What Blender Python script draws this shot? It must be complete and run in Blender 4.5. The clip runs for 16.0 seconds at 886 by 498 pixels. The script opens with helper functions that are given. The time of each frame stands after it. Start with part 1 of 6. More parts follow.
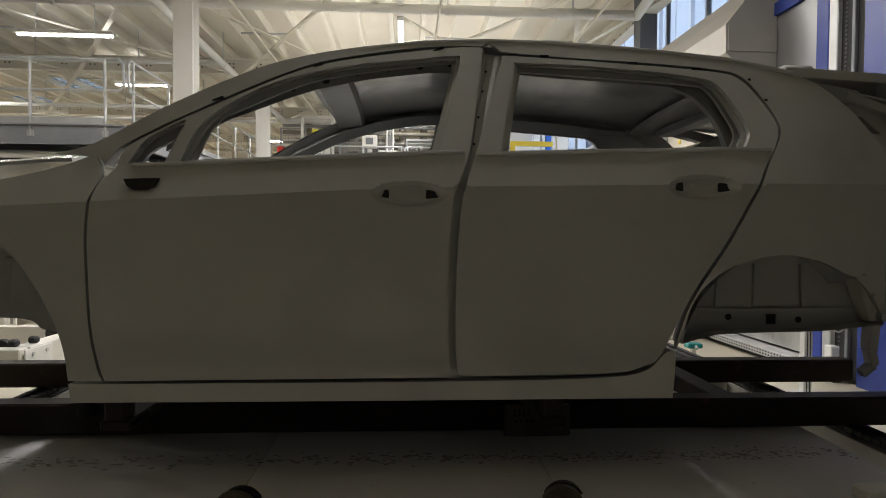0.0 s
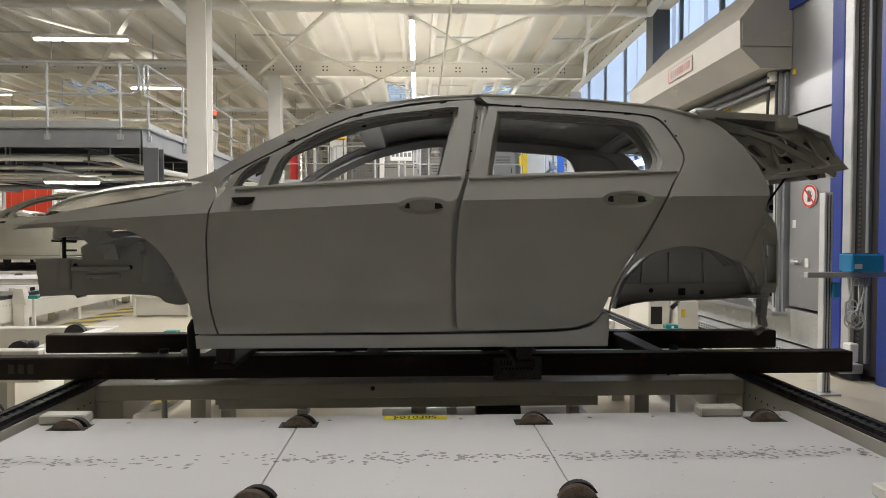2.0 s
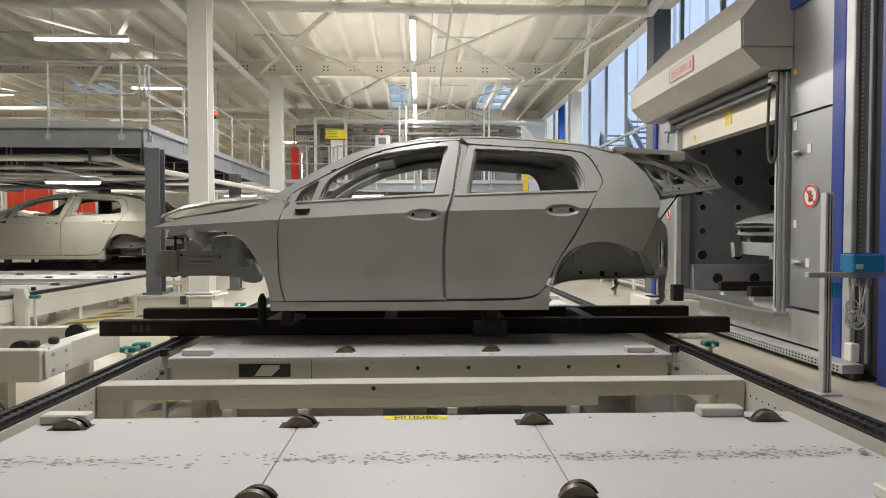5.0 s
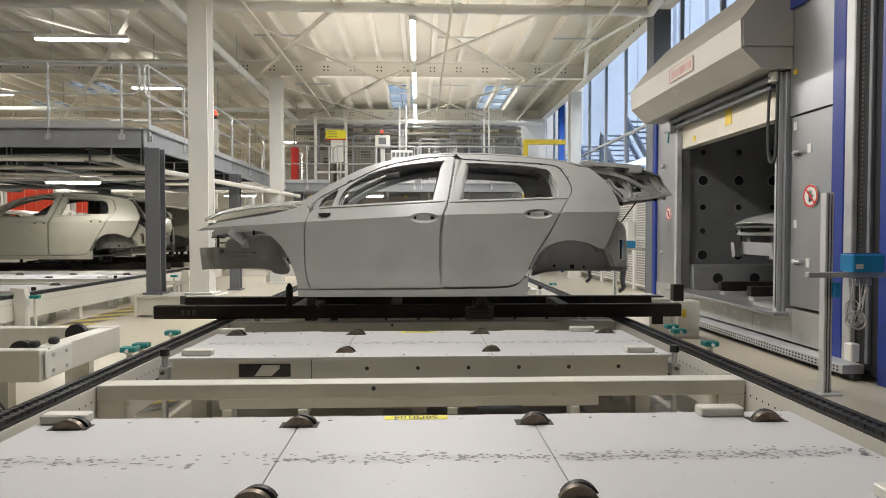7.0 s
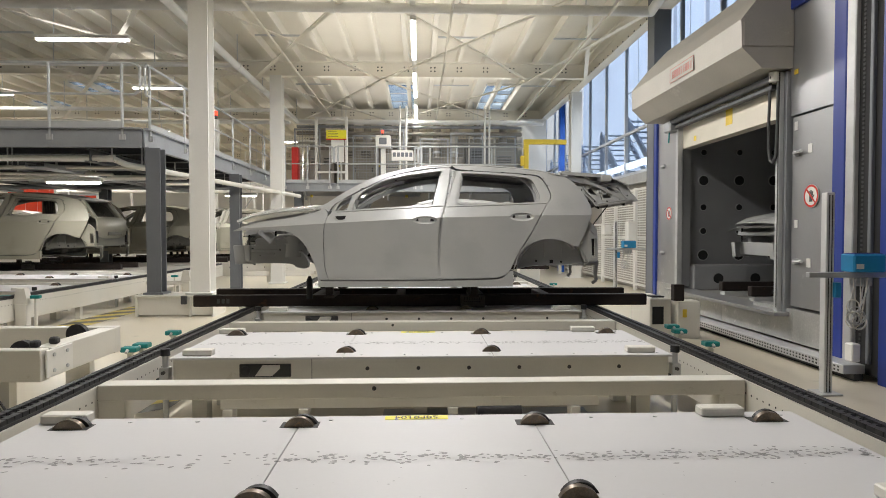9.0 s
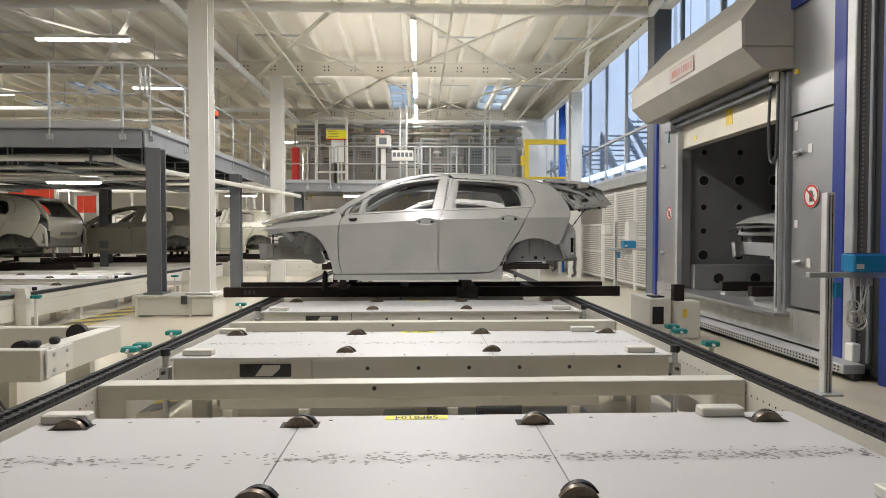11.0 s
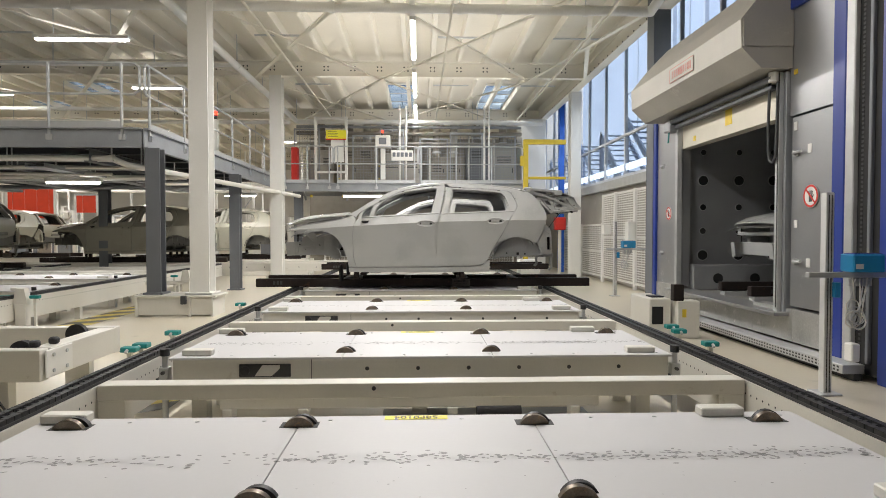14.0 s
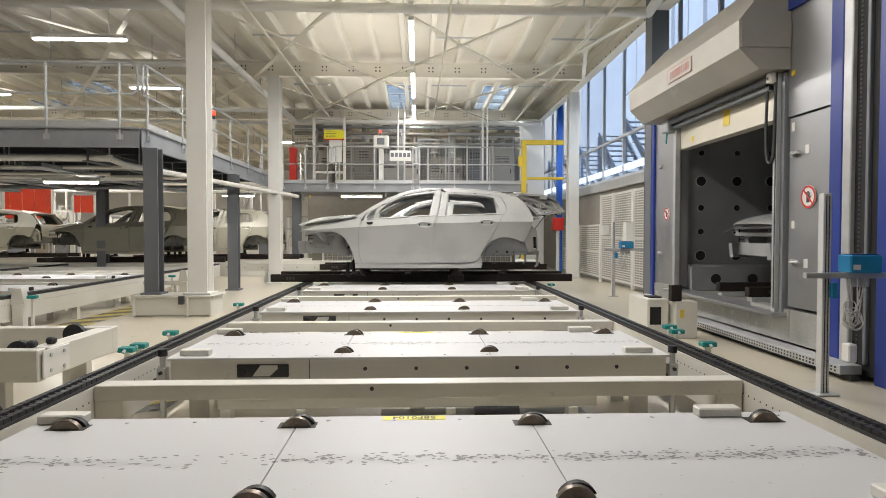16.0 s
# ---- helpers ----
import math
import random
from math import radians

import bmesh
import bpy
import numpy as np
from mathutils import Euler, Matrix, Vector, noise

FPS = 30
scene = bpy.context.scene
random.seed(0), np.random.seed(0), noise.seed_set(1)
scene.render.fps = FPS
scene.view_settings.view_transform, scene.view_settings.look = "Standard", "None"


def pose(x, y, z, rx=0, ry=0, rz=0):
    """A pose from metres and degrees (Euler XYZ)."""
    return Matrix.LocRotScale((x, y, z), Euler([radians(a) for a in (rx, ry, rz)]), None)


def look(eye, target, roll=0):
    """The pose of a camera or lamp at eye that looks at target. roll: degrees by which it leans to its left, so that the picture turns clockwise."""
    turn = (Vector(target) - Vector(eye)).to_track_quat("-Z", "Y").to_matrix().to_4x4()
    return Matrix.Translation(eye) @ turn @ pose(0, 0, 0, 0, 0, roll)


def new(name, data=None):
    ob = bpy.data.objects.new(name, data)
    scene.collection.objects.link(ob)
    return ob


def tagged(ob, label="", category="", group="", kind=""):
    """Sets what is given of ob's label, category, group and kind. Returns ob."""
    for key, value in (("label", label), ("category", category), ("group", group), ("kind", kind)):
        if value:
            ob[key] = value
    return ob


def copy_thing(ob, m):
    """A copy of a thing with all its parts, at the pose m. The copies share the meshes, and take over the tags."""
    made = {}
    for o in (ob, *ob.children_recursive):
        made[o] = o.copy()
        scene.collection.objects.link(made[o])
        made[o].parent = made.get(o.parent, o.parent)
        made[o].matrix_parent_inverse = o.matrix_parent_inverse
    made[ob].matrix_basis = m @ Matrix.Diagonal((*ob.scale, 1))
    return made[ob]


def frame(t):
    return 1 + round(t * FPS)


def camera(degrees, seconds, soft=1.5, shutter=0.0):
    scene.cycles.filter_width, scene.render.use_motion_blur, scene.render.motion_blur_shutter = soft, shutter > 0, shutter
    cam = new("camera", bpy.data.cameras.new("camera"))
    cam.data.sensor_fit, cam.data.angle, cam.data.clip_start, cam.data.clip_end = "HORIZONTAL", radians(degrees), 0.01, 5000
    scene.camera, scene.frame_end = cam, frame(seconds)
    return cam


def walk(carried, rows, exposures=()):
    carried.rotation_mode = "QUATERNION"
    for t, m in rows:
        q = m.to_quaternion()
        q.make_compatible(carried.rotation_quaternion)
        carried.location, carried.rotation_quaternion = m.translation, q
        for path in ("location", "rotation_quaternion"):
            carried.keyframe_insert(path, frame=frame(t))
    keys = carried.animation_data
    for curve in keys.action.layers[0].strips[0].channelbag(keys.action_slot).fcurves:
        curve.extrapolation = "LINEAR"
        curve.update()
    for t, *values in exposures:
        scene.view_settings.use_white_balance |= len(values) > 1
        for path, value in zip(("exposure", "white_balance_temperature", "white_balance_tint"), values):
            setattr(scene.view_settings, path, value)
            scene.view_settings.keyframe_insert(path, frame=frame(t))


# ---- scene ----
from mathutils.geometry import delaunay_2d_cdt as delaunay

# ---------------- camera ----------------
cam = camera(71.7, 16.0, soft=0.9)
EYE = (0.0, 0.0, 1.3)


def aim(turn, tilt=0.0, roll=0.0):
    """The camera turned by so many degrees to the right of its resting view."""
    a, b = radians(2.164 + turn), radians(-1.53 + tilt)
    d = Vector((math.sin(a) * math.cos(b), math.cos(a) * math.cos(b), math.sin(b)))
    return look(EYE, Vector(EYE) + d * 10, roll)


walk(cam, [(0.0, aim(1.31, 0.08, 0.45)), (0.5, aim(1.19, 0.03, 0.30)), (1.0, aim(0.87, 0.0, 0.22)),
           (1.5, aim(0.37, 0.0, 0.03)), (2.0, aim(0.12)), (2.5, aim(0.11)), (3.0, aim(0.10)), (3.5, aim(0.09)),
           (4.0, aim(0.06)), (6.5, aim(0.05)), (8.0, aim(0.03)), (9.0, aim(0.0)), (11.5, aim(-0.01)),
           (13.0, aim(0.0)), (14.0, aim(0.03)), (14.5, aim(0.07)), (15.0, aim(0.11)), (15.5, aim(0.15)),
           (16.0, aim(0.2, 0.03, 0.06))],
     exposures=[(0.0, -0.15), (0.7, -0.12), (2.2, 0.0), (3.5, -0.02), (6.5, -0.1), (16.0, -0.1)])

# ---------------- light ----------------
world = bpy.data.worlds.new("sky")
scene.world = world
world.use_nodes = True
wn = world.node_tree.nodes
sky = wn.new("ShaderNodeTexSky")
sky.sky_type, sky.sun_disc = "NISHITA", False
sky.dust_density, sky.air_density = 6.0, 0.8
sky.sun_elevation, sky.sun_rotation = radians(48), radians(250)
world.node_tree.links.new(sky.outputs[0], wn["Background"].inputs[0])
wn["Background"].inputs[1].default_value = 0.15
sun = new("sun", bpy.data.lights.new("sun", "SUN"))
sun.data.energy, sun.data.angle, sun.data.color = 4.5, radians(2), (1.0, 0.96, 0.9)
sun.matrix_world = look((-20, -6, 30), (0, 0, 6))


# ---------------- materials ----------------
def material(name, color, rough=0.5, metal=0.0, vary=0.12, scale=3.0, bump=0.1, grain=60.0, spots=None, spot_amount=0.0,
             coat=0.0, spec=0.5, random_tone=0.0):
    m = bpy.data.materials.new(name)
    m.use_nodes = True
    n, l = m.node_tree.nodes, m.node_tree.links
    b = n["Principled BSDF"]
    b.inputs["Metallic"].default_value = metal
    b.inputs["Coat Weight"].default_value = coat
    b.inputs["Coat Roughness"].default_value = 0.16
    b.inputs["Specular IOR Level"].default_value = spec
    tc = n.new("ShaderNodeTexCoord")
    big = n.new("ShaderNodeTexNoise")
    big.inputs["Scale"].default_value, big.inputs["Detail"].default_value = scale, 4
    fine = n.new("ShaderNodeTexNoise")
    fine.inputs["Scale"].default_value, fine.inputs["Detail"].default_value = grain, 3
    for t in (big, fine):
        l.new(tc.outputs["Object"], t.inputs["Vector"])
    mix = n.new("ShaderNodeMix")
    mix.data_type = "RGBA"
    lo = [c * (1 - vary) for c in color]
    hi = [min(1, c * (1 + vary)) for c in color]
    mix.inputs[6].default_value, mix.inputs[7].default_value = (*lo, 1), (*hi, 1)
    add = n.new("ShaderNodeMath")
    add.operation = "MULTIPLY_ADD"
    add.inputs[1].default_value, add.inputs[2].default_value = 0.35, 0.0
    l.new(fine.outputs[0], add.inputs[0])
    tone = n.new("ShaderNodeMath")
    tone.operation = "MULTIPLY_ADD"
    tone.inputs[1].default_value = 0.65
    l.new(big.outputs[0], tone.inputs[0])
    l.new(add.outputs[0], tone.inputs[2])
    ramp = n.new("ShaderNodeMapRange")
    ramp.inputs[1].default_value, ramp.inputs[2].default_value = 0.3, 0.7
    l.new(tone.outputs[0], ramp.inputs[0])
    l.new(ramp.outputs[0], mix.inputs[0])
    col = mix.outputs[2]
    if spots:
        st = n.new("ShaderNodeTexNoise")
        st.inputs["Scale"].default_value, st.inputs["Detail"].default_value = scale * 2.3, 6
        st.inputs["Roughness"].default_value = 0.7
        l.new(tc.outputs["Object"], st.inputs["Vector"])
        sr = n.new("ShaderNodeMapRange")
        sr.inputs[1].default_value, sr.inputs[2].default_value = 0.66 - 0.25 * spot_amount, 0.76 - 0.2 * spot_amount
        l.new(st.outputs[0], sr.inputs[0])
        m2 = n.new("ShaderNodeMix")
        m2.data_type = "RGBA"
        m2.inputs[7].default_value = (*spots, 1)
        l.new(sr.outputs[0], m2.inputs[0])
        l.new(col, m2.inputs[6])
        col = m2.outputs[2]
    l.new(col, b.inputs["Base Color"])
    rr = n.new("ShaderNodeMapRange")
    rr.inputs[3].default_value, rr.inputs[4].default_value = max(0.03, rough * 0.8), min(1, rough * 1.25)
    l.new(tone.outputs[0], rr.inputs[0])
    l.new(rr.outputs[0], b.inputs["Roughness"])
    if bump:
        bp = n.new("ShaderNodeBump")
        bp.inputs["Strength"].default_value, bp.inputs["Distance"].default_value = bump, 0.003
        l.new(fine.outputs[0], bp.inputs["Height"])
        l.new(bp.outputs[0], b.inputs["Normal"])
    return m


def glow(name, color, strength):
    m = bpy.data.materials.new(name)
    m.use_nodes = True
    b = m.node_tree.nodes["Principled BSDF"]
    b.inputs["Base Color"].default_value = (*color, 1)
    b.inputs["Emission Color"].default_value = (*color, 1)
    b.inputs["Emission Strength"].default_value = strength
    return m


def glass(name, tint=(0.9, 0.95, 1.0), rough=0.02):
    m = bpy.data.materials.new(name)
    m.use_nodes = True
    b = m.node_tree.nodes["Principled BSDF"]
    b.inputs["Base Color"].default_value = (*tint, 1)
    b.inputs["Roughness"].default_value = rough
    b.inputs["IOR"].default_value = 1.05
    b.inputs["Transmission Weight"].default_value = 1.0
    return m


PRIMER = material("grey_primer", (0.45, 0.455, 0.437), 0.27, 0, 0.03, 2.0, 0.02, 400, coat=0.7)
ECOAT = material("grey_undercoat", (0.34, 0.345, 0.34), 0.40, 0, 0.10, 5.0, 0.05, 200)
# Grey bodies tinted olive for the lane's light; undercoat darkened for inner shade.
PRIMER_OLIVE_LIT = material("olive_lit_primer", (0.32, 0.305, 0.24), 0.28, 0, 0.03, 2.0, 0.03, 400, coat=0.5)
ECOAT_OLIVE_SHADE = material("olive_shade_undercoat", (0.13, 0.125, 0.105), 0.42, 0, 0.1, 5.0, 0.05, 200)
# Black fittings, and solid black pieces that paint the shade inside openings.
BLACK = material("black_parts_and_hole_shade", (0.012, 0.012, 0.012), 0.7, 0, 0.2, 8, 0.0)
SKID = material("burnt_steel", (0.030, 0.022, 0.019), 0.55, 0.5, 0.45, 3.0, 0.3, 90, spots=(0.10, 0.045, 0.022), spot_amount=0.25)
FLOOR = material("beige_floor_paint", (0.58, 0.53, 0.42), 0.32, 0, 0.07, 0.8, 0.05, 30, spots=(0.42, 0.38, 0.30), spot_amount=0.1)
CREAM = material("cream_machine_paint", (0.68, 0.66, 0.60), 0.4, 0, 0.05, 2.0, 0.05, 80, spots=(0.5, 0.46, 0.38), spot_amount=0.05)
DECK = material("white_deck_board", (0.61, 0.605, 0.61), 0.52, 0, 0.03, 1.5, 0.04, 50, spots=(0.62, 0.62, 0.60), spot_amount=0.08)
PLASTIC = material("white_plastic", (0.72, 0.70, 0.64), 0.45, 0, 0.1, 9.0, 0.2, 60)
WHITE = material("white_paint", (0.76, 0.75, 0.71), 0.45, 0, 0.04, 1.2, 0.05, 50)
CEIL = material("ceiling_paint", (0.76, 0.72, 0.62), 0.55, 0, 0.05, 0.6, 0.05, 20)
GREY = material("grey_steel_paint", (0.17, 0.18, 0.195), 0.45, 0.2, 0.12, 2.0, 0.1, 60)
GALV = material("galvanised_steel", (0.52, 0.53, 0.53), 0.40, 0.4, 0.12, 6.0, 0.05, 120)
STAINLESS = material("brushed_stainless", (0.38, 0.385, 0.39), 0.36, 0.7, 0.14, 1.4, 0.05, 150, spots=(0.62, 0.63, 0.63), spot_amount=0.1)
DARKSTEEL = material("dark_chamber_steel", (0.33, 0.335, 0.34), 0.45, 0.35, 0.2, 1.5, 0.05, 80)
CHAIN = material("black_chain", (0.035, 0.035, 0.038), 0.5, 0.3, 0.4, 30, 0.1, 200)
ROLLER = material("worn_roller", (0.16, 0.13, 0.10), 0.35, 0.7, 0.4, 25, 0.1, 200, spots=(0.28, 0.17, 0.08), spot_amount=0.4)
BLUE = material("blue_paint", (0.020, 0.045, 0.26), 0.35, 0, 0.08, 3, 0.05, 60)
CYAN = material("blue_device", (0.02, 0.24, 0.48), 0.4, 0, 0.08, 9, 0.05, 60)
TEAL = material("teal_sensor", (0.01, 0.22, 0.21), 0.4, 0, 0.1, 9, 0.05, 60)
YELLOW = material("yellow_paint", (0.75, 0.55, 0.05), 0.45, 0, 0.08, 5, 0.05, 60)
SIGNYELLOW = material("sign_yellow", (0.85, 0.78, 0.04), 0.5, 0, 0.05, 5, 0.0, 60)
RED = material("red_paint", (0.62, 0.03, 0.02), 0.45, 0, 0.08, 4, 0.05, 60)
ORANGERED = material("red_curtain", (0.75, 0.06, 0.015), 0.5, 0, 0.12, 4, 0.1, 60)
# Print and small dark parts; flat pieces of it paint shade in holes.
INK = material("dark_print_and_hole_shade", (0.05, 0.05, 0.05), 0.6, 0, 0.1, 8, 0.0)
REDINK = material("red_print", (0.45, 0.13, 0.11), 0.6, 0, 0.1, 8, 0.0)
SMUDGE = material("tyre_smudge", (0.27, 0.27, 0.27), 0.5, 0, 0.3, 40, 0.0)
HAZDARK = material("dark_stripe", (0.12, 0.115, 0.10), 0.4, 0, 0.1, 8, 0.0)
HAZYEL = material("yellow_stripe", (0.62, 0.50, 0.10), 0.4, 0, 0.1, 8, 0.0)
FRAMEGREY = material("pale_steel_frame", (0.68, 0.72, 0.78), 0.45, 0.2, 0.06, 3, 0.05, 60)
CREAMSTEEL = material("cream_tinted_steel", (0.62, 0.58, 0.48), 0.4, 0.3, 0.06, 3, 0.05, 60)
STAINLESS_WORN = material("smeared_stainless", (0.42, 0.42, 0.40), 0.42, 0.5, 0.25, 3.0, 0.08, 60, spots=(0.66, 0.65, 0.62), spot_amount=0.3)
DARKGREEN = material("dark_green_grey_paint", (0.03, 0.05, 0.055), 0.5, 0, 0.1, 3, 0.05, 60)
BLUEBRIGHT = material("bright_blue_paint", (0.02, 0.12, 0.55), 0.4, 0, 0.06, 3, 0.05, 60)
ANODISED = material("anodised_aluminium", (0.68, 0.68, 0.67), 0.45, 0.3, 0.05, 3, 0.03, 80)
# Outdoor steel is paled blue-grey to look faint in the daylight.
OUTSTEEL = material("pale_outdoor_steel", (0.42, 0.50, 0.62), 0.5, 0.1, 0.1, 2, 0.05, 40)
# Colour of the backdrop that stands in for daylight beyond the glass.
OUTSIDE = material("daylight_backdrop_colour", (0.36, 0.46, 0.63), 0.5, 0, 0.08, 0.5, 0.05, 10)
DAY_POWER = 130
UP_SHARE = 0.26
LAMP_COLOR, LAMP_POWER = (1.0, 0.972, 0.962), 120
TAGSTEEL = material("scaled_plate_steel", (0.10, 0.088, 0.078), 0.5, 0.4, 0.3, 20, 0.2, 90)
BROWNISH = material("brownish_machine_paint", (0.26, 0.235, 0.195), 0.5, 0, 0.15, 3, 0.05, 60)
GALVDARK = material("weathered_galvanised", (0.34, 0.355, 0.37), 0.45, 0.4, 0.15, 2.5, 0.08, 60)
# Grey steel darkened for shade under the platform; also the dark shutter roll.
DARKGREY = material("dark_grey_and_underside_shade", (0.075, 0.08, 0.087), 0.5, 0.1, 0.15, 2, 0.08, 60)
HOUSING = material("beige_grey_sheet_steel", (0.40, 0.38, 0.335), 0.50, 0.25, 0.14, 1.6, 0.05, 90, spots=(0.50, 0.48, 0.43), spot_amount=0.2)
TUBE = glow("lit_tube", (1.0, 0.97, 0.90), 14.0)
REDLAMP = glow("red_lamp", (1.0, 0.05, 0.02), 3.0)
PANE = glass("window_glass")
ROOF_PANE = glass("roof_glass", (0.50, 0.66, 0.88), 0.15)


# ---------------- mesh helpers ----------------
def box(bm, x0, x1, y0, y1, z0, z1, bevel=0.0):
    r = bmesh.ops.create_cube(bm, size=1.0)
    bmesh.ops.scale(bm, vec=(x1 - x0, y1 - y0, z1 - z0), verts=r["verts"])
    bmesh.ops.translate(bm, vec=((x0 + x1) / 2, (y0 + y1) / 2, (z0 + z1) / 2), verts=r["verts"])
    if bevel:
        es = list({e for v in r["verts"] for e in v.link_edges})
        bmesh.ops.bevel(bm, geom=es, offset=bevel, segments=1, affect="EDGES")
    return bm


def B(*boxes, bevel=0.0):
    bm = bmesh.new()
    for b in boxes:
        box(bm, *b, bevel=bevel)
    return bm


def rod(bm, p, q, r, seg=10, r2=None):
    p, q = Vector(p), Vector(q)
    d = q - p
    m = Matrix.Translation((p + q) / 2) @ d.to_track_quat("Z", "Y").to_matrix().to_4x4()
    bmesh.ops.create_cone(bm, cap_ends=True, segments=seg, radius1=r, radius2=r if r2 is None else r2, depth=d.length, matrix=m)
    return bm


def rods(r, *pairs, seg=10):
    bm = bmesh.new()
    for p, q in pairs:
        rod(bm, p, q, r, seg)
    return bm


def bar(bm, p, q, w, h, bevel=0.0):
    """A square bar from p to q, w wide and h high."""
    p, q = Vector(p), Vector(q)
    d = q - p
    r = bmesh.ops.create_cube(bm, size=1.0)
    up = Vector((0, 0, 1)) if abs(d.normalized().z) < 0.95 else Vector((0, 1, 0))
    side = d.cross(up).normalized()
    up = side.cross(d).normalized()
    m = Matrix((side * w, d, up * h)).transposed().to_4x4()
    m.translation = (p + q) / 2
    bmesh.ops.transform(bm, matrix=m, verts=r["verts"])
    return bm


def prism(bm, profile, axis, a, b):
    """A profile of (u, v) pairs drawn out along x, y or z from a to b."""
    def at(u, v, w):
        return {"x": (w, u, v), "y": (u, w, v), "z": (u, v, w)}[axis]
    lo = [bm.verts.new(at(u, v, a)) for u, v in profile]
    hi = [bm.verts.new(at(u, v, b)) for u, v in profile]
    n = len(profile)
    fs = [bm.faces.new(lo), bm.faces.new(hi[::-1])]
    for i in range(n):
        fs.append(bm.faces.new((lo[i], hi[i], hi[(i + 1) % n], lo[(i + 1) % n])))
    bmesh.ops.recalc_face_normals(bm, faces=fs)
    return bm


def ibeam(bm, axis, a, b, u, v, w, h, tf=0.015, tw=0.01):
    """An I-section along an axis: centred on u, its foot at v."""
    if axis == "z":
        box(bm, u - w / 2, u + w / 2, v - h / 2, v - h / 2 + tf, a, b)
        box(bm, u - w / 2, u + w / 2, v + h / 2 - tf, v + h / 2, a, b)
        box(bm, u - tw / 2, u + tw / 2, v - h / 2 + tf, v + h / 2 - tf, a, b)
        return bm
    for s0, s1, c0, c1 in ((-w / 2, w / 2, 0, tf), (-w / 2, w / 2, h - tf, h), (-tw / 2, tw / 2, tf, h - tf)):
        if axis == "x":
            box(bm, a, b, u + s0, u + s1, v + c0, v + c1)
        else:
            box(bm, u + s0, u + s1, a, b, v + c0, v + c1)
    return bm


def smooth(ob, angle=40):
    me = ob.data
    me.shade_smooth()
    bm = bmesh.new()
    bm.from_mesh(me)
    for e in bm.edges:
        if len(e.link_faces) == 2 and e.calc_face_angle(0) > radians(angle):
            e.smooth = False
    bm.to_mesh(me)
    bm.free()
    return ob


def part(name, bm, material, parent=None, label="", round_=0):
    me = bpy.data.meshes.new(name)
    bm.to_mesh(me)
    bm.free()
    me.materials.append(material)
    ob = new(name, me)
    if parent:
        ob.parent = parent
    if label:
        ob["label"] = label
    if round_:
        smooth(ob, round_)
    return ob


def thing(name, label, category, group="", kind="", at=(0, 0, 0)):
    ob = new(name)
    ob.empty_display_size = 0.1
    ob.location = at
    return tagged(ob, label, category, group, kind)


def solid(name, bm, mat, label, category="", group="", kind="", round_=0):
    return tagged(part(name, bm, mat, None, "", round_), label, category, group, kind)


# ---------------- car body ----------------
def half_width(x, z):
    """The car's half width: a shoulder crease, an undercut flank, a flared foot and a greenhouse that leans in."""
    c = float(np.interp(x, (-1.95, -0.97, -0.13, 0.2, 1.2, 1.8), (1.33, 1.39, 1.437, 1.45, 1.472, 1.48)))
    u = z - c
    if u > 0.11:
        y = 0.828 - float(np.interp(x, (-1.1, 0.0), (0.34, 0.50))) * (u - 0.11)
    elif u > 0:
        y = 0.88 - 0.475 * u
    elif z > 0.97:
        y = 0.88 - 0.026 * (-u / (c - 0.97)) ** 0.8
    elif z > 0.86:
        y = 0.854 + 0.009 * (0.97 - z) / 0.11
    else:
        y = 0.863 - 0.08 * (0.86 - z)
    if x < -1.1:
        y -= 0.11 * ((-1.1 - x) / 1.0) ** 2
    if x > 1.2:
        y -= 0.16 * ((x - 1.2) / 0.8) ** 2
    return y


def curve_through(points, cuts=4):
    """A smooth closed line through the points; a point given twice is a corner."""
    n, out = len(points), []
    for i in range(n):
        p0, p1, p2, p3 = (Vector(points[(i + k) % n]) for k in (-1, 0, 1, 2))
        if (p2 - p1).length < 1e-6:
            continue
        for k in range(cuts):
            t = k / cuts
            out.append(0.5 * (2 * p1 + (p2 - p0) * t + (2 * p0 - 5 * p1 + 4 * p2 - p3) * t * t
                              + (3 * p1 - p0 - 3 * p2 + p3) * t ** 3))
    clean = []
    for p in out:
        if not clean or (p - clean[-1]).length > 0.004:
            clean.append(p)
    return clean


def inside(px, pz, loop):
    hit = np.zeros(len(px), bool)
    a = np.array([tuple(p) for p in loop])
    b = np.roll(a, -1, 0)
    for (x0, z0), (x1, z1) in zip(a, b):
        if z0 == z1:
            continue
        hit ^= ((z0 > pz) != (z1 > pz)) & (px < (x1 - x0) * (pz - z0) / (z1 - z0) + x0)
    return hit


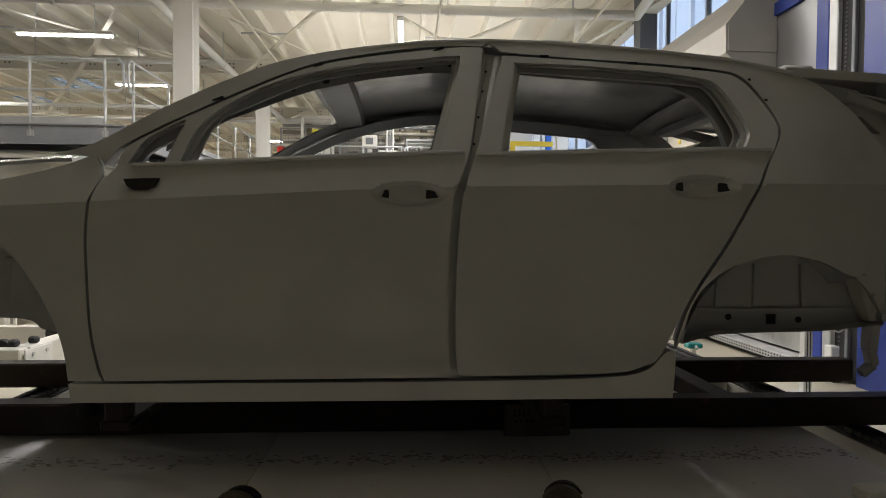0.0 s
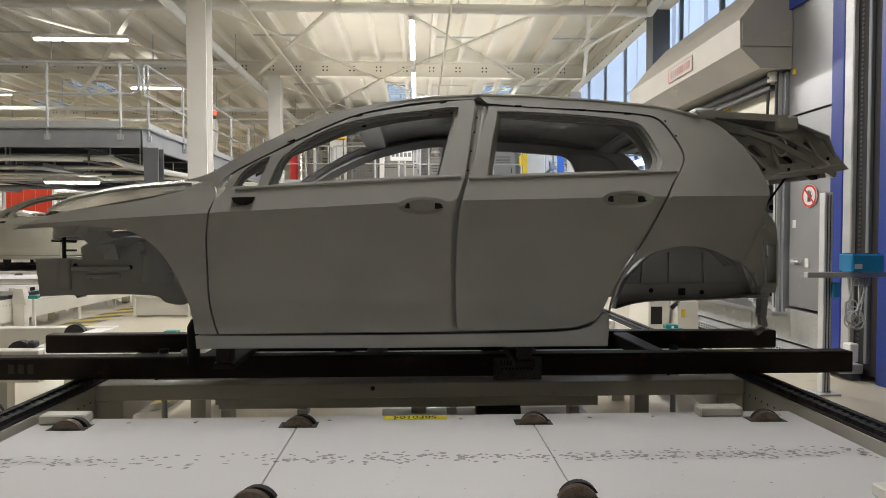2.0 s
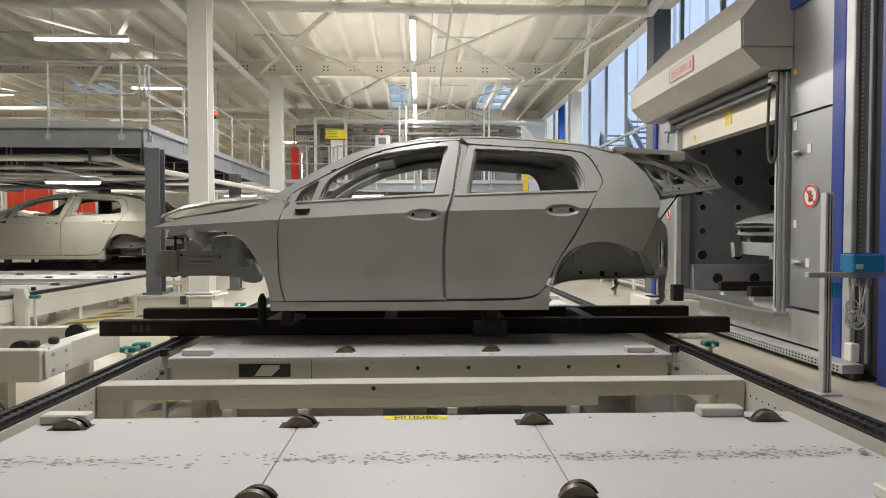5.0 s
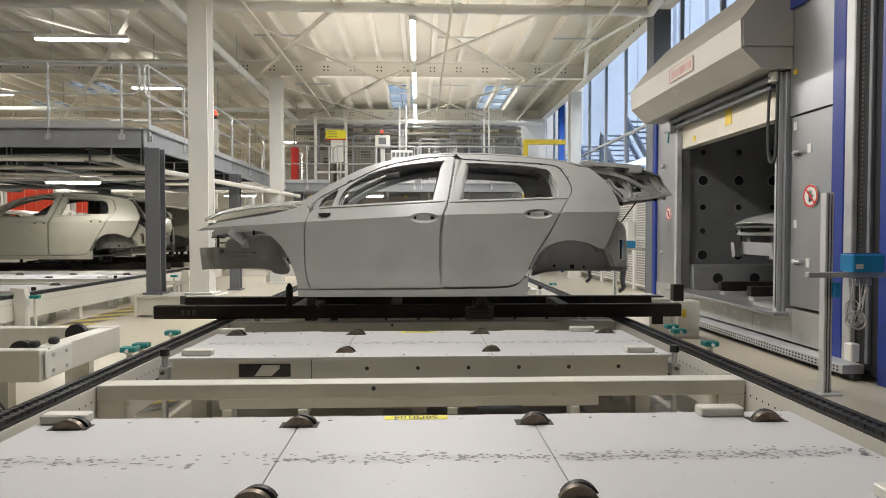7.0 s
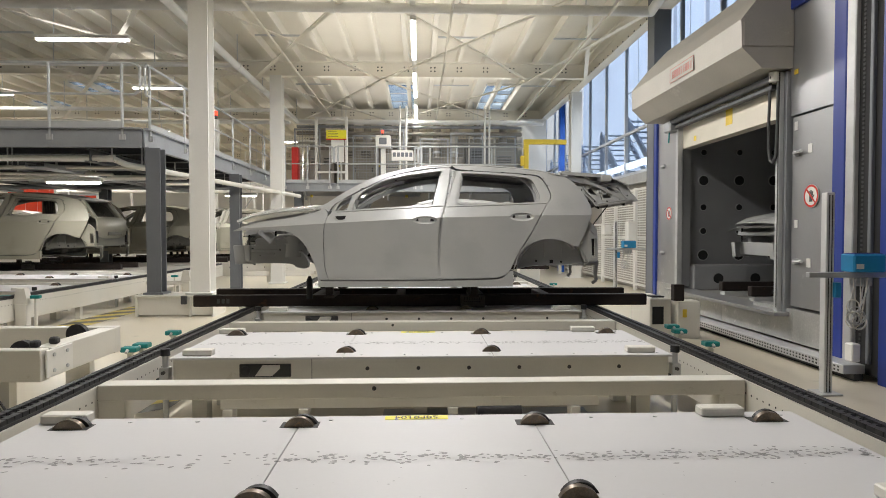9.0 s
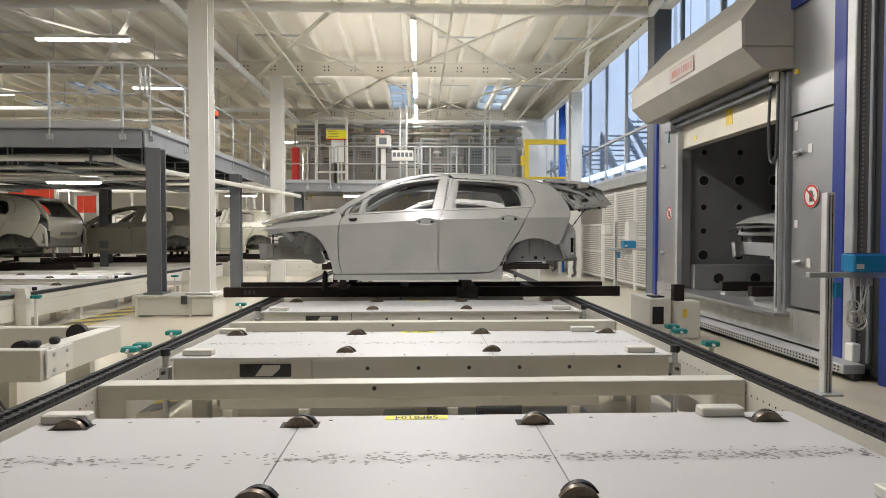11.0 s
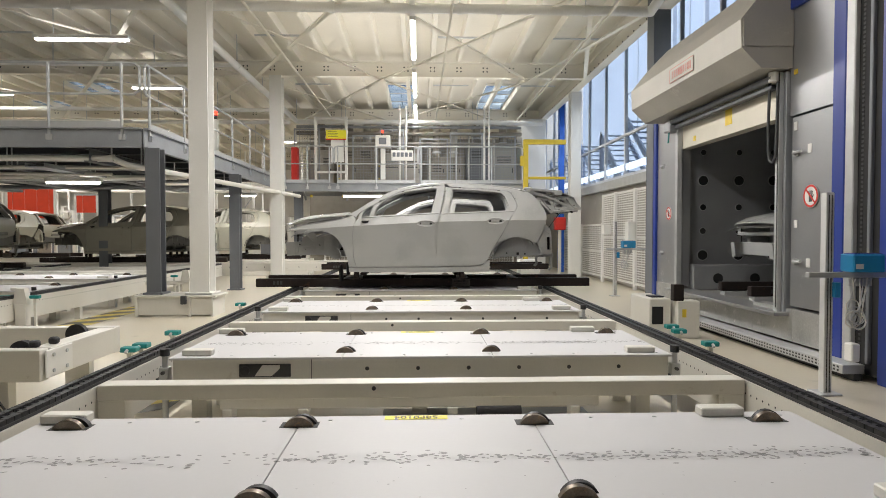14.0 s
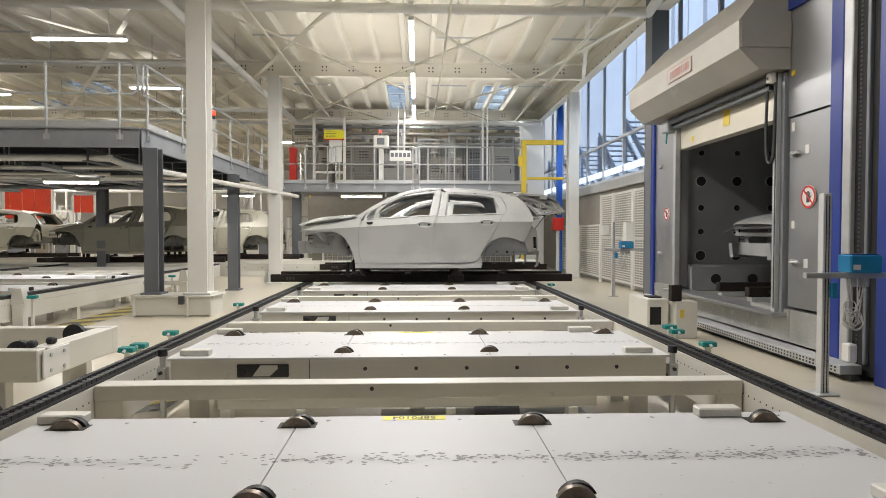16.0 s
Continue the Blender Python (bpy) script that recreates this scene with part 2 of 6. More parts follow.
def sheet(outline, holes=(), step=0.045, extra=()):
    """Flat points and triangles that fill an outline with holes in it."""
    loops = [outline, *holes]
    pts, edges = [], []
    for lp in loops:
        s = len(pts)
        pts += [Vector(p) for p in lp]
        edges += [(s + i, s + (i + 1) % len(lp)) for i in range(len(lp))]
    rim = np.array([tuple(p) for p in pts])
    lo, hi = rim.min(0), rim.max(0)
    gx, gz = np.meshgrid(np.arange(lo[0], hi[0], step), np.arange(lo[1], hi[1], step * 0.6))
    gx, gz = gx.ravel(), gz.ravel()
    ok = inside(gx, gz, outline)
    for h in holes:
        ok &= ~inside(gx, gz, h)
    gx, gz = gx[ok], gz[ok]
    far = np.array([np.min((rim[:, 0] - x) ** 2 + (rim[:, 1] - z) ** 2) > (0.4 * step) ** 2 for x, z in zip(gx, gz)], bool)
    if len(extra):
        ex, ez = np.array(extra)[:, 0], np.array(extra)[:, 1]
        ok = inside(ex, ez, outline)
        for h in holes:
            ok &= ~inside(ex, ez, h)
        ok &= np.array([np.min((rim[:, 0] - x) ** 2 + (rim[:, 1] - z) ** 2) > 0.004 ** 2 for x, z in zip(ex, ez)], bool)
        ex, ez = ex[ok], ez[ok]
        pts += [Vector((x, z)) for x, z in zip(ex, ez)]
        if len(ex) and len(gx):
            far &= np.array([np.min((ex - x) ** 2 + (ez - z) ** 2) > (0.42 * step) ** 2 for x, z in zip(gx, gz)], bool)
    if len(gx):
        pts += [Vector((x, z)) for x, z in zip(gx[far], gz[far])]
    vs, _, fs, *_ = delaunay(pts, edges, [], 0, 1e-5)
    c = np.array([[sum(vs[i][k] for i in f) / 3 for k in (0, 1)] for f in fs])
    keep = inside(c[:, 0], c[:, 1], outline)
    for h in holes:
        keep &= ~inside(c[:, 0], c[:, 1], h)
    return vs, [f for f, k in zip(fs, keep) if k]


def panel(name, outline, parent, mat, side, holes=(), inset=0.0, lip=0.022, flat=None, label="", bulge=None, extra=()):
    """A pressed panel of the flank with a folded rim. side: -1 or 1. flat: a depth in place of the flank's own shape."""
    lo = curve_through(outline)
    hs = [curve_through(h) for h in holes]
    more = list(extra)
    if flat is None:
        for x in np.arange(-1.95, 1.8, 0.03):
            c = float(np.interp(x, (-1.95, -0.97, -0.13, 0.2, 1.2, 1.8), (1.33, 1.39, 1.437, 1.45, 1.472, 1.48)))
            more += [(x, c + 0.0005), (x, c + 0.11), (x, 0.97), (x, 0.86)]
    vs, fs = sheet(lo, hs, extra=more)
    bm = bmesh.new()
    made = []
    for x, z in vs:
        y = (half_width(x, z) - inset) if flat is None else flat
        if bulge:
            y += bulge(x, z)
        made.append(bm.verts.new((x, side * y, z)))
    for f in fs:
        try:
            bm.faces.new([made[i] for i in f])
        except ValueError:
            pass
    bmesh.ops.delete(bm, geom=[v for v in bm.verts if not v.link_faces], context="VERTS")
    bm.normal_update()
    for f in bm.faces:
        if f.normal.y * side < 0:
            f.normal_flip()
    rim = [e for e in bm.edges if len(e.link_faces) == 1]
    ext = bmesh.ops.extrude_edge_only(bm, edges=rim)["geom"]
    bmesh.ops.translate(bm, vec=(0, -side * lip, 0), verts=[g for g in ext if isinstance(g, bmesh.types.BMVert)])
    return part(name, bm, mat, parent, label, 11 if flat is None else 35)


FENDER = [(-1.899, 1.313), (-1.899, 1.313), (-1.763, 1.368), (-1.598, 1.407), (-1.336, 1.443), (-1.113, 1.493),
    (-0.984, 1.543), (-0.984, 1.543), (-0.954, 1.496), (-0.956, 1.45), (-0.976, 1.387), (-0.989, 1.274), (-0.989,
    1.144), (-0.983, 0.98), (-0.956, 0.868), (-0.941, 0.828), (-0.941, 0.828), (-1.044, 0.829), (-1.044, 0.829),
    (-1.058, 0.916), (-1.11, 1.063), (-1.196, 1.209), (-1.297, 1.29), (-1.426, 1.323), (-1.59, 1.329), (-1.742,
    1.323)]
FRONT_DOOR = [(-0.908, 1.496), (-0.908, 1.496), (-0.95, 1.45), (-0.967, 1.387), (-0.98, 1.274), (-0.98, 1.144),
    (-0.974, 0.98), (-0.947, 0.868), (-0.931, 0.828), (-0.931, 0.828), (0.16, 0.833), (0.16, 0.833), (0.15, 0.911),
    (0.147, 1.175), (0.153, 1.339), (0.169, 1.437), (0.2, 1.521), (0.214, 1.561), (0.214, 1.561), (0.282, 1.962),
    (0.282, 1.962), (0.247, 1.973), (0.066, 1.953), (-0.142, 1.917), (-0.345, 1.864), (-0.607, 1.733), (-0.798,
    1.628), (-0.891, 1.563)]
FD_Q = [(-0.874, 1.516), (-0.874, 1.516), (-0.763, 1.516), (-0.763, 1.516), (-0.712, 1.663), (-0.712, 1.663), (-0.735,
    1.659), (-0.829, 1.597)]
FD_W = [(-0.712, 1.523), (-0.712, 1.523), (-0.647, 1.673), (-0.444, 1.808), (-0.21, 1.88), (0.031, 1.915), (0.169,
    1.931), (0.193, 1.894), (0.115, 1.571), (0.115, 1.571)]
REAR_DOOR = [(0.234, 1.555), (0.234, 1.555), (0.213, 1.497), (0.189, 1.405), (0.176, 1.274), (0.17, 1.009), (0.176,
    0.863), (0.189, 0.836), (0.189, 0.836), (0.673, 0.844), (0.789, 0.866), (0.858, 0.908), (0.959, 1.107), (1.073,
    1.29), (1.189, 1.506), (1.254, 1.595), (1.254, 1.595), (1.289, 1.679), (1.246, 1.795), (1.191, 1.868), (1.107,
    1.89), (0.899, 1.908), (0.552, 1.929), (0.35, 1.939), (0.35, 1.939)]
RD_W = [(0.321, 1.572), (0.321, 1.572), (0.385, 1.872), (0.425, 1.91), (0.758, 1.896), (1.034, 1.867), (1.116, 1.831),
    (1.165, 1.722), (1.181, 1.65), (1.154, 1.601), (1.154, 1.601)]
QUARTER = [(1.262, 1.602), (1.262, 1.602), (1.199, 1.506), (1.083, 1.283), (0.969, 1.101), (0.921, 0.98), (0.906,
    0.921), (0.906, 0.921), (0.928, 0.967), (0.966, 1.081), (1.045, 1.17), (1.158, 1.22), (1.276, 1.237), (1.398,
    1.217), (1.507, 1.172), (1.567, 1.158), (1.567, 1.158), (1.634, 1.29), (1.686, 1.425), (1.711, 1.528), (1.677,
    1.643), (1.607, 1.758), (1.512, 1.847), (1.427, 1.89), (1.427, 1.89), (1.185, 1.943), (0.907, 1.973), (0.557,
    1.997), (0.297, 2.0), (0.297, 2.0), (0.344, 1.954), (0.344, 1.954), (0.553, 1.937), (0.9, 1.919), (1.108, 1.901),
    (1.203, 1.876), (1.26, 1.795), (1.3, 1.679)]
APILLAR = [(-1.111, 1.546), (-1.111, 1.546), (-0.991, 1.58), (-0.804, 1.7), (-0.612, 1.807), (-0.414, 1.896), (-0.142,
    1.962), (0.066, 1.987), (0.297, 2.0), (0.297, 2.0), (0.282, 1.977), (0.282, 1.977), (0.066, 1.965), (-0.142,
    1.929), (-0.346, 1.874), (-0.608, 1.743), (-0.799, 1.638), (-0.905, 1.57), (-0.945, 1.509), (-0.945, 1.509),
    (-0.983, 1.536)]
SILL = [(-1.044, 0.819), (-1.044, 0.819), (-0.136, 0.818), (0.391, 0.822), (0.69, 0.83), (0.806, 0.853), (0.868,
    0.908), (0.905, 0.915), (0.905, 0.915), (0.899, 0.758), (0.899, 0.758), (-0.136, 0.757), (-1.04, 0.759), (-1.04,
    0.759)]
BPILLAR = [(0.181, 1.558), (0.181, 1.558), (0.257, 1.962), (0.257, 1.962), (0.361, 1.947), (0.361, 1.947), (0.267,
    1.558), (0.267, 1.558), (0.193, 1.274), (0.186, 0.846), (0.14, 0.846), (0.14, 1.274)]
LAMP_PANEL = [(1.574, 1.162), (1.574, 1.162), (1.637, 1.29), (1.687, 1.391), (1.698, 1.415), (1.76, 1.358), (1.782,
    1.307), (1.797, 1.135), (1.79, 0.997), (1.79, 0.997), (1.647, 1.001), (1.647, 1.001)]
LAMP_SLOT = [(1.717, 1.239), (1.717, 1.239), (1.773, 1.239), (1.773, 1.239), (1.78, 1.049), (1.78, 1.049), (1.728,
    1.051), (1.728, 1.051)]
RAIL_LONG = [(-1.982, 1.165), (-1.982, 1.165), (-1.818, 1.168), (-1.748, 1.165), (-1.74, 1.236), (-1.572, 1.257),
    (-1.414, 1.229), (-1.274, 1.11), (-1.205, 0.992), (-1.223, 0.927), (-1.322, 0.935), (-1.399, 0.975), (-1.751,
    0.976), (-1.768, 0.958), (-1.793, 0.976), (-1.961, 0.969), (-1.961, 0.969)]
REAR_HOUSE = [(0.956, 0.927), (0.956, 0.927), (0.976, 0.996), (1.032, 1.1), (1.153, 1.203), (1.328, 1.238), (1.504,
    1.203), (1.629, 1.098), (1.679, 0.994), (1.679, 0.994), (1.524, 0.977), (1.418, 0.97), (1.102, 0.961)]
INNER_QUARTER = [(1.147, 1.603), (1.147, 1.603), (1.125, 1.72), (1.069, 1.809), (1.013, 1.85), (1.235, 1.851), (1.411,
    1.783), (1.535, 1.584), (1.535, 1.584), (1.451, 1.272), (1.149, 1.272), (1.149, 1.272)]
INNER_LIGHT = [(1.244, 1.645), (1.244, 1.645), (1.271, 1.721), (1.328, 1.687), (1.342, 1.625), (1.342, 1.625)]
ROOF_X = [-0.347, -0.142, 0.066, 0.297, 0.557, 0.907, 1.185, 1.427]
ROOF_Z = [1.908, 1.962, 1.987, 2.0, 1.997, 1.973, 1.943, 1.89]
HOOD_X = [-1.977, -1.92, -1.755, -1.489, -1.155]
HOOD_Z = [1.384, 1.425, 1.485, 1.526, 1.557]
DOOR_INNER_F = [(-0.898, 1.483), (-0.898, 1.483), (-0.936, 1.404), (-0.957, 1.274), (-0.96, 1.013), (-0.908, 0.845),
    (-0.908, 0.845), (0.143, 0.85), (0.143, 0.85), (0.127, 1.01), (0.127, 1.339), (0.187, 1.551), (0.187, 1.551)]
DOOR_INNER_R = [(0.244, 1.544), (0.244, 1.544), (0.202, 1.372), (0.194, 1.009), (0.212, 0.859), (0.212, 0.859), (0.69,
    0.867), (0.825, 0.925), (0.942, 1.107), (1.056, 1.29), (1.168, 1.499), (1.225, 1.581), (1.225, 1.581)]
RAIL_X = [-0.892, -0.8, -0.61, -0.346, -0.142, 0.066, 0.297, 0.555, 0.904, 1.181]
RAIL_Z = [1.577, 1.655, 1.771, 1.889, 1.943, 1.976, 1.988, 1.967, 1.946, 1.917]


GATE_SIDE = [(1.60, 1.79), (1.60, 1.79), (1.73, 1.845), (1.98, 1.825), (2.07, 1.835), (2.15, 1.79), (2.27, 1.635), (2.27, 1.635), (2.05, 1.60), (1.81, 1.575), (1.81, 1.575), (1.75, 1.65)]
GATE_HOLES = ([(1.735, 1.755), (1.735, 1.755), (1.775, 1.765), (1.815, 1.715), (1.83, 1.695), (1.79, 1.70), (1.755, 1.715)],
              [(1.895, 1.72), (1.895, 1.72), (1.93, 1.715), (1.975, 1.695), (1.975, 1.665), (1.975, 1.665), (1.90, 1.66), (1.90, 1.66)],
              [(1.94, 1.80), (1.94, 1.80), (1.985, 1.795), (2.01, 1.755), (1.985, 1.73), (1.955, 1.75)],
              [(2.04, 1.775), (2.04, 1.775), (2.055, 1.78), (2.10, 1.725), (2.10, 1.725), (2.085, 1.72)])
LAMP_SLOT_RIM = [(1.700, 1.262), (1.700, 1.262), (1.786, 1.262), (1.786, 1.262), (1.793, 1.03), (1.793, 1.03), (1.712, 1.032), (1.712, 1.032)]


def cup_depth(cx, cz, x, z):
    d = math.hypot((x - cx) / 0.122, (z - cz) / 0.040)
    return -0.019 * min(1.0, max(0.0, (1.0 - d) / 0.28)) if d < 1 else 0.0


def cup(cx, cz):
    return lambda x, z: cup_depth(cx, cz, x, z)


def cup_rings(cx, cz):
    out = []
    for r in (1.12, 1.01, 0.9, 0.78, 0.55):
        for k in range(36):
            a = k * math.tau / 36
            out.append((cx + 0.122 * r * math.cos(a), cz + 0.040 * r * math.sin(a)))
    return out


def span(a, b):
    return (min(a, b), max(a, b))


def shrink(points, k, dx=0.0, dz=0.0):
    c = sum((Vector(p) for p in points), Vector((0, 0))) / len(points)
    return [tuple(c + (Vector(p) - c) * k + Vector((dx, dz))) for p in points]


def slab_run(bm, s, pts, w):
    """One smooth tube swept through the points of one flank."""
    ps = [Vector((p[0], s * p[1], p[2])) for p in pts]
    rings = []
    for i, p in enumerate(ps):
        d = (ps[min(i + 1, len(ps) - 1)] - ps[max(i - 1, 0)]).normalized()
        u = d.cross(Vector((0, 1, 0))).normalized()
        v = d.cross(u)
        rings.append([bm.verts.new(p + (u * math.cos(k * math.tau / 8) + v * math.sin(k * math.tau / 8)) * w) for k in range(8)])
    fs = [bm.faces.new(rings[0]), bm.faces.new(rings[-1][::-1])]
    for r0, r1 in zip(rings, rings[1:]):
        for k in range(8):
            fs.append(bm.faces.new((r0[k], r1[k], r1[(k + 1) % 8], r0[(k + 1) % 8])))
    bmesh.ops.recalc_face_normals(bm, faces=fs)


def dots(bm, where, r, s, depth=0.004):
    """Small black discs that paint the shade of punched holes on the flank."""
    for x, y, z in where:
        rod(bm, (x, s * (y - depth), z), (x, s * (y + 0.0015), z), r, 8)
    return bm


def arch_band(cx, cz, r, y0, y1, a0, a1, s):
    bm = bmesh.new()
    rows = []
    for k in range(25):
        a = radians(a0 + (a1 - a0) * k / 24)
        rows.append([bm.verts.new((cx + rr * math.cos(a), s * y, cz + rr * math.sin(a)))
                     for y, rr in ((y0, r), ((y0 + y1) / 2, r + 0.012), (y1, r - 0.01))])
    for p, q in zip(rows, rows[1:]):
        for k in range(2):
            bm.faces.new((p[k], p[k + 1], q[k + 1], q[k]))
    ext = bmesh.ops.extrude_face_region(bm, geom=list(bm.faces))
    bmesh.ops.scale(bm, vec=(1.012, 1, 1.012), space=Matrix.Translation((-cx, 0, -cz)), verts=[g for g in ext["geom"] if isinstance(g, bmesh.types.BMVert)])
    bmesh.ops.recalc_face_normals(bm, faces=bm.faces)
    return bm


def grid_sheet(rows, thick, nudge=(0, 0, -1)):
    """A curved sheet of some thickness from rows of points."""
    bm = bmesh.new()
    vr = [[bm.verts.new(p) for p in r] for r in rows]
    for a, b in zip(vr, vr[1:]):
        for k in range(len(a) - 1):
            bm.faces.new((a[k], a[k + 1], b[k + 1], b[k]))
    r = bmesh.ops.extrude_face_region(bm, geom=list(bm.faces))
    bmesh.ops.translate(bm, vec=Vector(nudge) * thick, verts=[g for g in r["geom"] if isinstance(g, bmesh.types.BMVert)])
    bmesh.ops.recalc_face_normals(bm, faces=bm.faces)
    return bm


def raised_gate(car, outer, under):
    # tailgate swung up, its bare inside showing
    a, b, c = Vector((1.46, 0, 1.925)), Vector((1.96, 0, 1.895)), Vector((2.24, 0, 1.640))
    ws = [k / 8 - 1 for k in range(17)]

    def across(p, w, bow, drop):
        return [(p.x + bow * (1 - u * u), u * w, p.z + drop * (1 - u * u)) for u in ws]
    mid = b.lerp(c, 0.5) + Vector((0.045, 0, 0.04))
    rows = [across(a, 0.555, -0.03, 0.03), across(a.lerp(b, 0.5) + Vector((0, 0, 0.012)), 0.585, 0.01, 0.03), across(b, 0.60, 0.04, 0.03)]
    gate = part("tailgate", grid_sheet(rows, 0.018), outer, car, "raised tailgate with bare inner frame", 40)
    rows = [across(b + Vector((0.0, 0, -0.012)), 0.59, 0.04, 0.03), across(mid, 0.60, 0.04, 0.02), across(c, 0.555, 0.03, 0.0)]
    part("lower_skin", grid_sheet(rows, 0.008, (-0.7, 0, -0.7)), outer, gate, "", 40)
    n = Vector((-0.68, 0, -0.73))
    rows = [across(a.lerp(b, 0.55) + Vector((0, 0, -0.05)), 0.55, 0.0, 0.0), across(b + n * 0.10, 0.57, 0.03, 0.0), across(mid + n * 0.10, 0.57, 0.03, 0.0),
            across(c + n * 0.035, 0.545, 0.03, 0.0)]
    inner = part("inner_frame", grid_sheet(rows, 0.01, (-0.6, 0, -0.7)), outer, gate, "pale pressed inner frame", 30)
    for s in (-1, 1):
        bm = bmesh.new()
        p, q = b + n * 0.085, c + n * 0.045
        for u, v0, v1, w in ((0.16, 0.10, 0.55, 0.17), (0.42, 0.30, 0.75, 0.14)):
            m0, m1 = p.lerp(q, v0) + n * 0.045, p.lerp(q, v1) + n * 0.045
            bm = bmesh.new()
            bar(bm, m0 + Vector((0, s * u, 0)), m1 + Vector((0, s * u, 0)), w, 0.02)
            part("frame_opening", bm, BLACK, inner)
        bm = bmesh.new()
        o = p.lerp(q, 0.3) + Vector((0, s * 0.29, 0)) + n * 0.03
        for k in range(20):
            t0, t1 = k * math.tau / 20, (k + 1) * math.tau / 20
            along = (q - p).normalized()
            f = lambda t: o + along * 0.07 * math.cos(t) + Vector((0, 0.055 * math.sin(t), 0))
            rod(bm, f(t0), f(t1), 0.012, 6)
        part("speaker_ring", bm, outer, inner, "", 40)
        bm = bmesh.new()
        bar(bm, a + Vector((0.0, s * 0.565, 0.0)), b + Vector((-0.05, s * 0.607, -0.004)), 0.022, 0.034)
        box(bm, b.x - 0.11, b.x + 0.015, *span(s * 0.50, s * 0.618), b.z - 0.065, b.z + 0.012, bevel=0.014)
        box(bm, a.x - 0.03, a.x + 0.10, *span(s * 0.50, s * 0.578), a.z - 0.012, a.z + 0.026, bevel=0.012)
        part("spoiler_end", bm, outer, gate, "", 40)
        side = panel("inner_flank", GATE_SIDE, gate, outer, s, holes=GATE_HOLES, flat=0.56, lip=0.03, label="pale pressed inner flank with dark openings",
                     bulge=lambda x, z: 0.30 * (1.72 - z) + 0.010 * math.sin(x * 31) * math.sin(z * 37))
        panel("flank_back", shrink(GATE_SIDE, 0.93), side, under, s, flat=0.46, lip=0.01)
        bm = bmesh.new()
        ring = [(1.905 + 0.036 * math.cos(k * math.tau / 20), 0.575 + 0.30 * (1.72 - 1.755 - 0.05 * math.sin(k * math.tau / 20)), 1.755 + 0.05 * math.sin(k * math.tau / 20)) for k in range(21)]
        slab_run(bm, s, ring, 0.007)
        part("speaker_rim", bm, GALV, side, "", 50)
        bm = bmesh.new()
        slab_run(bm, s, [(1.83, 0.615, 1.60), (2.0, 0.612, 1.625), (2.2, 0.602, 1.655)], 0.007)
        slab_run(bm, s, [(1.68, 0.565, 1.79), (1.72, 0.585, 1.72), (1.80, 0.605, 1.64)], 0.008)
        slab_run(bm, s, [(1.86, 0.555, 1.80), (1.86, 0.575, 1.72), (1.88, 0.60, 1.64)], 0.008)
        slab_run(bm, s, [(2.05, 0.56, 1.80), (2.10, 0.585, 1.70), (2.16, 0.605, 1.645)], 0.007)
        part("flank_bead", bm, outer, side, "", 50)
        bm = bmesh.new()
        dots(bm, [(1.67, 0.558, 1.75), (1.80, 0.595, 1.63), (1.93, 0.60, 1.63), (2.06, 0.60, 1.64), (2.15, 0.583, 1.69)], 0.008, s, 0.002)
        tagged(part("flank_hole", bm, BLACK, side), kind="stuff")
        bm = bmesh.new()
        for v0, v1, u in ((0.0, 0.14, 0.50), (0.20, 0.40, 0.545), (0.52, 0.66, 0.52), (0.78, 0.92, 0.47)):
            m0, m1 = p.lerp(q, v0) + n * 0.04, p.lerp(q, v1) + n * 0.04
            bar(bm, m0 + Vector((0, s * u, 0)), m1 + Vector((0, s * u, 0)), 0.05, 0.02)
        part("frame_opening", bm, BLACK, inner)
        bm = bmesh.new()
        e0, e1 = a.lerp(b, 0.58) + n * 0.09, c + n * 0.05
        bar(bm, e0 + Vector((0, s * 0.565, 0)), p + n * 0.07 + Vector((0, s * 0.575, 0)), 0.02, 0.03)
        bar(bm, p + n * 0.07 + Vector((0, s * 0.575, 0)), e1 + Vector((0, s * 0.56, 0)), 0.02, 0.03)
        part("frame_edge", bm, outer, inner, "", 40)
        bm = bmesh.new()
        for v in (0.05, 0.5, 0.9):
            m0 = p.lerp(q, v) + n * 0.03
            bar(bm, m0 + Vector((0, s * 0.05, 0)), m0 + Vector((0.01, s * 0.52, 0)), 0.03, 0.025)
        part("frame_rib", bm, outer, inner, "", 40)
        bm = bmesh.new()
        bar(bm, a + Vector((-0.02, s * 0.53, -0.03)), a.lerp(b, 0.6) + Vector((-0.03, s * 0.55, -0.075)), 0.05, 0.05)
        part("window_frame", bm, under, gate)
        part("hinge", B((1.42, 1.50, *span(s * 0.40, s * 0.45), 1.895, 1.93), bevel=0.008), under, gate)


def shut_gate(car, outer, under):
    def across(x, z, w, bow):
        return [(x + bow * (1 - u * u), u * w, z) for u in (k / 8 - 1 for k in range(17))]
    rows = [across(x, z, w, 0.05) for x, z, w in ((1.72, 1.56, 0.60), (1.775, 1.50, 0.615), (1.79, 1.36, 0.62), (1.775, 1.22, 0.61), (1.72, 1.14, 0.58))]
    gate = part("tailgate", grid_sheet(rows, 0.02, (-1, 0, 0)), outer, car, "closed tailgate with open window frame", 40)
    for s in (-1, 1):
        bm = bmesh.new()
        bar(bm, (1.46, s * 0.50, 1.90), (1.73, s * 0.57, 1.54), 0.07, 0.05)
        part("window_frame", bm, outer, gate)
    rows = [across(1.42, 1.925, 0.54, 0.03), across(1.56, 1.905, 0.53, 0.04)]
    part("spoiler", grid_sheet(rows, 0.03), outer, gate, "", 40)
    part("plate_recess", B((1.80, 1.84, -0.28, 0.28, 1.20, 1.27), bevel=0.01), under, gate)


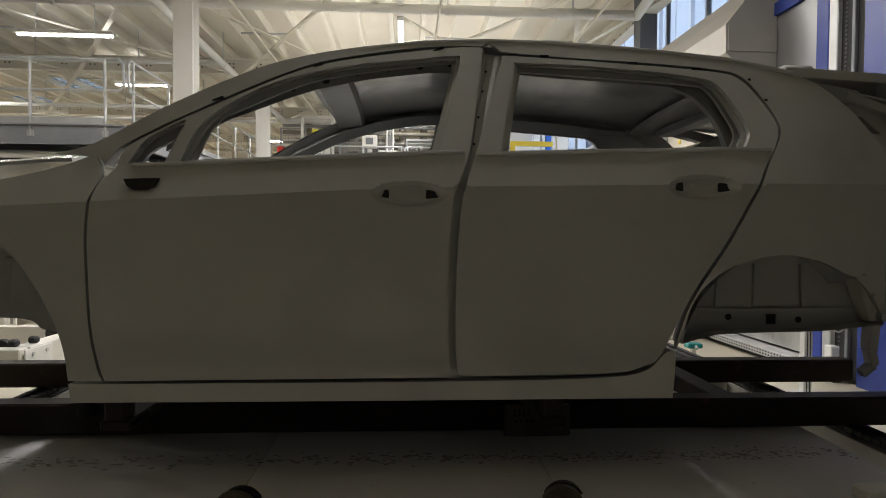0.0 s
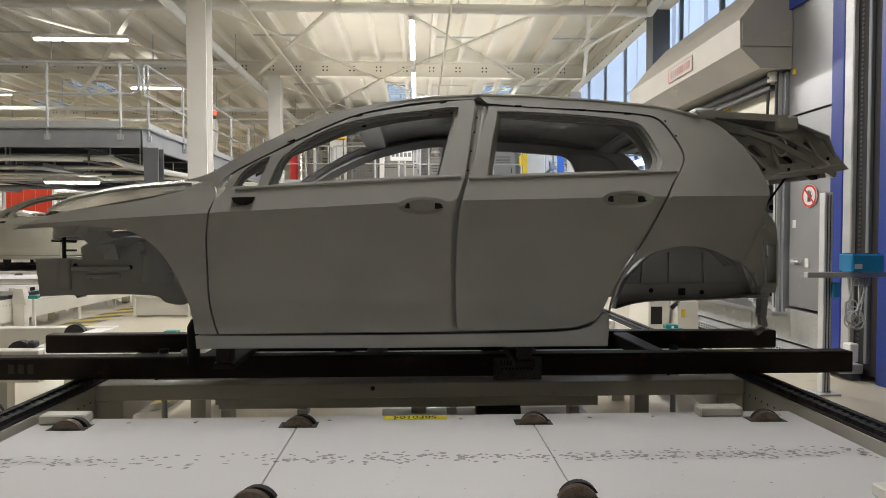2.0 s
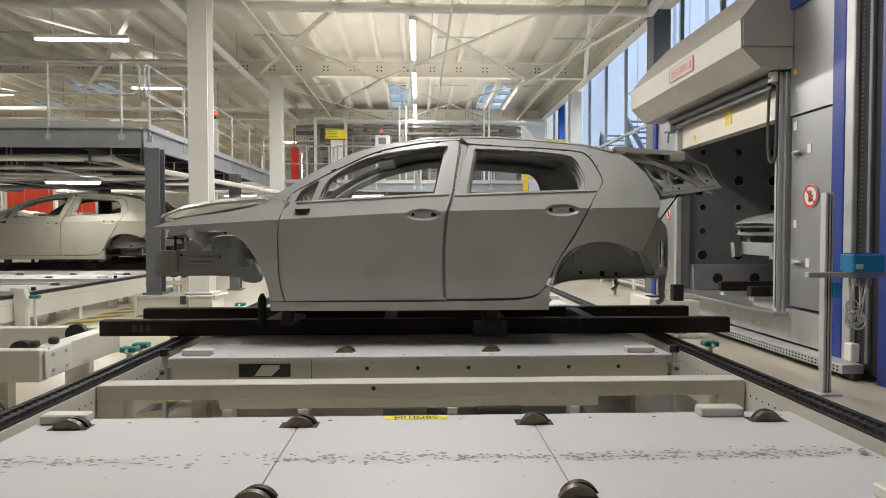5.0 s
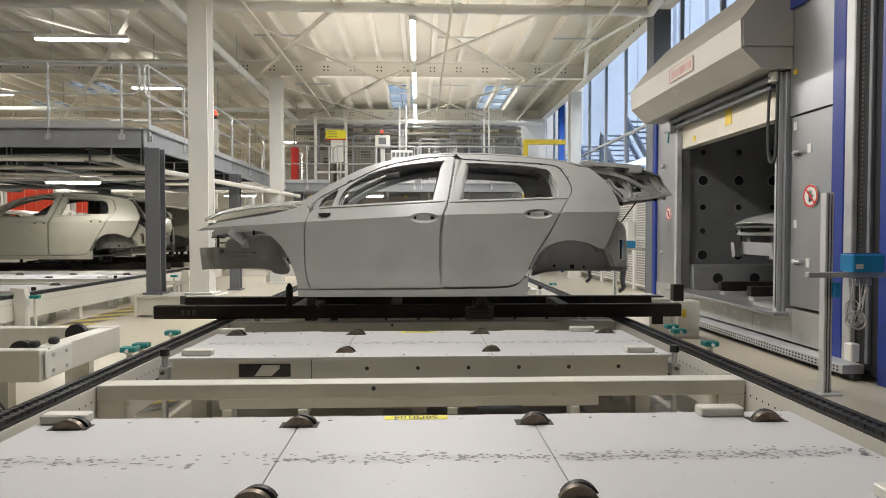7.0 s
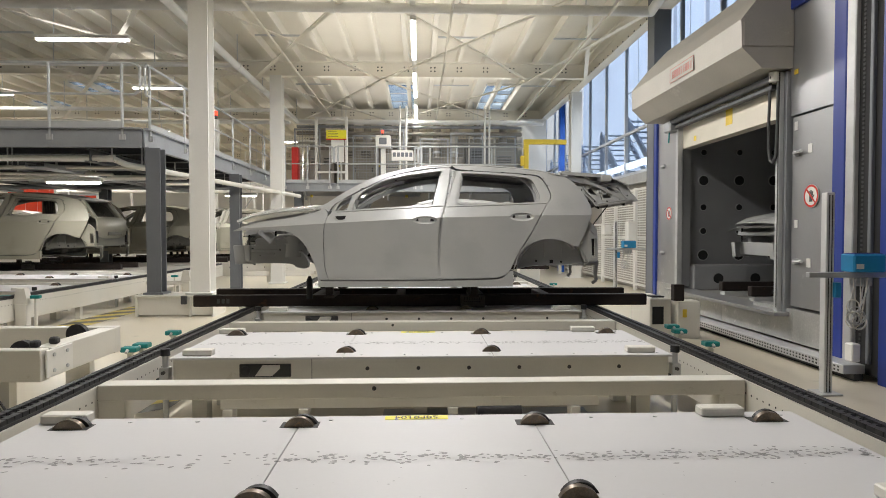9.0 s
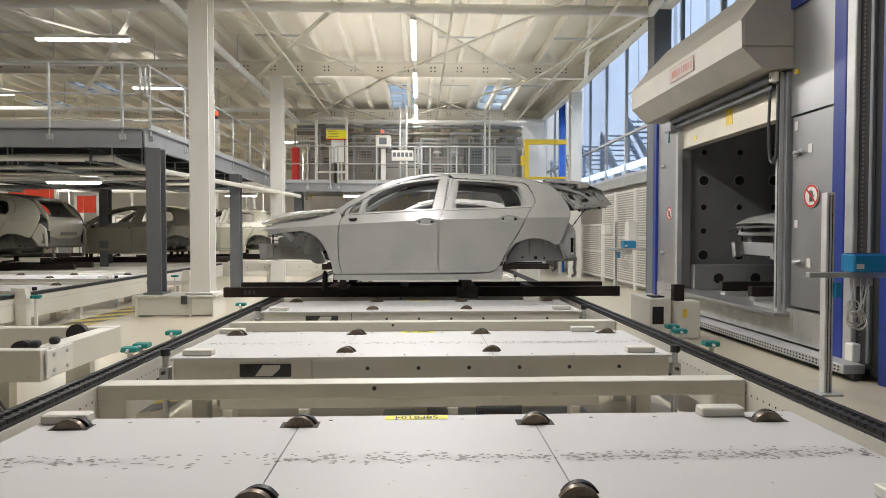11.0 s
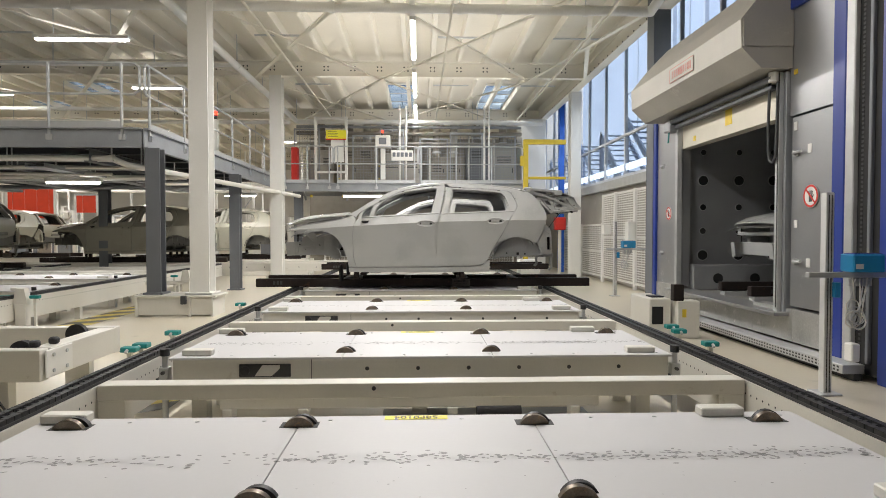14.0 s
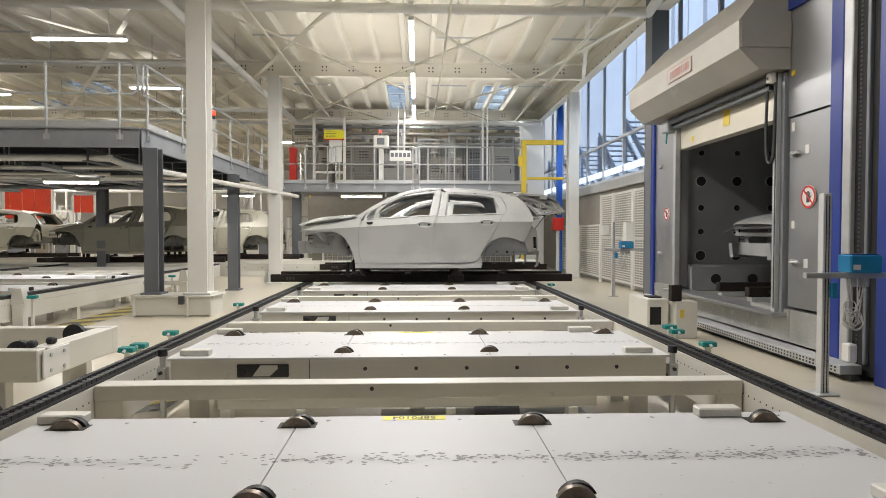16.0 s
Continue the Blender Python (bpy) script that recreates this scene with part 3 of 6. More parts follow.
def car_body(name, label, outer, under, closed=False):
    car = thing(name, label, "car body", "car bodies on the line")
    h1, h2 = (0.018, 1.425), (0.985, 1.458)
    for s in (-1, 1):
        fe = panel("fender", FENDER, car, outer, s)
        d1 = panel("front_door", FRONT_DOOR, car, outer, s, (FD_Q, FD_W), bulge=cup(*h1), extra=cup_rings(*h1))
        d2 = panel("rear_door", REAR_DOOR, car, outer, s, (RD_W,), bulge=cup(*h2), extra=cup_rings(*h2))
        q = panel("quarter_panel", QUARTER, car, outer, s)
        rr = panel("roof_rail", APILLAR, car, outer, s, lip=0.05)
        panel("sill", SILL, car, outer, s, lip=0.06)
        pl = panel("pillar", BPILLAR, car, outer, s, inset=0.035)
        for d, hole, k in ((d1, FD_W, 0.965), (d1, FD_Q, 0.90), (d2, RD_W, 0.965)):
            panel("window_channel", shrink(hole, 1.02), d, outer, s, holes=(shrink(hole, k),), inset=0.024, lip=0.02)
            panel("window_flange", shrink(hole, 0.99), d, outer, s, holes=(shrink(hole, k - 0.03),), inset=0.055, lip=0.012)
        # Backing sheets added behind the door gaps to stop light leaking through.
        panel("gap_backing", shrink(FRONT_DOOR, 1.02), d1, under, s, holes=(shrink(FRONT_DOOR, 0.90),), inset=0.045, lip=0.02)
        panel("gap_backing", shrink(REAR_DOOR, 1.03), d2, under, s, holes=(shrink(REAR_DOOR, 0.90),), inset=0.045, lip=0.02)
        panel("door_inner", DOOR_INNER_F, d1, under, s, inset=0.085, lip=0.01)
        panel("door_inner", DOOR_INNER_R, d2, under, s, inset=0.085, lip=0.01)
        lp = panel("tail_lamp_panel", LAMP_PANEL, car, outer, s, inset=0.035, lip=0.06, holes=(LAMP_SLOT,), label="pale inner tail lamp panel")
        part("slot_back", B((1.72, 1.79, *span(s * 0.60, s * 0.62), 1.06, 1.29)), BLACK, lp)
        bm = bmesh.new()
        rod(bm, (1.69, s * 0.72, 1.36), (1.69, s * 0.735, 1.36), 0.02, 12)
        part("lamp_hole", bm, BLACK, lp)
        for k in range(3):
            bm = bmesh.new()
            rod(bm, (1.665 + 0.012 * k, s * 0.70, 1.12 + 0.075 * k), (1.665 + 0.012 * k, s * (0.732 - 0.01 * k), 1.12 + 0.075 * k), 0.022, 12, 0.012)
            part("boss", bm, under, lp, "", 40)
        panel("lamp_flange", LAMP_SLOT_RIM, lp, outer, s, holes=(LAMP_SLOT,), inset=0.024, lip=0.02)
        bm = bmesh.new()
        for p0, p1 in (((1.600, 1.17), (1.70, 1.385)), ((1.655, 1.03), (1.66, 1.10)), ((1.69, 1.02), (1.775, 1.018)), ((1.70, 1.33), (1.755, 1.29))):
            bar(bm, (p0[0], s * (half_width(*p0) - 0.033), p0[1]), (p1[0], s * (half_width(*p1) - 0.033), p1[1]), 0.014, 0.016)
        part("panel_rib", bm, outer, lp, "", 40)
        # rounded belt flanges under the windows
        for door, x0, z0, x1, z1 in ((d1, -0.86, 1.508, 0.195, 1.568), (d2, 0.235, 1.560, 1.24, 1.596)):
            bm = bmesh.new()
            ps = []
            for k in range(9):
                x, z = x0 + (x1 - x0) * k / 8, z0 + (z1 - z0) * k / 8
                ps.append((x, half_width(x, z) + 0.001, z))
            slab_run(bm, s, ps, 0.0075)
            part("belt_flange", bm, outer, door, "", 40)
        # rounded seam where the roof meets the side
        bm = bmesh.new()
        ps = []
        for k in range(31):
            x = -0.34 + 1.75 * k / 30
            z = float(np.interp(x, ROOF_X, ROOF_Z))
            ps.append((x, half_width(min(x, 1.2), z) - 0.004, z - 0.002 - 0.016 * max(0.0, 1 - k / 6)))
        slab_run(bm, s, ps, 0.010)
        part("roof_seam", bm, outer, rr, "", 40)
        fr = panel("front_rail", RAIL_LONG, car, under, s, flat=0.50, lip=0.09)
        bm = bmesh.new()
        for x0, x1, z in ((-1.80, -1.50, 1.115), (-1.72, -1.55, 1.075), (-1.45, -1.28, 1.19), (-1.42, -1.25, 1.10)):
            box(bm, x0, x1, *span(s * 0.495, s * 0.512), z - 0.012, z + 0.012, bevel=0.005)
        part("rail_rib", bm, under, fr, "", 40)
        bm = bmesh.new()
        dots(bm, [(-1.78, 0.50, 1.13), (-1.70, 0.50, 1.07), (-1.50, 0.50, 1.12), (-1.36, 0.50, 1.06), (-1.20, 0.50, 1.06), (-1.40, 0.50, 1.22)], 0.012, s)
        dots(bm, [(-1.18, 0.50, 1.07)], 0.022, s)
        part("rail_hole", bm, BLACK, fr)
        rh = panel("rear_wheelhouse", REAR_HOUSE, car, under, s, flat=0.715, lip=-0.08)
        bm = bmesh.new()
        dots(bm, [(1.16, 0.715, 1.01), (1.42, 0.715, 1.00)], 0.012, s)
        box(bm, 1.30, 1.335, *span(s * 0.713, s * 0.717), 0.985, 1.02)
        part("wheelhouse_hole", bm, BLACK, rh)
        bm = bmesh.new()
        for x in (1.12, 1.26, 1.44):
            bar(bm, (x, s * 0.72, 1.05), (x - 0.05 * (x - 1.27), s * 0.72, 1.20), 0.03, 0.016)
        box(bm, 0.98, 1.62, *span(s * 0.713, s * 0.73), 1.03, 1.042)
        part("wheelhouse_rib", bm, under, rh, "", 40)
        part("wheel_arch", arch_band(1.277, 0.945, 0.318, 0.80, 0.705, 36, 172, s), under, car, "", 40)
        part("wheel_arch", arch_band(-1.36, 0.93, 0.345, 0.80, 0.50, -2, 118, s), under, car, "", 40)
        for door, (cx, cz) in ((d1, h1), (d2, h2)):
            for dx, w in ((-0.082, 0.019), (0.080, 0.028)):
                y = half_width(cx, cz) - 0.0155
                part("handle_hole", B((cx + dx - w, cx + dx + w, *span(s * y, s * (y - 0.02)), cz - 0.015, cz + 0.018), bevel=0.005), BLACK, door, "handle opening, its shade painted black")
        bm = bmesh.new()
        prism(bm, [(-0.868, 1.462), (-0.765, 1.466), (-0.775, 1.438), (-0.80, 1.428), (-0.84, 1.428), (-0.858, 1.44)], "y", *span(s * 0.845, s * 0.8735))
        part("mirror_hole", bm, BLACK, d1, "mirror opening, its shade painted black")
        bm = bmesh.new()
        for x in (-0.62, -0.30, 0.12):
            z = float(np.interp(x, RAIL_X, RAIL_Z)) - 0.022
            y = half_width(x, z)
            bar(bm, (x - 0.018, s * y, z - 0.007), (x + 0.018, s * y, z + 0.007), 0.006, 0.008)
        part("rail_slot", bm, BLACK, rr)
        bm = bmesh.new()
        for x in (0.50, 0.82, 1.05):
            z = float(np.interp(x, RAIL_X, RAIL_Z)) - 0.032
            y = half_width(x, z)
            box(bm, x - 0.016, x + 0.016, *span(s * (y - 0.004), s * (y + 0.0015)), z - 0.003, z + 0.004)
        part("rail_slot", bm, BLACK, q)
        bm = bmesh.new()
        for z in (1.60, 1.70, 1.80, 1.88):
            x = 0.225 + 0.20 * (z - 1.56)
            dots(bm, [(x, half_width(x, z) - 0.035, z)], 0.006, s)
        dots(bm, [(1.235, half_width(1.235, 1.86), 1.86), (1.275, half_width(1.275, 1.78), 1.78)], 0.006, s)
        part("pillar_hole", bm, BLACK, pl)
        bm = bmesh.new()
        for dx, w in ((0.004, 0.012), (0.052, 0.014)):
            ps = [(0.205 + dx + 0.20 * (z - 1.56), half_width(0.25, z) - 0.022, z) for z in (1.575, 1.70, 1.82, 1.93)]
            slab_run(bm, s, ps, w)
        part("pillar_rib", bm, outer, pl, "", 40)
        # pressed inner side of the roof rail with punched holes
        rows = []
        for k in range(22):
            x = -0.80 + 2.05 * k / 21
            z = float(np.interp(x, RAIL_X, RAIL_Z))
            y = half_width(x, z)
            rows.append([(x, s * (y - 0.03), z - 0.005), (x, s * (y - 0.085), z - 0.035), (x, s * (y - 0.07), z - 0.085)])
        ir = part("inner_rail", grid_sheet(rows, 0.006, (0, s, 0)), under, car, "", 30)
        bm = bmesh.new()
        for k in range(17):
            x = -0.62 + 1.8 * k / 16
            z = float(np.interp(x, RAIL_X, RAIL_Z)) - 0.058
            y = half_width(x, z) - 0.086
            rod(bm, (x, s * (y + 0.004), z), (x, s * (y - 0.006), z), 0.009 if k % 3 else 0.014, 8)
        part("inner_hole", bm, BLACK, ir)
        panel("inner_quarter", INNER_QUARTER, car, under, s, inset=0.10, lip=0.03, holes=(INNER_LIGHT,))
        bm = bmesh.new()
        bar(bm, (-1.80, s * 0.62, 1.31), (-1.05, s * 0.70, 1.41), 0.06, 0.07)
        part("upper_rail", bm, under, car)
        bm = bmesh.new()
        rod(bm, (-1.36, s * 0.40, 1.05), (-1.36, s * 0.42, 1.36), 0.13, 18, 0.10)
        part("strut_tower", bm, under, car, "", 40)
        bm = bmesh.new()
        rod(bm, (-1.79, s * 0.58, 1.17), (-1.79, s * 0.58, 1.37), 0.010, 8)
        rod(bm, (-1.85, s * 0.58, 1.26), (-1.73, s * 0.58, 1.255), 0.006, 8)
        rod(bm, (-1.80, s * 0.58, 1.21), (-1.73, s * 0.58, 1.21), 0.005, 8)
        part("latch_bracket", bm, BLACK, car)
        bm = bmesh.new()
        bar(bm, (-1.66, s * 0.66, 1.33), (-1.55, s * 0.60, 1.22), 0.05, 0.09)
        bar(bm, (-1.56, s * 0.60, 1.26), (-1.56, s * 0.56, 1.17), 0.07, 0.03)
        part("lamp_bracket", bm, under, car)
        bm = bmesh.new()
        bar(bm, (1.83, s * 0.55, 0.98), (1.82, s * 0.55, 0.86), 0.035, 0.05)
        bar(bm, (1.82, s * 0.55, 0.86), (1.835, s * 0.55, 0.80), 0.03, 0.04)
        bar(bm, (1.835, s * 0.55, 0.80), (1.79, s * 0.55, 0.765), 0.03, 0.03)
        part("tow_bracket", bm, under, car)
        bm = bmesh.new()
        bar(bm, (0.95, s * 0.50, 0.995), (1.72, s * 0.50, 0.985), 0.10, 0.07)
        part("rear_rail", bm, under, car)
        part("tow_mount", B((1.70, 1.85, *span(s * 0.51, s * 0.59), 0.955, 1.01), bevel=0.008), under, car)
    # roof skin between the rails
    rows = []
    for i in range(25):
        x = -0.36 + 1.86 * i / 24
        t = i / 24
        ze = float(np.interp(x, ROOF_X, ROOF_Z))
        w = half_width(min(x, 1.2), ze) - 0.004
        rows.append([(x - 0.05 * (1 - u * u) * (1 - t), u * w, ze + 0.045 * (1 - u * u)) for u in (k / 8 - 1 for k in range(17))])
    part("roof", grid_sheet(rows, 0.012), outer, car, "", 40)
    for x, w in ((-0.30, 0.16), (0.45, 0.09), (1.36, 0.16)):
        z = float(np.interp(x, ROOF_X, ROOF_Z))
        y = half_width(x, z) - 0.04
        rows = [[(x + dx, u * y, z - 0.016 - (0.018 if abs(dx) < w * 0.45 else 0.0) + 0.040 * (1 - u * u)) for u in (k / 8 - 1 for k in range(17))]
                for dx in (-w / 2, -w * 0.42, -w * 0.2, 0, w * 0.2, w * 0.42, w / 2)]
        part("roof_crossmember", grid_sheet(rows, 0.004), under, car, "", 30)
    # bonnet, propped a little open
    rows = []
    for i in range(21):
        x = -1.925 + 0.82 * i / 20
        z0 = float(np.interp(x, HOOD_X, HOOD_Z))
        w = 0.50 + 0.215 * min(1, (x + 1.925) / 0.55) ** 0.6
        rows.append([(x - 0.12 * (1 - u * u) * (1 - i / 20), u * w, z0 - 0.016 * abs(u) ** 8 + 0.045 * (1 - u * u) * min(1, 0.3 + i / 12)) for u in (k / 9 - 1 for k in range(19))])
    hood = part("bonnet", grid_sheet(rows, 0.012, (0.3, 0, -1)), outer, car, "bonnet propped slightly open", 40)
    bm = bmesh.new()
    for s in (-1, 1):
        bar(bm, (-1.80, s * 0.55, 1.39), (-1.15, s * 0.68, 1.49), 0.05, 0.025)
        bar(bm, (-1.72, s * 0.05, 1.435), (-1.25, s * 0.45, 1.49), 0.05, 0.03)
    bar(bm, (-1.86, -0.50, 1.375), (-1.86, 0.50, 1.375), 0.08, 0.025)
    part("bonnet_frame", bm, under, hood)
    # floor pan, tunnel, bulkhead, cowl, engine bay
    part("floor_pan", B((-1.0, 0.92, -0.80, 0.80, 0.80, 0.83)), under, car)
    part("tunnel", B((-1.0, 0.9, -0.13, 0.13, 0.83, 0.98), bevel=0.03), under, car)
    part("boot_floor", B((0.90, 1.72, -0.58, 0.58, 0.985, 1.03), bevel=0.02), under, car)
    part("bulkhead", B((-1.02, -0.98, -0.78, 0.78, 0.80, 1.40), bevel=0.008), under, car)
    part("cowl", B((-1.08, -0.86, -0.74, 0.74, 1.38, 1.45), bevel=0.01), under, car)
    part("dash_beam", B((-0.80, -0.74, -0.74, 0.74, 1.36, 1.42), bevel=0.02), under, car)
    part("front_crossmember", B((-1.86, -1.80, -0.52, 0.52, 1.0, 1.17), bevel=0.008), under, car)
    part("lock_carrier", B((-1.84, -1.80, -0.60, 0.60, 1.26, 1.31), bevel=0.008), under, car)
    part("rear_panel", B((1.70, 1.76, -0.60, 0.60, 0.99, 1.20), bevel=0.01), under, car)
    part("tail_crossmember", B((1.40, 1.50, -0.54, 0.54, 1.85, 1.89), bevel=0.01), under, car)
    if closed:
        shut_gate(car, outer, under)
        return car
    raised_gate(car, outer, under)
    part("prop_rod", rods(0.006, ((1.72, -0.55, 1.28), (2.05, -0.50, 1.70))), BLACK, car)
    return car


def skid(name, label):
    ob = thing(name, label, "transport skid", "skids on the line")
    for y in (-0.37, 0.37):
        part("runner", B((-2.43, 2.43, y - 0.05, y + 0.05, 0.515, 0.635), bevel=0.008), SKID, ob)
    for x in (-1.15, -0.25, 0.62, 1.35):
        part("crossbar", B((x - 0.05, x + 0.05, -0.318, 0.318, 0.55, 0.63), bevel=0.006), SKID, ob)
    for x, h in ((-0.95, 0.757), (0.52, 0.757)):
        for s in (-1, 1):
            arm = part("support_arm", B((x - 0.05, x + 0.05, *span(s * 0.30, s * 0.76), 0.637, 0.67), bevel=0.006), SKID, ob)
            part("support_pad", B((x - 0.035, x + 0.035, s * 0.72 - 0.04, s * 0.72 + 0.04, 0.67, h), bevel=0.006), SKID, arm)
    for s in (-1, 1):
        bm = bmesh.new()
        rod(bm, (-1.20, s * 0.45, 0.60), (-1.20, s * 0.45, 0.80), 0.032, 14)
        rod(bm, (-1.20, s * 0.45, 0.80), (-1.20, s * 0.45, 0.84), 0.032, 14, 0.012)
        part("locating_pin", bm, BLACK, ob, "", 40)
    tag = part("data_tag", B((0.40, 0.66, -0.468, -0.44, 0.505, 0.628), (0.47, 0.59, -0.455, -0.42, 0.62, 0.71), bevel=0.004), TAGSTEEL, ob, "perforated steel code plate")
    bm = bmesh.new()
    for k in range(11):
        box(bm, 0.435 + k * 0.018, 0.443 + k * 0.018, -0.4705, -0.467, 0.585, 0.612)
    for k in range(9):
        box(bm, 0.44 + k * 0.02, 0.45 + k * 0.02, -0.4705, -0.467, 0.56, 0.572)
    part("plate_hole", bm, BLACK, tag)
    # stencilled marks that cannot be read
    bm = bmesh.new()
    for k in range(3):
        box(bm, -2.18 + k * 0.05, -2.15 + k * 0.05, -0.4215, -0.4195, 0.55, 0.60)
    part("stencil_mark", bm, INK, ob)
    return ob


golf = car_body("car_body", "bare grey primer hatchback body, bonnet and tailgate ajar", PRIMER, ECOAT)
golf_skid = skid("transport_skid", "dark burnt steel skid with two long runners")
olive = car_body("car_body", "grey primer body tinted olive for its light, leaving along the side lane", PRIMER_OLIVE_LIT, ECOAT_OLIVE_SHADE, True)
olive.scale = (1.16, 1.03, 1.10)
olive_skid = skid("transport_skid", "dark steel skid under the leaving olive-tinted body")

# ---------------- setting ----------------
solid("floor", B((-30, 12, -14, 45, -0.1, 0.0)), FLOOR, "beige painted industrial floor with slight wear", "floor", kind="structure")
SKYLIGHTS = [(-1.05, -0.15, 18.8, 22.4), (2.05, 2.95, 18.8, 22.4), (-10.6, -9.3, 18.8, 20.2), (-9.9, -8.7, 22.6, 24.2), (-13.2, -12.0, 21.5, 23.0)]


def ceiling_sheet():
    """The roof deck with its skylight openings left out."""
    xs = sorted({-30.0, 4.5, *(v for o in SKYLIGHTS for v in o[:2])})
    ys = sorted({-14.0, 45.0, *(v for o in SKYLIGHTS for v in o[2:])})
    bm = bmesh.new()
    for x0, x1 in zip(xs, xs[1:]):
        for y0, y1 in zip(ys, ys[1:]):
            mx, my = (x0 + x1) / 2, (y0 + y1) / 2
            if not any(o[0] < mx < o[1] and o[2] < my < o[3] for o in SKYLIGHTS):
                box(bm, x0, x1, y0, y1, 5.85, 5.95)
    bmesh.ops.remove_doubles(bm, verts=bm.verts, dist=0.001)
    return bm


solid("ceiling", ceiling_sheet(), CEIL, "white painted steel deck ceiling", "ceiling", kind="structure")
for x0, x1, y0, y1 in SKYLIGHTS:
    ob = thing("skylight", "framed roof light showing pale blue sky", "skylight", "roof lights", "structure")
    bm = bmesh.new()
    for k in range(4):
        y = y0 + (y1 - y0) * k / 3
        box(bm, x0, x1, y - 0.05, y + 0.05, 5.80, 5.90)
    for k in range(3):
        x = x0 + (x1 - x0) * k / 2
        box(bm, x - 0.02, x + 0.02, y0, y1, 5.90, 5.93)
    part("skylight_frame", bm, WHITE, ob)
    for k in range(3):
        y = y0 + (y1 - y0) * k / 3
        pn = part("pane", B((x0 + 0.01, x1 - 0.01, y + 0.055, y + (y1 - y0) / 3 - 0.055, 5.79, 5.80)), ROOF_PANE, ob, "blue tinted pane")
        pn.visible_shadow = False
solid("wall_north", B((-30, 12, 44.8, 45, 0, 12)), WHITE, "far pale hall wall", "wall", kind="structure")
solid("wall_west", B((-30.2, -30, -14, 45, 0, 12)), WHITE, "far pale hall wall", "wall", kind="structure")
# Unseen wall added behind the camera; closes the hall and bounces light.
solid("wall_south", B((-30, 12, -14.2, -14, 0, 9)), GREY, "unseen grey end wall added behind the camera", "wall", kind="structure")

# roof: ribs, beams, edge, braces
for i in range(-38, 7):
    x = 0.34 + i * 0.68
    bm = bmesh.new()
    prism(bm, [(x - 0.07, 5.85), (x - 0.045, 5.66), (x + 0.045, 5.66), (x + 0.07, 5.85)], "y", -13.9, 42)
    solid("ceiling_rib", bm, CEIL, "white steel rib under the roof deck", "rib", "roof ribs", "structure")
for y in (-8.1, -2.1, 3.9, 9.9, 15.9, 21.9, 27.9, 33.9):
    bm = bmesh.new()
    ibeam(bm, "x", -30, 4.28, y, 5.28, 0.2, 0.38)
    beam = solid("roof_beam", bm, CEIL, "white painted steel roof beam", "beam", "roof beams", "structure")
    bm = bmesh.new()
    for x in np.arange(-12.58, 4.2, 0.68):
        for dx in (-0.05, 0.05):
            rod(bm, (x + dx, y - 0.012, 5.54), (x + dx, y + 0.012, 5.54), 0.022, 6)
            rod(bm, (x + dx, y - 0.012, 5.45), (x + dx, y + 0.012, 5.45), 0.022, 6)
    part("bolt", bm, INK, beam)
bm = bmesh.new()
ibeam(bm, "y", -13.9, 42, 4.40, 5.30, 0.22, 0.55)
edge = solid("edge_beam", bm, CEIL, "white bolted edge beam of the low roof", "beam", kind="structure")
bm = bmesh.new()
for k in range(60):
    y = 9.0 + k * 0.35
    rod(bm, (4.38, y, 5.42), (4.392, y, 5.42), 0.02, 6)
part("bolt", bm, INK, edge)
for y0, y1 in ((3.9, 9.9), (9.9, 15.9), (15.9, 21.9)):
    for x0, x1 in ((-12.4, -8.2), (-8.2, -4.2), (-4.2, -1.0), (-1.0, 2.8), (2.8, 4.3)):
        if x0 > 2 and y0 > 15:
            continue
        for p, q, dz in (((x0, y0), (x1, y1), 0.0), ((x1, y0), (x0, y1), -0.03)):
            bm = bmesh.new()
            bar(bm, (*p, 5.24 + dz), (*q, 5.24 + dz), 0.09, 0.02)
            solid("roof_brace", bm, CEIL, "white flat steel roof brace", "brace", "roof braces", "structure")
for x in (-2.9, 0.55, 3.3):
    bm = bmesh.new()
    rod(bm, (x, 9, 5.1), (x, 22, 5.1), 0.025, 8)
    solid("conduit", bm, CEIL, "thin white conduit under the roof", "pipe", "roof conduits", "structure")
for y in (11.6, 13.3, 17.6):
    for x in (-8.6, 0.9, 3.4, -3.0):
        bm = bmesh.new()
        bar(bm, (x - 0.5, y, 5.5), (x + 0.5, y, 5.5), 0.05, 0.03)
        solid("cable_rail", bm, GALV, "short galvanised channel under the roof", "rail", "roof channels", "structure")


def pipe(pts, r, label, m=WHITE, collars=()):
    ob = thing("pipe", label, "pipe", "roof pipes", "structure")
    for p, q in zip(pts, pts[1:]):
        part("pipe_run", rods(r, (p, q), seg=14), m, ob, "", 40)
        bm = bmesh.new()
        bmesh.ops.create_uvsphere(bm, u_segments=12, v_segments=8, radius=r * 1.03, matrix=Matrix.Translation(q))
        part("elbow", bm, m, ob, "", 60)
    p, q = Vector(pts[0]), Vector(pts[1])
    d = (q - p).normalized()
    k = 1.5
    while k < (q - p).length:
        c = p + d * k
        part("collar", rods(r * 1.18, (c - d * 0.04, c + d * 0.04), seg=14), m, ob, "", 40)
        bm = bmesh.new()
        rod(bm, c, (c.x, c.y, 5.7 if c.z > 3 else 2.86), 0.012, 6)
        part("hanger", bm, GALV, ob)
        k += 2.2
    return ob


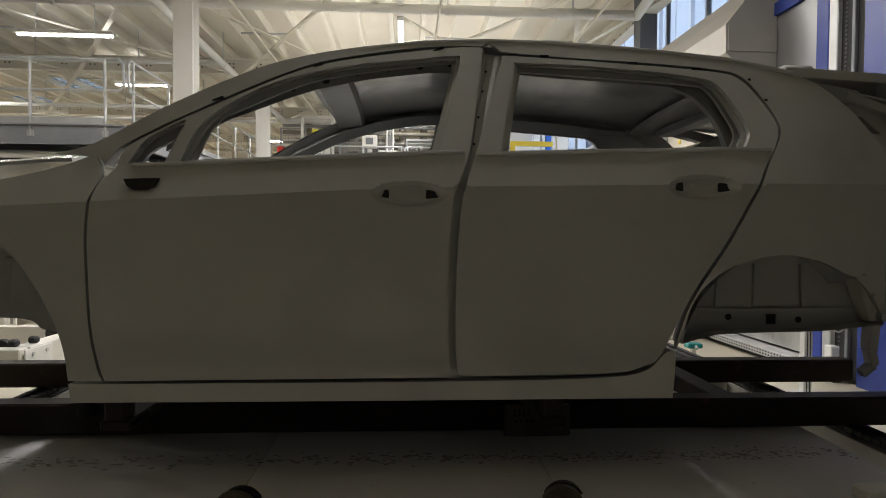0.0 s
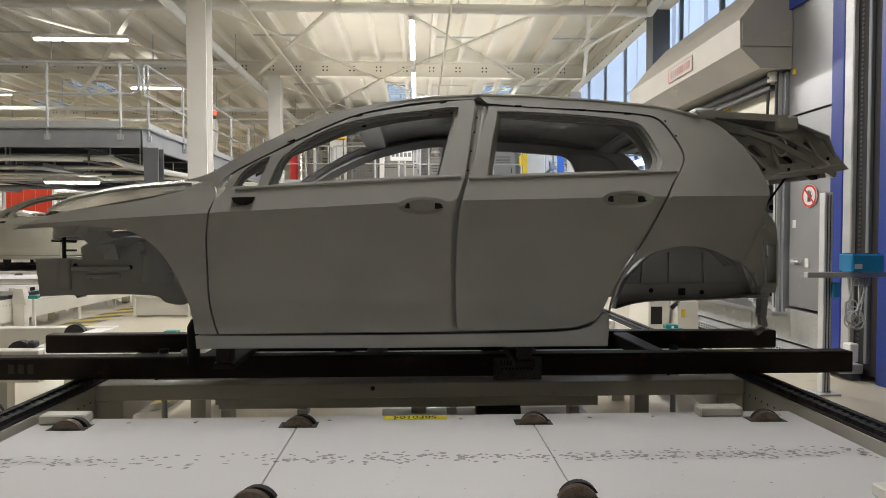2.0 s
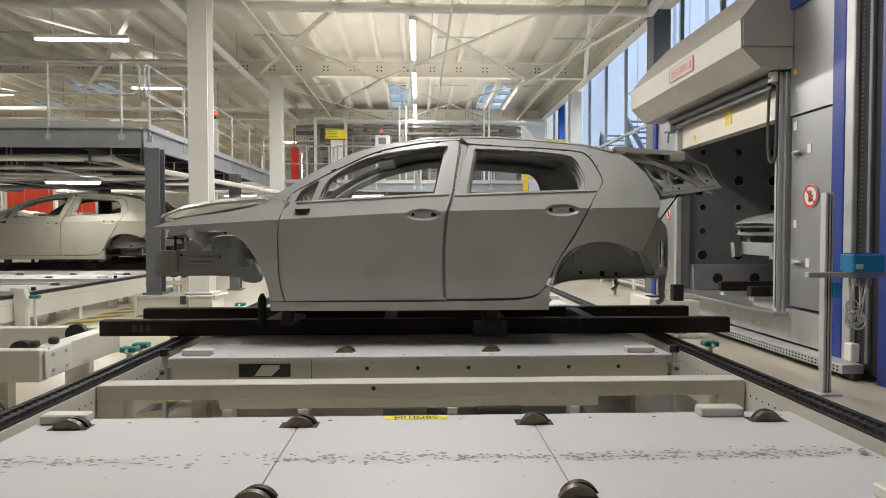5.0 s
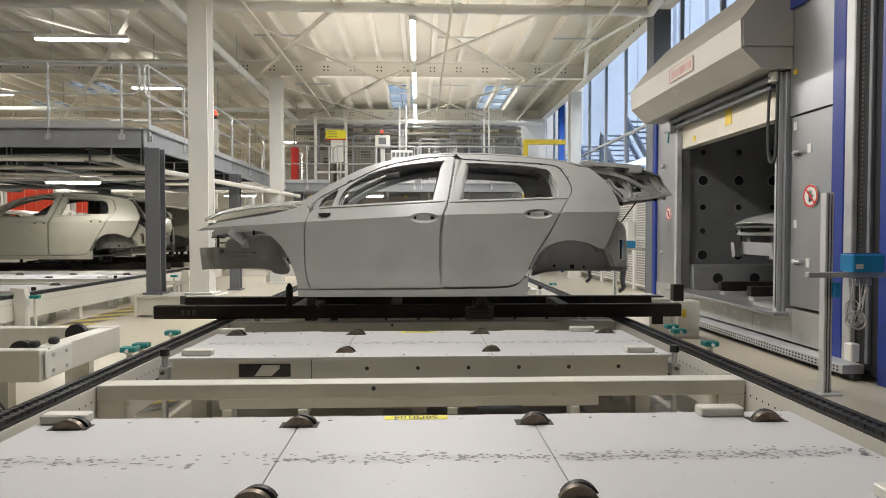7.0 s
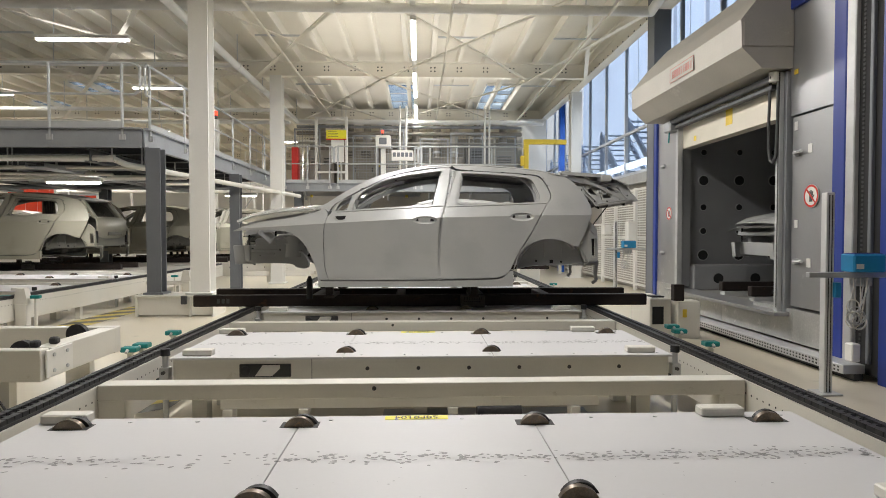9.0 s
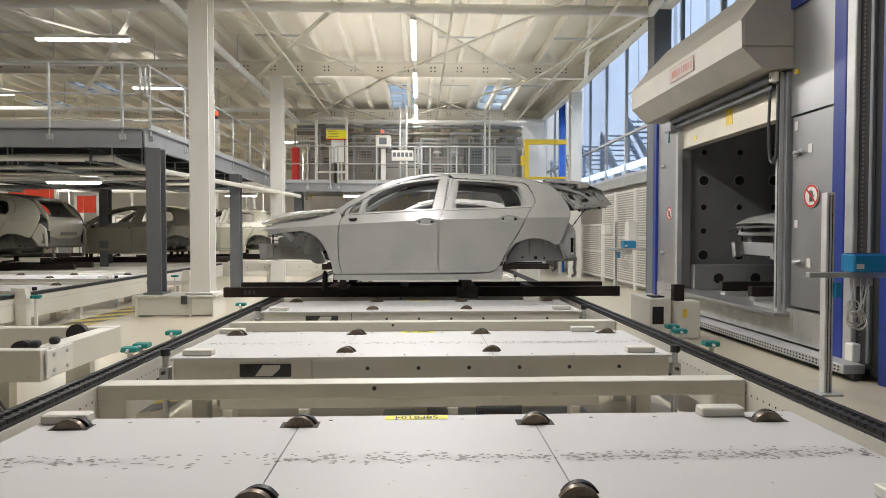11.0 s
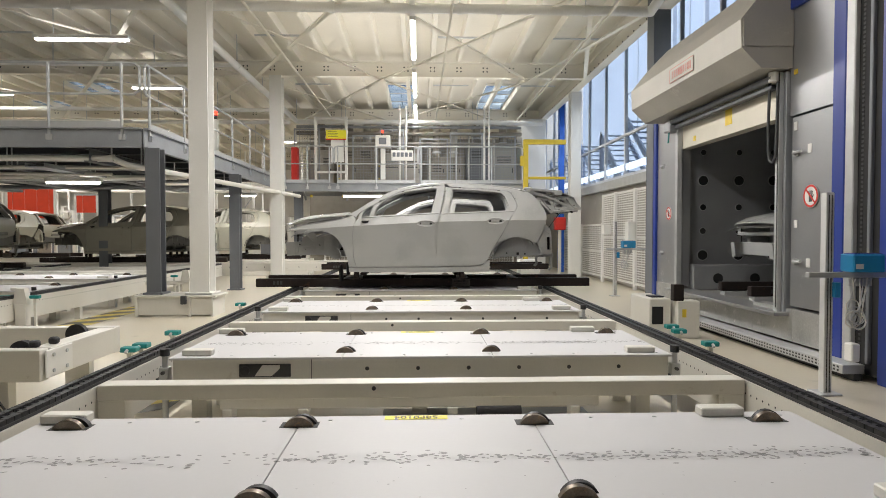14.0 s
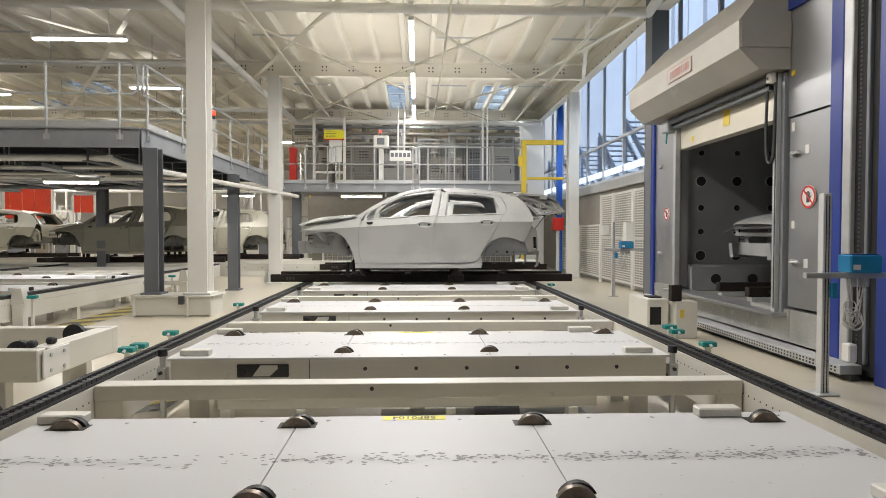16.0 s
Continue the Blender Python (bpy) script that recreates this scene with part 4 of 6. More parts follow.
pipe([(-14, 10.7, 5.17), (4.05, 10.7, 5.17), (4.05, 10.0, 5.3), (4.05, 6.5, 5.5)], 0.085, "white painted main pipe across the hall")
pipe([(-4.05, 8.0, 5.02), (-4.05, 20.6, 4.98), (-3.9, 20.6, 4.98)], 0.075, "white painted pipe along the hall")
pipe([(-3.95, 20.6, 4.98), (4.1, 20.6, 4.98)], 0.085, "white painted pipe crossing before the gallery")
pipe([(-14, 14.0, 5.05), (-4.1, 14.0, 5.05)], 0.05, "thin white pipe under the roof")
pipe([(-14, 18.3, 4.9), (-4.1, 18.3, 4.9)], 0.06, "thin white pipe under the roof")
pipe([(-14, 19.5, 4.75), (-4.1, 19.5, 4.75)], 0.06, "thin white pipe under the roof")


# columns
def column(x, y, w, z0, z1, m, label, plate=0.0):
    ob = thing("steel_column", label, "column", "steel columns", "structure")
    bm = bmesh.new()
    ibeam(bm, "z", z0, z1, x, y, w, w, 0.024, 0.016)
    part("column_shaft", bm, m, ob)
    if plate:
        part("base_plate", B((x - w * 0.7, x + w * 0.7, y - w * 0.7, y + w * 0.7, z0, z0 + 0.03), bevel=0.004), m, ob)
    return ob


def box_column(x, y, w, z0, z1, m, label):
    ob = thing("steel_column", label, "column", "steel columns", "structure")
    part("column_shaft", B((x - w / 2, x + w / 2, y - w / 2, y + w / 2, z0, z1), bevel=0.012), m, ob)
    for s in (-1, 1):
        part("column_flange", B((x - w / 2 - 0.004, x + w / 2 + 0.004, y + s * w / 2 - 0.012, y + s * w / 2 + 0.012, z0, z1)), m, ob)
    return ob


column(-3.45, 9.9, 0.30, 0.33, 5.28, WHITE, "white painted steel hall column", 1)
column(-3.64, 15.9, 0.30, 0.0, 5.28, WHITE, "white painted steel hall column", 1)
column(4.45, 17.5, 0.3, 0.0, 5.3, WHITE, "white painted edge column of the hall", 1)
column(-4.16, 9.86, 0.22, 0.33, 2.62, GREY, "dark grey steel platform column", 1)
column(-4.17, 14.1, 0.22, 0.0, 2.62, GREY, "dark grey steel platform column", 1)
column(-12.2, 14.0, 0.30, 0.0, 2.62, GREY, "dark grey steel platform column", 1)
column(-8.1, 16.15, 0.22, 0.0, 2.62, GREY, "dark grey steel platform column", 1)
column(-3.9, 20.0, 0.26, 0.0, 2.6, GREY, "dark grey steel platform column", 1)
box_column(4.36, 11.1, 0.30, 0.0, 5.84, GREY, "dark grey square steel column")
# low cream plinth frame that carries the columns
pl = thing("column_plinth", "cream steel plinth frame under the columns", "plinth", kind="structure")
part("plinth_beam", B((-4.36, -3.2, 9.62, 9.70, 0.02, 0.33), bevel=0.006), CREAM, pl)
part("plinth_top", B((-4.40, -3.15, 9.58, 10.2, 0.30, 0.33), bevel=0.004), CREAM, pl)
for x in (-4.36, -3.55, -3.2):
    part("plinth_web", B((x - 0.012, x + 0.012, 9.56, 10.15, 0.0, 0.30)), CREAM, pl)
part("switch_box", B((-3.66, -3.58, 9.50, 9.56, 0.2, 0.33), bevel=0.006), INK, pl)


# railings
def railing(p, q, z, top=1.05, posts=None, gap=1.25, r=0.022, m=GALV, label="galvanised tube railing on the platform edge", toe=True):
    ob = thing("railing", label, "railing", "platform railings")
    p, q = Vector((*p, z)), Vector((*q, z))
    d = q - p
    n = max(1, round(d.length / gap))
    for k in range(n + 1):
        c = p + d * k / n
        part("post", rods(r, (c - Vector((0, 0, 0.18)), c + Vector((0, 0, top)))), m, ob, "", 40)
        part("post_foot", B((c.x - 0.05, c.x + 0.05, c.y - 0.012, c.y + 0.012, c.z - 0.19, c.z - 0.10), bevel=0.004), m, ob)
    part("top_rail", rods(r, (p + Vector((0, 0, top)), q + Vector((0, 0, top)))), m, ob, "", 40)
    part("middle_rail", rods(r * 0.85, (p + Vector((0, 0, top * 0.52)), q + Vector((0, 0, top * 0.52)))), m, ob, "", 40)
    if toe:
        bm = bmesh.new()
        bar(bm, p + Vector((0, 0, 0.05)), q + Vector((0, 0, 0.05)), 0.006, 0.10)
        part("toe_board", bm, m, ob)
    return ob


# platform on the west side
# Floor, joists and girders carry the underside's shade in their darker grey.
solid("platform_floor", B((-16, -4.36, 9.86, 16.4, 2.85, 2.93)), DARKGREY, "grey steel platform floor, darkened for the shade beneath", "platform", kind="structure")
solid("walkway_floor", B((-5.7, -4.36, 16.404, 19.0, 2.85, 2.93)), DARKGREY, "grey steel walkway to the gallery, darkened for the shade beneath", "walkway", kind="structure")
def channel(name, p, q, z0, z1, label):
    bm = bmesh.new()
    p, q = Vector((*p, (z0 + z1) / 2)), Vector((*q, (z0 + z1) / 2))
    bar(bm, p, q, 0.02, z1 - z0)
    side = (q - p).cross(Vector((0, 0, 1))).normalized() * 0.035
    bar(bm, p + side + Vector((0, 0, (z1 - z0) / 2 - 0.01)), q + side + Vector((0, 0, (z1 - z0) / 2 - 0.01)), 0.07, 0.02)
    bar(bm, p + side - Vector((0, 0, (z1 - z0) / 2 - 0.01)), q + side - Vector((0, 0, (z1 - z0) / 2 - 0.01)), 0.07, 0.02)
    return solid(name, bm, GALVDARK, label, "edge beam", "platform edge beams", "structure")


channel("platform_edge", (-16, 9.78), (-4.33, 9.78), 2.62, 2.93, "grey galvanised platform edge channel")
channel("platform_edge", (-4.30, 9.78), (-4.30, 18.95), 2.62, 2.93, "grey galvanised platform edge channel")
for i, y in enumerate(np.arange(10.8, 16.4, 1.1)):
    bm = bmesh.new()
    ibeam(bm, "x", -16, -4.36, y, 2.64, 0.12, 0.20)
    solid("platform_joist", bm, DARKGREY, "grey steel joist under the platform, darkened for shade", "joist", "platform joists", "structure")
for x in (-5.2, -7.2, -9.4, -11.5):
    bm = bmesh.new()
    ibeam(bm, "y", 9.9, 16.4, x, 2.42, 0.15, 0.21)
    solid("platform_girder", bm, DARKGREY, "grey steel girder under the platform, darkened for shade", "girder", "platform girders", "structure")
pipe([(-13, 10.0, 2.48), (-4.9, 10.0, 2.48), (-4.75, 10.2, 2.40), (-3.3, 17, 2.30)], 0.05, "cream pipe under the platform", CREAM)
pipe([(-13, 11.0, 2.36), (-5.5, 11.2, 2.34)], 0.03, "thin cream pipe under the platform", CREAM)
pipe([(-13, 12.6, 2.34), (-5.0, 12.2, 2.34)], 0.03, "thin grey pipe under the platform", GALV)
railing((-14.6, 9.76), (-4.62, 9.76), 2.93, 1.0, gap=1.12)
railing((-4.28, 9.95), (-4.28, 18.6), 2.93, 1.0, gap=1.35)
bc = thing("signal_beacon", "cream post with lit red signal lamp on the platform", "beacon")
part("beacon_post", B((-4.86, -4.72, 14.6, 14.74, 2.93, 3.95), bevel=0.01), CREAM, bc)
part("beacon_base", rods(0.045, ((-4.79, 14.67, 3.95), (-4.79, 14.67, 4.05)), seg=12), INK, bc, "", 40)
part("beacon_lamp", rods(0.05, ((-4.79, 14.67, 4.05), (-4.79, 14.67, 4.15)), seg=12), REDLAMP, bc, "lit red lamp", 40)
for k, (y, z, r) in enumerate(((10.5, 2.40, 0.03), (10.62, 2.38, 0.02), (11.9, 2.36, 0.045), (13.1, 2.37, 0.03), (13.3, 2.39, 0.02), (14.9, 2.38, 0.05))):
    pipe([(-15, y, z), (-4.5, y + 0.1, z)], r, "thin grey service pipe under the platform", GALVDARK if k % 2 else CREAM)
for x in (-6.1, -8.3, -10.4):
    tray = thing("cable_tray", "galvanised cable tray under the platform", "cable tray", "cable trays", "structure")
    part("tray", B((x - 0.15, x + 0.15, 10.0, 16.3, 2.34, 2.35), (x - 0.155, x - 0.145, 10.0, 16.3, 2.35, 2.41), (x + 0.145, x + 0.155, 10.0, 16.3, 2.35, 2.41)), GALVDARK, tray)
    for j in range(4):
        part("cable", rods(0.014, ((x - 0.1 + 0.06 * j, 10.0, 2.367), (x - 0.08 + 0.06 * j, 16.3, 2.367)), seg=6), INK, tray)
yr = railing((-4.1, 23.5), (-0.5, 23.5), 2.83, 1.0, gap=1.2, m=YELLOW, label="yellow railing behind the gallery", toe=False)
solid("rear_walkway", B((-4.6, 0.0, 22.504, 24.5, 2.74, 2.82)), GREY, "grey walkway behind the gallery", "walkway", kind="structure")
lp = thing("rail_loop", "curved galvanised end loop of the platform railing", "railing", "railing loops")
for (x, y), (dx, dy) in (((-4.62, 9.76), (0.28, 0.0)), ((-4.28, 9.95), (0.0, -0.16))):
    bm = bmesh.new()
    pts = [(x, y, 3.93), (x + dx * 0.7, y + dy * 0.7, 3.93), (x + dx, y + dy, 3.86), (x + dx, y + dy, 3.52), (x + dx * 0.7, y + dy * 0.7, 3.45), (x, y, 3.45)]
    for a, b in zip(pts, pts[1:]):
        rod(bm, a, b, 0.021, 10)
    part("loop_tube", bm, GALV, lp, "", 50)
for x, sx in ((-2.75, -1), (-2.5, 1), (-0.15, -1), (0.05, 1)):
    lo = thing("rail_loop", "curved galvanised end loop of the gallery railing", "railing", "railing loops")
    bm = bmesh.new()
    pts = [(x, 18.92, 3.94), (x - sx * 0.09, 18.92, 3.91), (x - sx * 0.11, 18.92, 3.85), (x - sx * 0.11, 18.92, 3.49), (x - sx * 0.09, 18.92, 3.43), (x, 18.92, 3.40)]
    for a, b in zip(pts, pts[1:]):
        rod(bm, a, b, 0.021, 10)
    part("loop_tube", bm, GALV, lo, "", 50)
solid("platform_unit", B((-11, -6.6, 13.2, 14.2, 2.94, 3.18), bevel=0.02), CREAM, "long cream duct lying on the platform", "duct")


# gallery at the far end
solid("gallery_floor", B((-4.2, 3.4, 19.0, 22.5, 2.74, 2.82)), GREY, "grey steel gallery floor", "gallery", kind="structure")
channel("platform_edge", (-4.2, 18.94), (3.4, 18.94), 2.56, 2.82, "grey galvanised gallery edge channel")
railing((-4.1, 18.92), (-2.75, 18.92), 2.82, 1.12, gap=0.66)
railing((-2.5, 18.92), (-0.15, 18.92), 2.82, 1.12, gap=1.16)
railing((0.05, 18.92), (3.3, 18.92), 2.82, 1.12, gap=1.1)
for k in range(6):
    x = -3.6 + 1.3 * k
    bm = bmesh.new()
    bar(bm, (x, 18.96, 2.70), (x, 19.7, 2.35), 0.06, 0.06)
    solid("gallery_bracket", bm, GALVDARK, "grey slanted bracket under the gallery", "bracket", "gallery brackets", "structure")


def mesh_panel(x0, x1, y, z0, z1, m=GALVDARK, label="wire mesh guard panel in a steel frame", step=0.09):
    ob = thing("mesh_panel", label, "guard panel", "gallery guard panels")
    part("panel_frame", B((x0, x0 + 0.05, y - 0.02, y + 0.02, z0, z1), (x1 - 0.05, x1, y - 0.02, y + 0.02, z0, z1), (x0 + 0.05, x1 - 0.05, y - 0.02, y + 0.02, z1 - 0.05, z1), (x0 + 0.05, x1 - 0.05, y - 0.02, y + 0.02, z0, z0 + 0.05)), m, ob)
    bm = bmesh.new()
    for z in np.arange(z0 + step, z1 - 0.05, step):
        box(bm, x0 + 0.05, x1 - 0.05, y - 0.004, y + 0.004, z - 0.004, z + 0.004)
    for x in np.arange(x0 + step, x1 - 0.05, step):
        box(bm, x - 0.004, x + 0.004, y - 0.003, y + 0.003, z0 + 0.05, z1 - 0.05)
    tagged(part("wire", bm, m, ob), kind="stuff")
    return ob


for x0, x1, z1 in ((-4.1, -3.25, 4.7), (-2.2, -1.35, 4.5), (-1.3, -0.5, 4.7), (0.0, 0.95, 4.4), (1.0, 2.1, 4.6), (2.15, 3.2, 4.5)):
    mesh_panel(x0, x1, 20.3, 2.83, z1)
gate = thing("gallery_gate", "cream framed tall door on the gallery", "door")
for x in (-3.22, -2.28):
    part("gate_post", B((x - 0.04, x + 0.04, 19.25, 19.33, 2.82, 4.9), bevel=0.005), WHITE, gate)
part("gate_head", B((-3.18, -2.32, 19.26, 19.32, 4.82, 4.9), bevel=0.005), WHITE, gate)
part("gate_panel", B((-2.75, -2.36, 19.27, 19.31, 3.5, 4.2), bevel=0.005), WHITE, gate)
part("gate_rail", B((-3.18, -2.32, 19.26, 19.32, 3.15, 3.22), bevel=0.005), WHITE, gate)
sg = thing("notice_sign", "yellow notice sign with a red foot on the gallery gate", "sign")
part("sign_plate", B((-2.90, -2.28, 19.235, 19.25, 4.22, 4.48)), SIGNYELLOW, sg)
part("sign_foot", B((-2.90, -2.28, 19.235, 19.25, 4.18, 4.218)), RED, sg)
bm = bmesh.new()
for k in range(4):
    box(bm, -2.84, -2.56 + 0.02 * (k % 2), 19.231, 19.236, 4.425 - k * 0.05, 4.437 - k * 0.05)
part("print_line", bm, ROLLER, sg)
cp = thing("control_panel", "pale grey operator panel with screen on a post", "control panel")
part("panel_box", B((-1.36, -0.90, 19.02, 19.25, 3.92, 4.30), bevel=0.02), WHITE, cp)
part("screen", B((-1.25, -1.02, 19.0, 19.021, 4.02, 4.22), bevel=0.004), GREY, cp)
part("panel_post", B((-1.20, -1.06, 19.1, 19.24, 2.82, 3.92), bevel=0.01), WHITE, cp)
bm = bmesh.new()
rod(bm, (-1.15, 19.1, 4.30), (-1.15, 19.1, 4.38), 0.03, 10)
part("lamp_base", bm, INK, cp)
bm = bmesh.new()
rod(bm, (-1.15, 19.1, 4.38), (-1.15, 19.1, 4.46), 0.035, 10)
part("warning_lamp", bm, REDLAMP, cp, "lit red warning lamp")
sb = thing("socket_board", "pale board with dark sockets on the gallery rail", "socket board")
part("board", B((-0.86, -0.20, 18.86, 18.90, 3.50, 3.82), bevel=0.01), WHITE, sb)
for k in range(5):
    part("socket", B((-0.82 + k * 0.125, -0.73 + k * 0.125, 18.845, 18.862, 3.62, 3.75), bevel=0.005), GREY, sb)
for x in (-0.62, -0.42, 2.05, 2.2):
    solid("cable_post", rods(0.03, ((x, 19.4, 2.82), (x, 19.4, 5.28)), seg=8), WHITE, "slim white riser pipe on the gallery", "pipe", "gallery risers")
def gallery_machine(x0, x1, y0, y1, z1, m, lab, ducts=2):
    """A boxed machine with door leaves, vent slots, a top duct and side pipes."""
    c = thing("machine_cabinet", lab, "cabinet", "gallery cabinets")
    part("cabinet_box", B((x0, x1, y0, y1, 2.82, z1), bevel=0.02), m, c)
    n = max(1, round((x1 - x0) / 0.6))
    for k in range(n):
        a, b = x0 + 0.05 + (x1 - x0 - 0.08) * k / n, x0 + 0.03 + (x1 - x0 - 0.08) * (k + 1) / n
        d = part("cabinet_door", B((a, b, y0 - 0.02, y0, 2.95, z1 - 0.12), bevel=0.006), m, c)
        part("door_handle", B((b - 0.08, b - 0.05, y0 - 0.045, y0 - 0.02, 3.35, 3.50), bevel=0.004), INK, d)
        bm = bmesh.new()
        for j in range(5):
            box(bm, a + 0.10, b - 0.12, y0 - 0.024, y0 - 0.019, z1 - 0.30 - 0.05 * j, z1 - 0.28 - 0.05 * j)
        tagged(part("vent_slot", bm, INK, d), kind="stuff")
    for k in range(ducts):
        x = x0 + (x1 - x0) * (k + 0.5) / ducts
        part("duct", rods(0.13, ((x, y0 + 0.35, z1), (x, y0 + 0.35, 5.2)), seg=16), (BROWNISH, HOUSING)[k % 2], c, "", 40)
        part("duct_collar", rods(0.155, ((x, y0 + 0.35, z1 + 0.18), (x, y0 + 0.35, z1 + 0.23)), seg=16), GALV, c, "", 40)
    part("side_pipe", rods(0.035, ((x0 + 0.05, y0 - 0.09, 2.83), (x0 + 0.05, y0 - 0.09, z1 + 0.3))), CREAM, c, "", 40)
    return c


for spec in ((-3.9, -2.95, 21.4, 22.3, 4.15, HOUSING, "beige grey machine housing behind the mesh", 1), (-2.7, -1.5, 21.0, 22.2, 4.35, BROWNISH, "brownish switch cabinet behind the mesh", 2),
             (-1.35, 0.1, 21.4, 22.4, 4.05, HOUSING, "beige grey machine housing behind the mesh", 3), (0.3, 1.5, 21.2, 22.4, 3.9, BROWNISH, "brownish machine housing behind the mesh", 2),
             (1.65, 2.4, 21.3, 22.3, 4.4, GREY, "grey machine housing behind the mesh", 1), (2.5, 3.3, 21.0, 22.3, 4.2, HOUSING, "beige grey switch cabinet behind the mesh", 1)):
    gallery_machine(*spec)
for z, r, m in ((4.62, 0.07, BROWNISH), (4.84, 0.05, GALVDARK), (4.30, 0.04, HOUSING)):
    pipe([(-4.1, 20.75, z), (3.4, 20.75, z)], r, "horizontal process pipe behind the gallery mesh", m)
solid("gallery_screen", B((-4.6, 4.2, 26.0, 26.1, 0.0, 5.25)), BROWNISH, "brownish machinery screen deep in the hall", "screen", kind="structure")
solid("fire_cabinet", B((-4.05, -3.85, 19.6, 19.9, 2.83, 4.0), bevel=0.02), RED, "red cabinet on the gallery", "cabinet")
yf = thing("yellow_guard", "yellow painted steel guard frame at the gallery end", "guard frame")
part("guard_post", B((3.12, 3.26, 18.3, 18.44, 0.0, 3.95), bevel=0.01), YELLOW, yf)
part("guard_head", B((3.12, 4.4, 18.3, 18.44, 3.95, 4.09), bevel=0.01), YELLOW, yf)
part("guard_rail", B((3.27, 4.4, 18.32, 18.40, 2.9, 2.98), bevel=0.01), YELLOW, yf)
part("guard_plate", B((3.02, 3.12, 18.3, 18.44, 3.3, 3.6), bevel=0.01), YELLOW, yf)
solid("blue_mast", B((4.58, 4.75, 20.0, 20.2, 0.0, 6.2), bevel=0.01), BLUEBRIGHT, "bright blue painted steel mast", "mast")
solid("white_tower", B((3.5, 4.35, 21.0, 22.0, 0.0, 5.2), bevel=0.02), WHITE, "white clad column beyond the gallery", "cladding")

# ---------------- glazed east wall ----------------
gw = thing("window_1", "tall glazed wall in pale steel frames, bright daylight behind", "window", kind="structure")
for k in range(12):
    y = 8.45 + 1.58 * k
    part("window_frame", B((4.97, 5.045, y - 0.03, y + 0.03, 2.65 if k > 0 else 3.95, 9.0)), FRAMEGREY, gw)
    if k < 11:
        for z0, z1 in ((2.75, 3.62), (3.70, 6.25), (6.33, 9.0)) if k > 0 else ((6.33, 9.0), (3.95, 6.25)):
            pane = part("pane", B((5.0, 5.012, y + 0.03, y + 1.55, z0, z1)), PANE, gw)
            pane.visible_shadow = False
for z in (2.68, 3.66, 6.29):
    part("window_frame", B((4.965, 5.05, 10.03 if z < 5 else 8.4, 26, z - 0.03, z + 0.03)), FRAMEGREY, gw)
part("window_sill", B((4.9, 5.1, 10.03, 26, 2.42, 2.63)), GALV, gw)
solid("wall_east", B((5.05, 5.2, 10.03, 26, 0.0, 2.42)), HOUSING, "beige grey sheet wall under the glazing", "wall", kind="structure")
solid("wall_east_far", B((5.0, 5.2, 26, 45, 0.0, 9.0)), WHITE, "pale wall beyond the glazing", "wall", kind="structure")
solid("wall_east_near", B((9.2, 9.4, -13.99, 8.4, 0.0, 9.0)), GREY, "dark wall behind the booth", "wall", kind="structure")
# Out of view, added to keep the open sky's light off the booth.
solid("aisle_roof", B((4.5, 5.3, 8.4, 26, 9.0, 9.1), (4.5, 9.4, -13.99, 8.4, 9.0, 9.1)), GREY, "unseen dark roof added over the side aisle to block the sky", "roof", kind="structure")
solid("roof_upstand", B((4.42, 4.52, -13.99, 45, 5.96, 9.0)), WHITE, "pale upstand over the low roof", "wall", kind="structure")
bm = bmesh.new()
for k in range(5):
    ibeam(bm, "x", 4.55, 9.2, 6.2 + 1.25 * k, 5.9, 0.18, 0.25)
for k in range(3):
    ibeam(bm, "y", 5.2, 11.5, 4.8 + 1.0 * k, 6.1, 0.12, 0.2)
solid("aisle_grid", bm, DARKGREEN, "dark green-grey steel grid high over the booth", "steel grid", kind="structure")
# yard, paled steelwork and an added backdrop for the bright view outside the glass
solid("outside_yard", B((5.3, 60, 8.4, 60, -0.1, 0.0)), FLOOR, "pale yard outside the glazing", "ground", kind="structure")
for k in range(7):
    y = 12 + 3.1 * k
    bm = bmesh.new()
    bar(bm, (11.5, y, 0), (11.5, y, 14), 0.16, 0.16)
    for z in (3.4, 6.2, 9.0):
        bar(bm, (11.5, y, z), (11.5, y + 3.1, z), 0.10, 0.12)
    bar(bm, (11.5, y, 6.2), (11.5, y + 3.1, 9.0), 0.06, 0.06)
    bar(bm, (11.5, y + 1.5, 6.2), (11.5, y + 1.5, 12), 0.05, 0.05)
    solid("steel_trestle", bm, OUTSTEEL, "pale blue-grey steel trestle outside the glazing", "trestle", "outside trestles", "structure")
    st = thing("outside_stair", "blue-grey steel stair flight outside the glazing", "stair", "outside stairs", "structure")
    for dy in (0, 1.0):
        bm = bmesh.new()
        bar(bm, (7.2 + dy, y, 2.9), (7.2 + dy, y + 2.9, 5.2), 0.05, 0.22)
        part("stringer", bm, OUTSTEEL, st)
        for yy, zz in ((0.05, 2.9), (2.85, 5.1)):
            part("stair_post", B((7.15 + dy, 7.25 + dy, y + yy - 0.05, y + yy + 0.05, 0.0, zz)), OUTSTEEL, st)
    for j in range(10):
        f = (j + 0.5) / 10
        part("tread", B((7.23, 8.17, y + 2.9 * f - 0.11, y + 2.9 * f + 0.11, 2.92 + 2.3 * f, 2.95 + 2.3 * f)), OUTSTEEL, st)
# Added backdrop: fills the panes with pale daylight colour.
solid("daylight_backdrop", B((14, 20, 6, 60, 0, 26)), OUTSIDE, "blue-grey backdrop added outside the glazing for its bright daylight", "building", kind="structure")

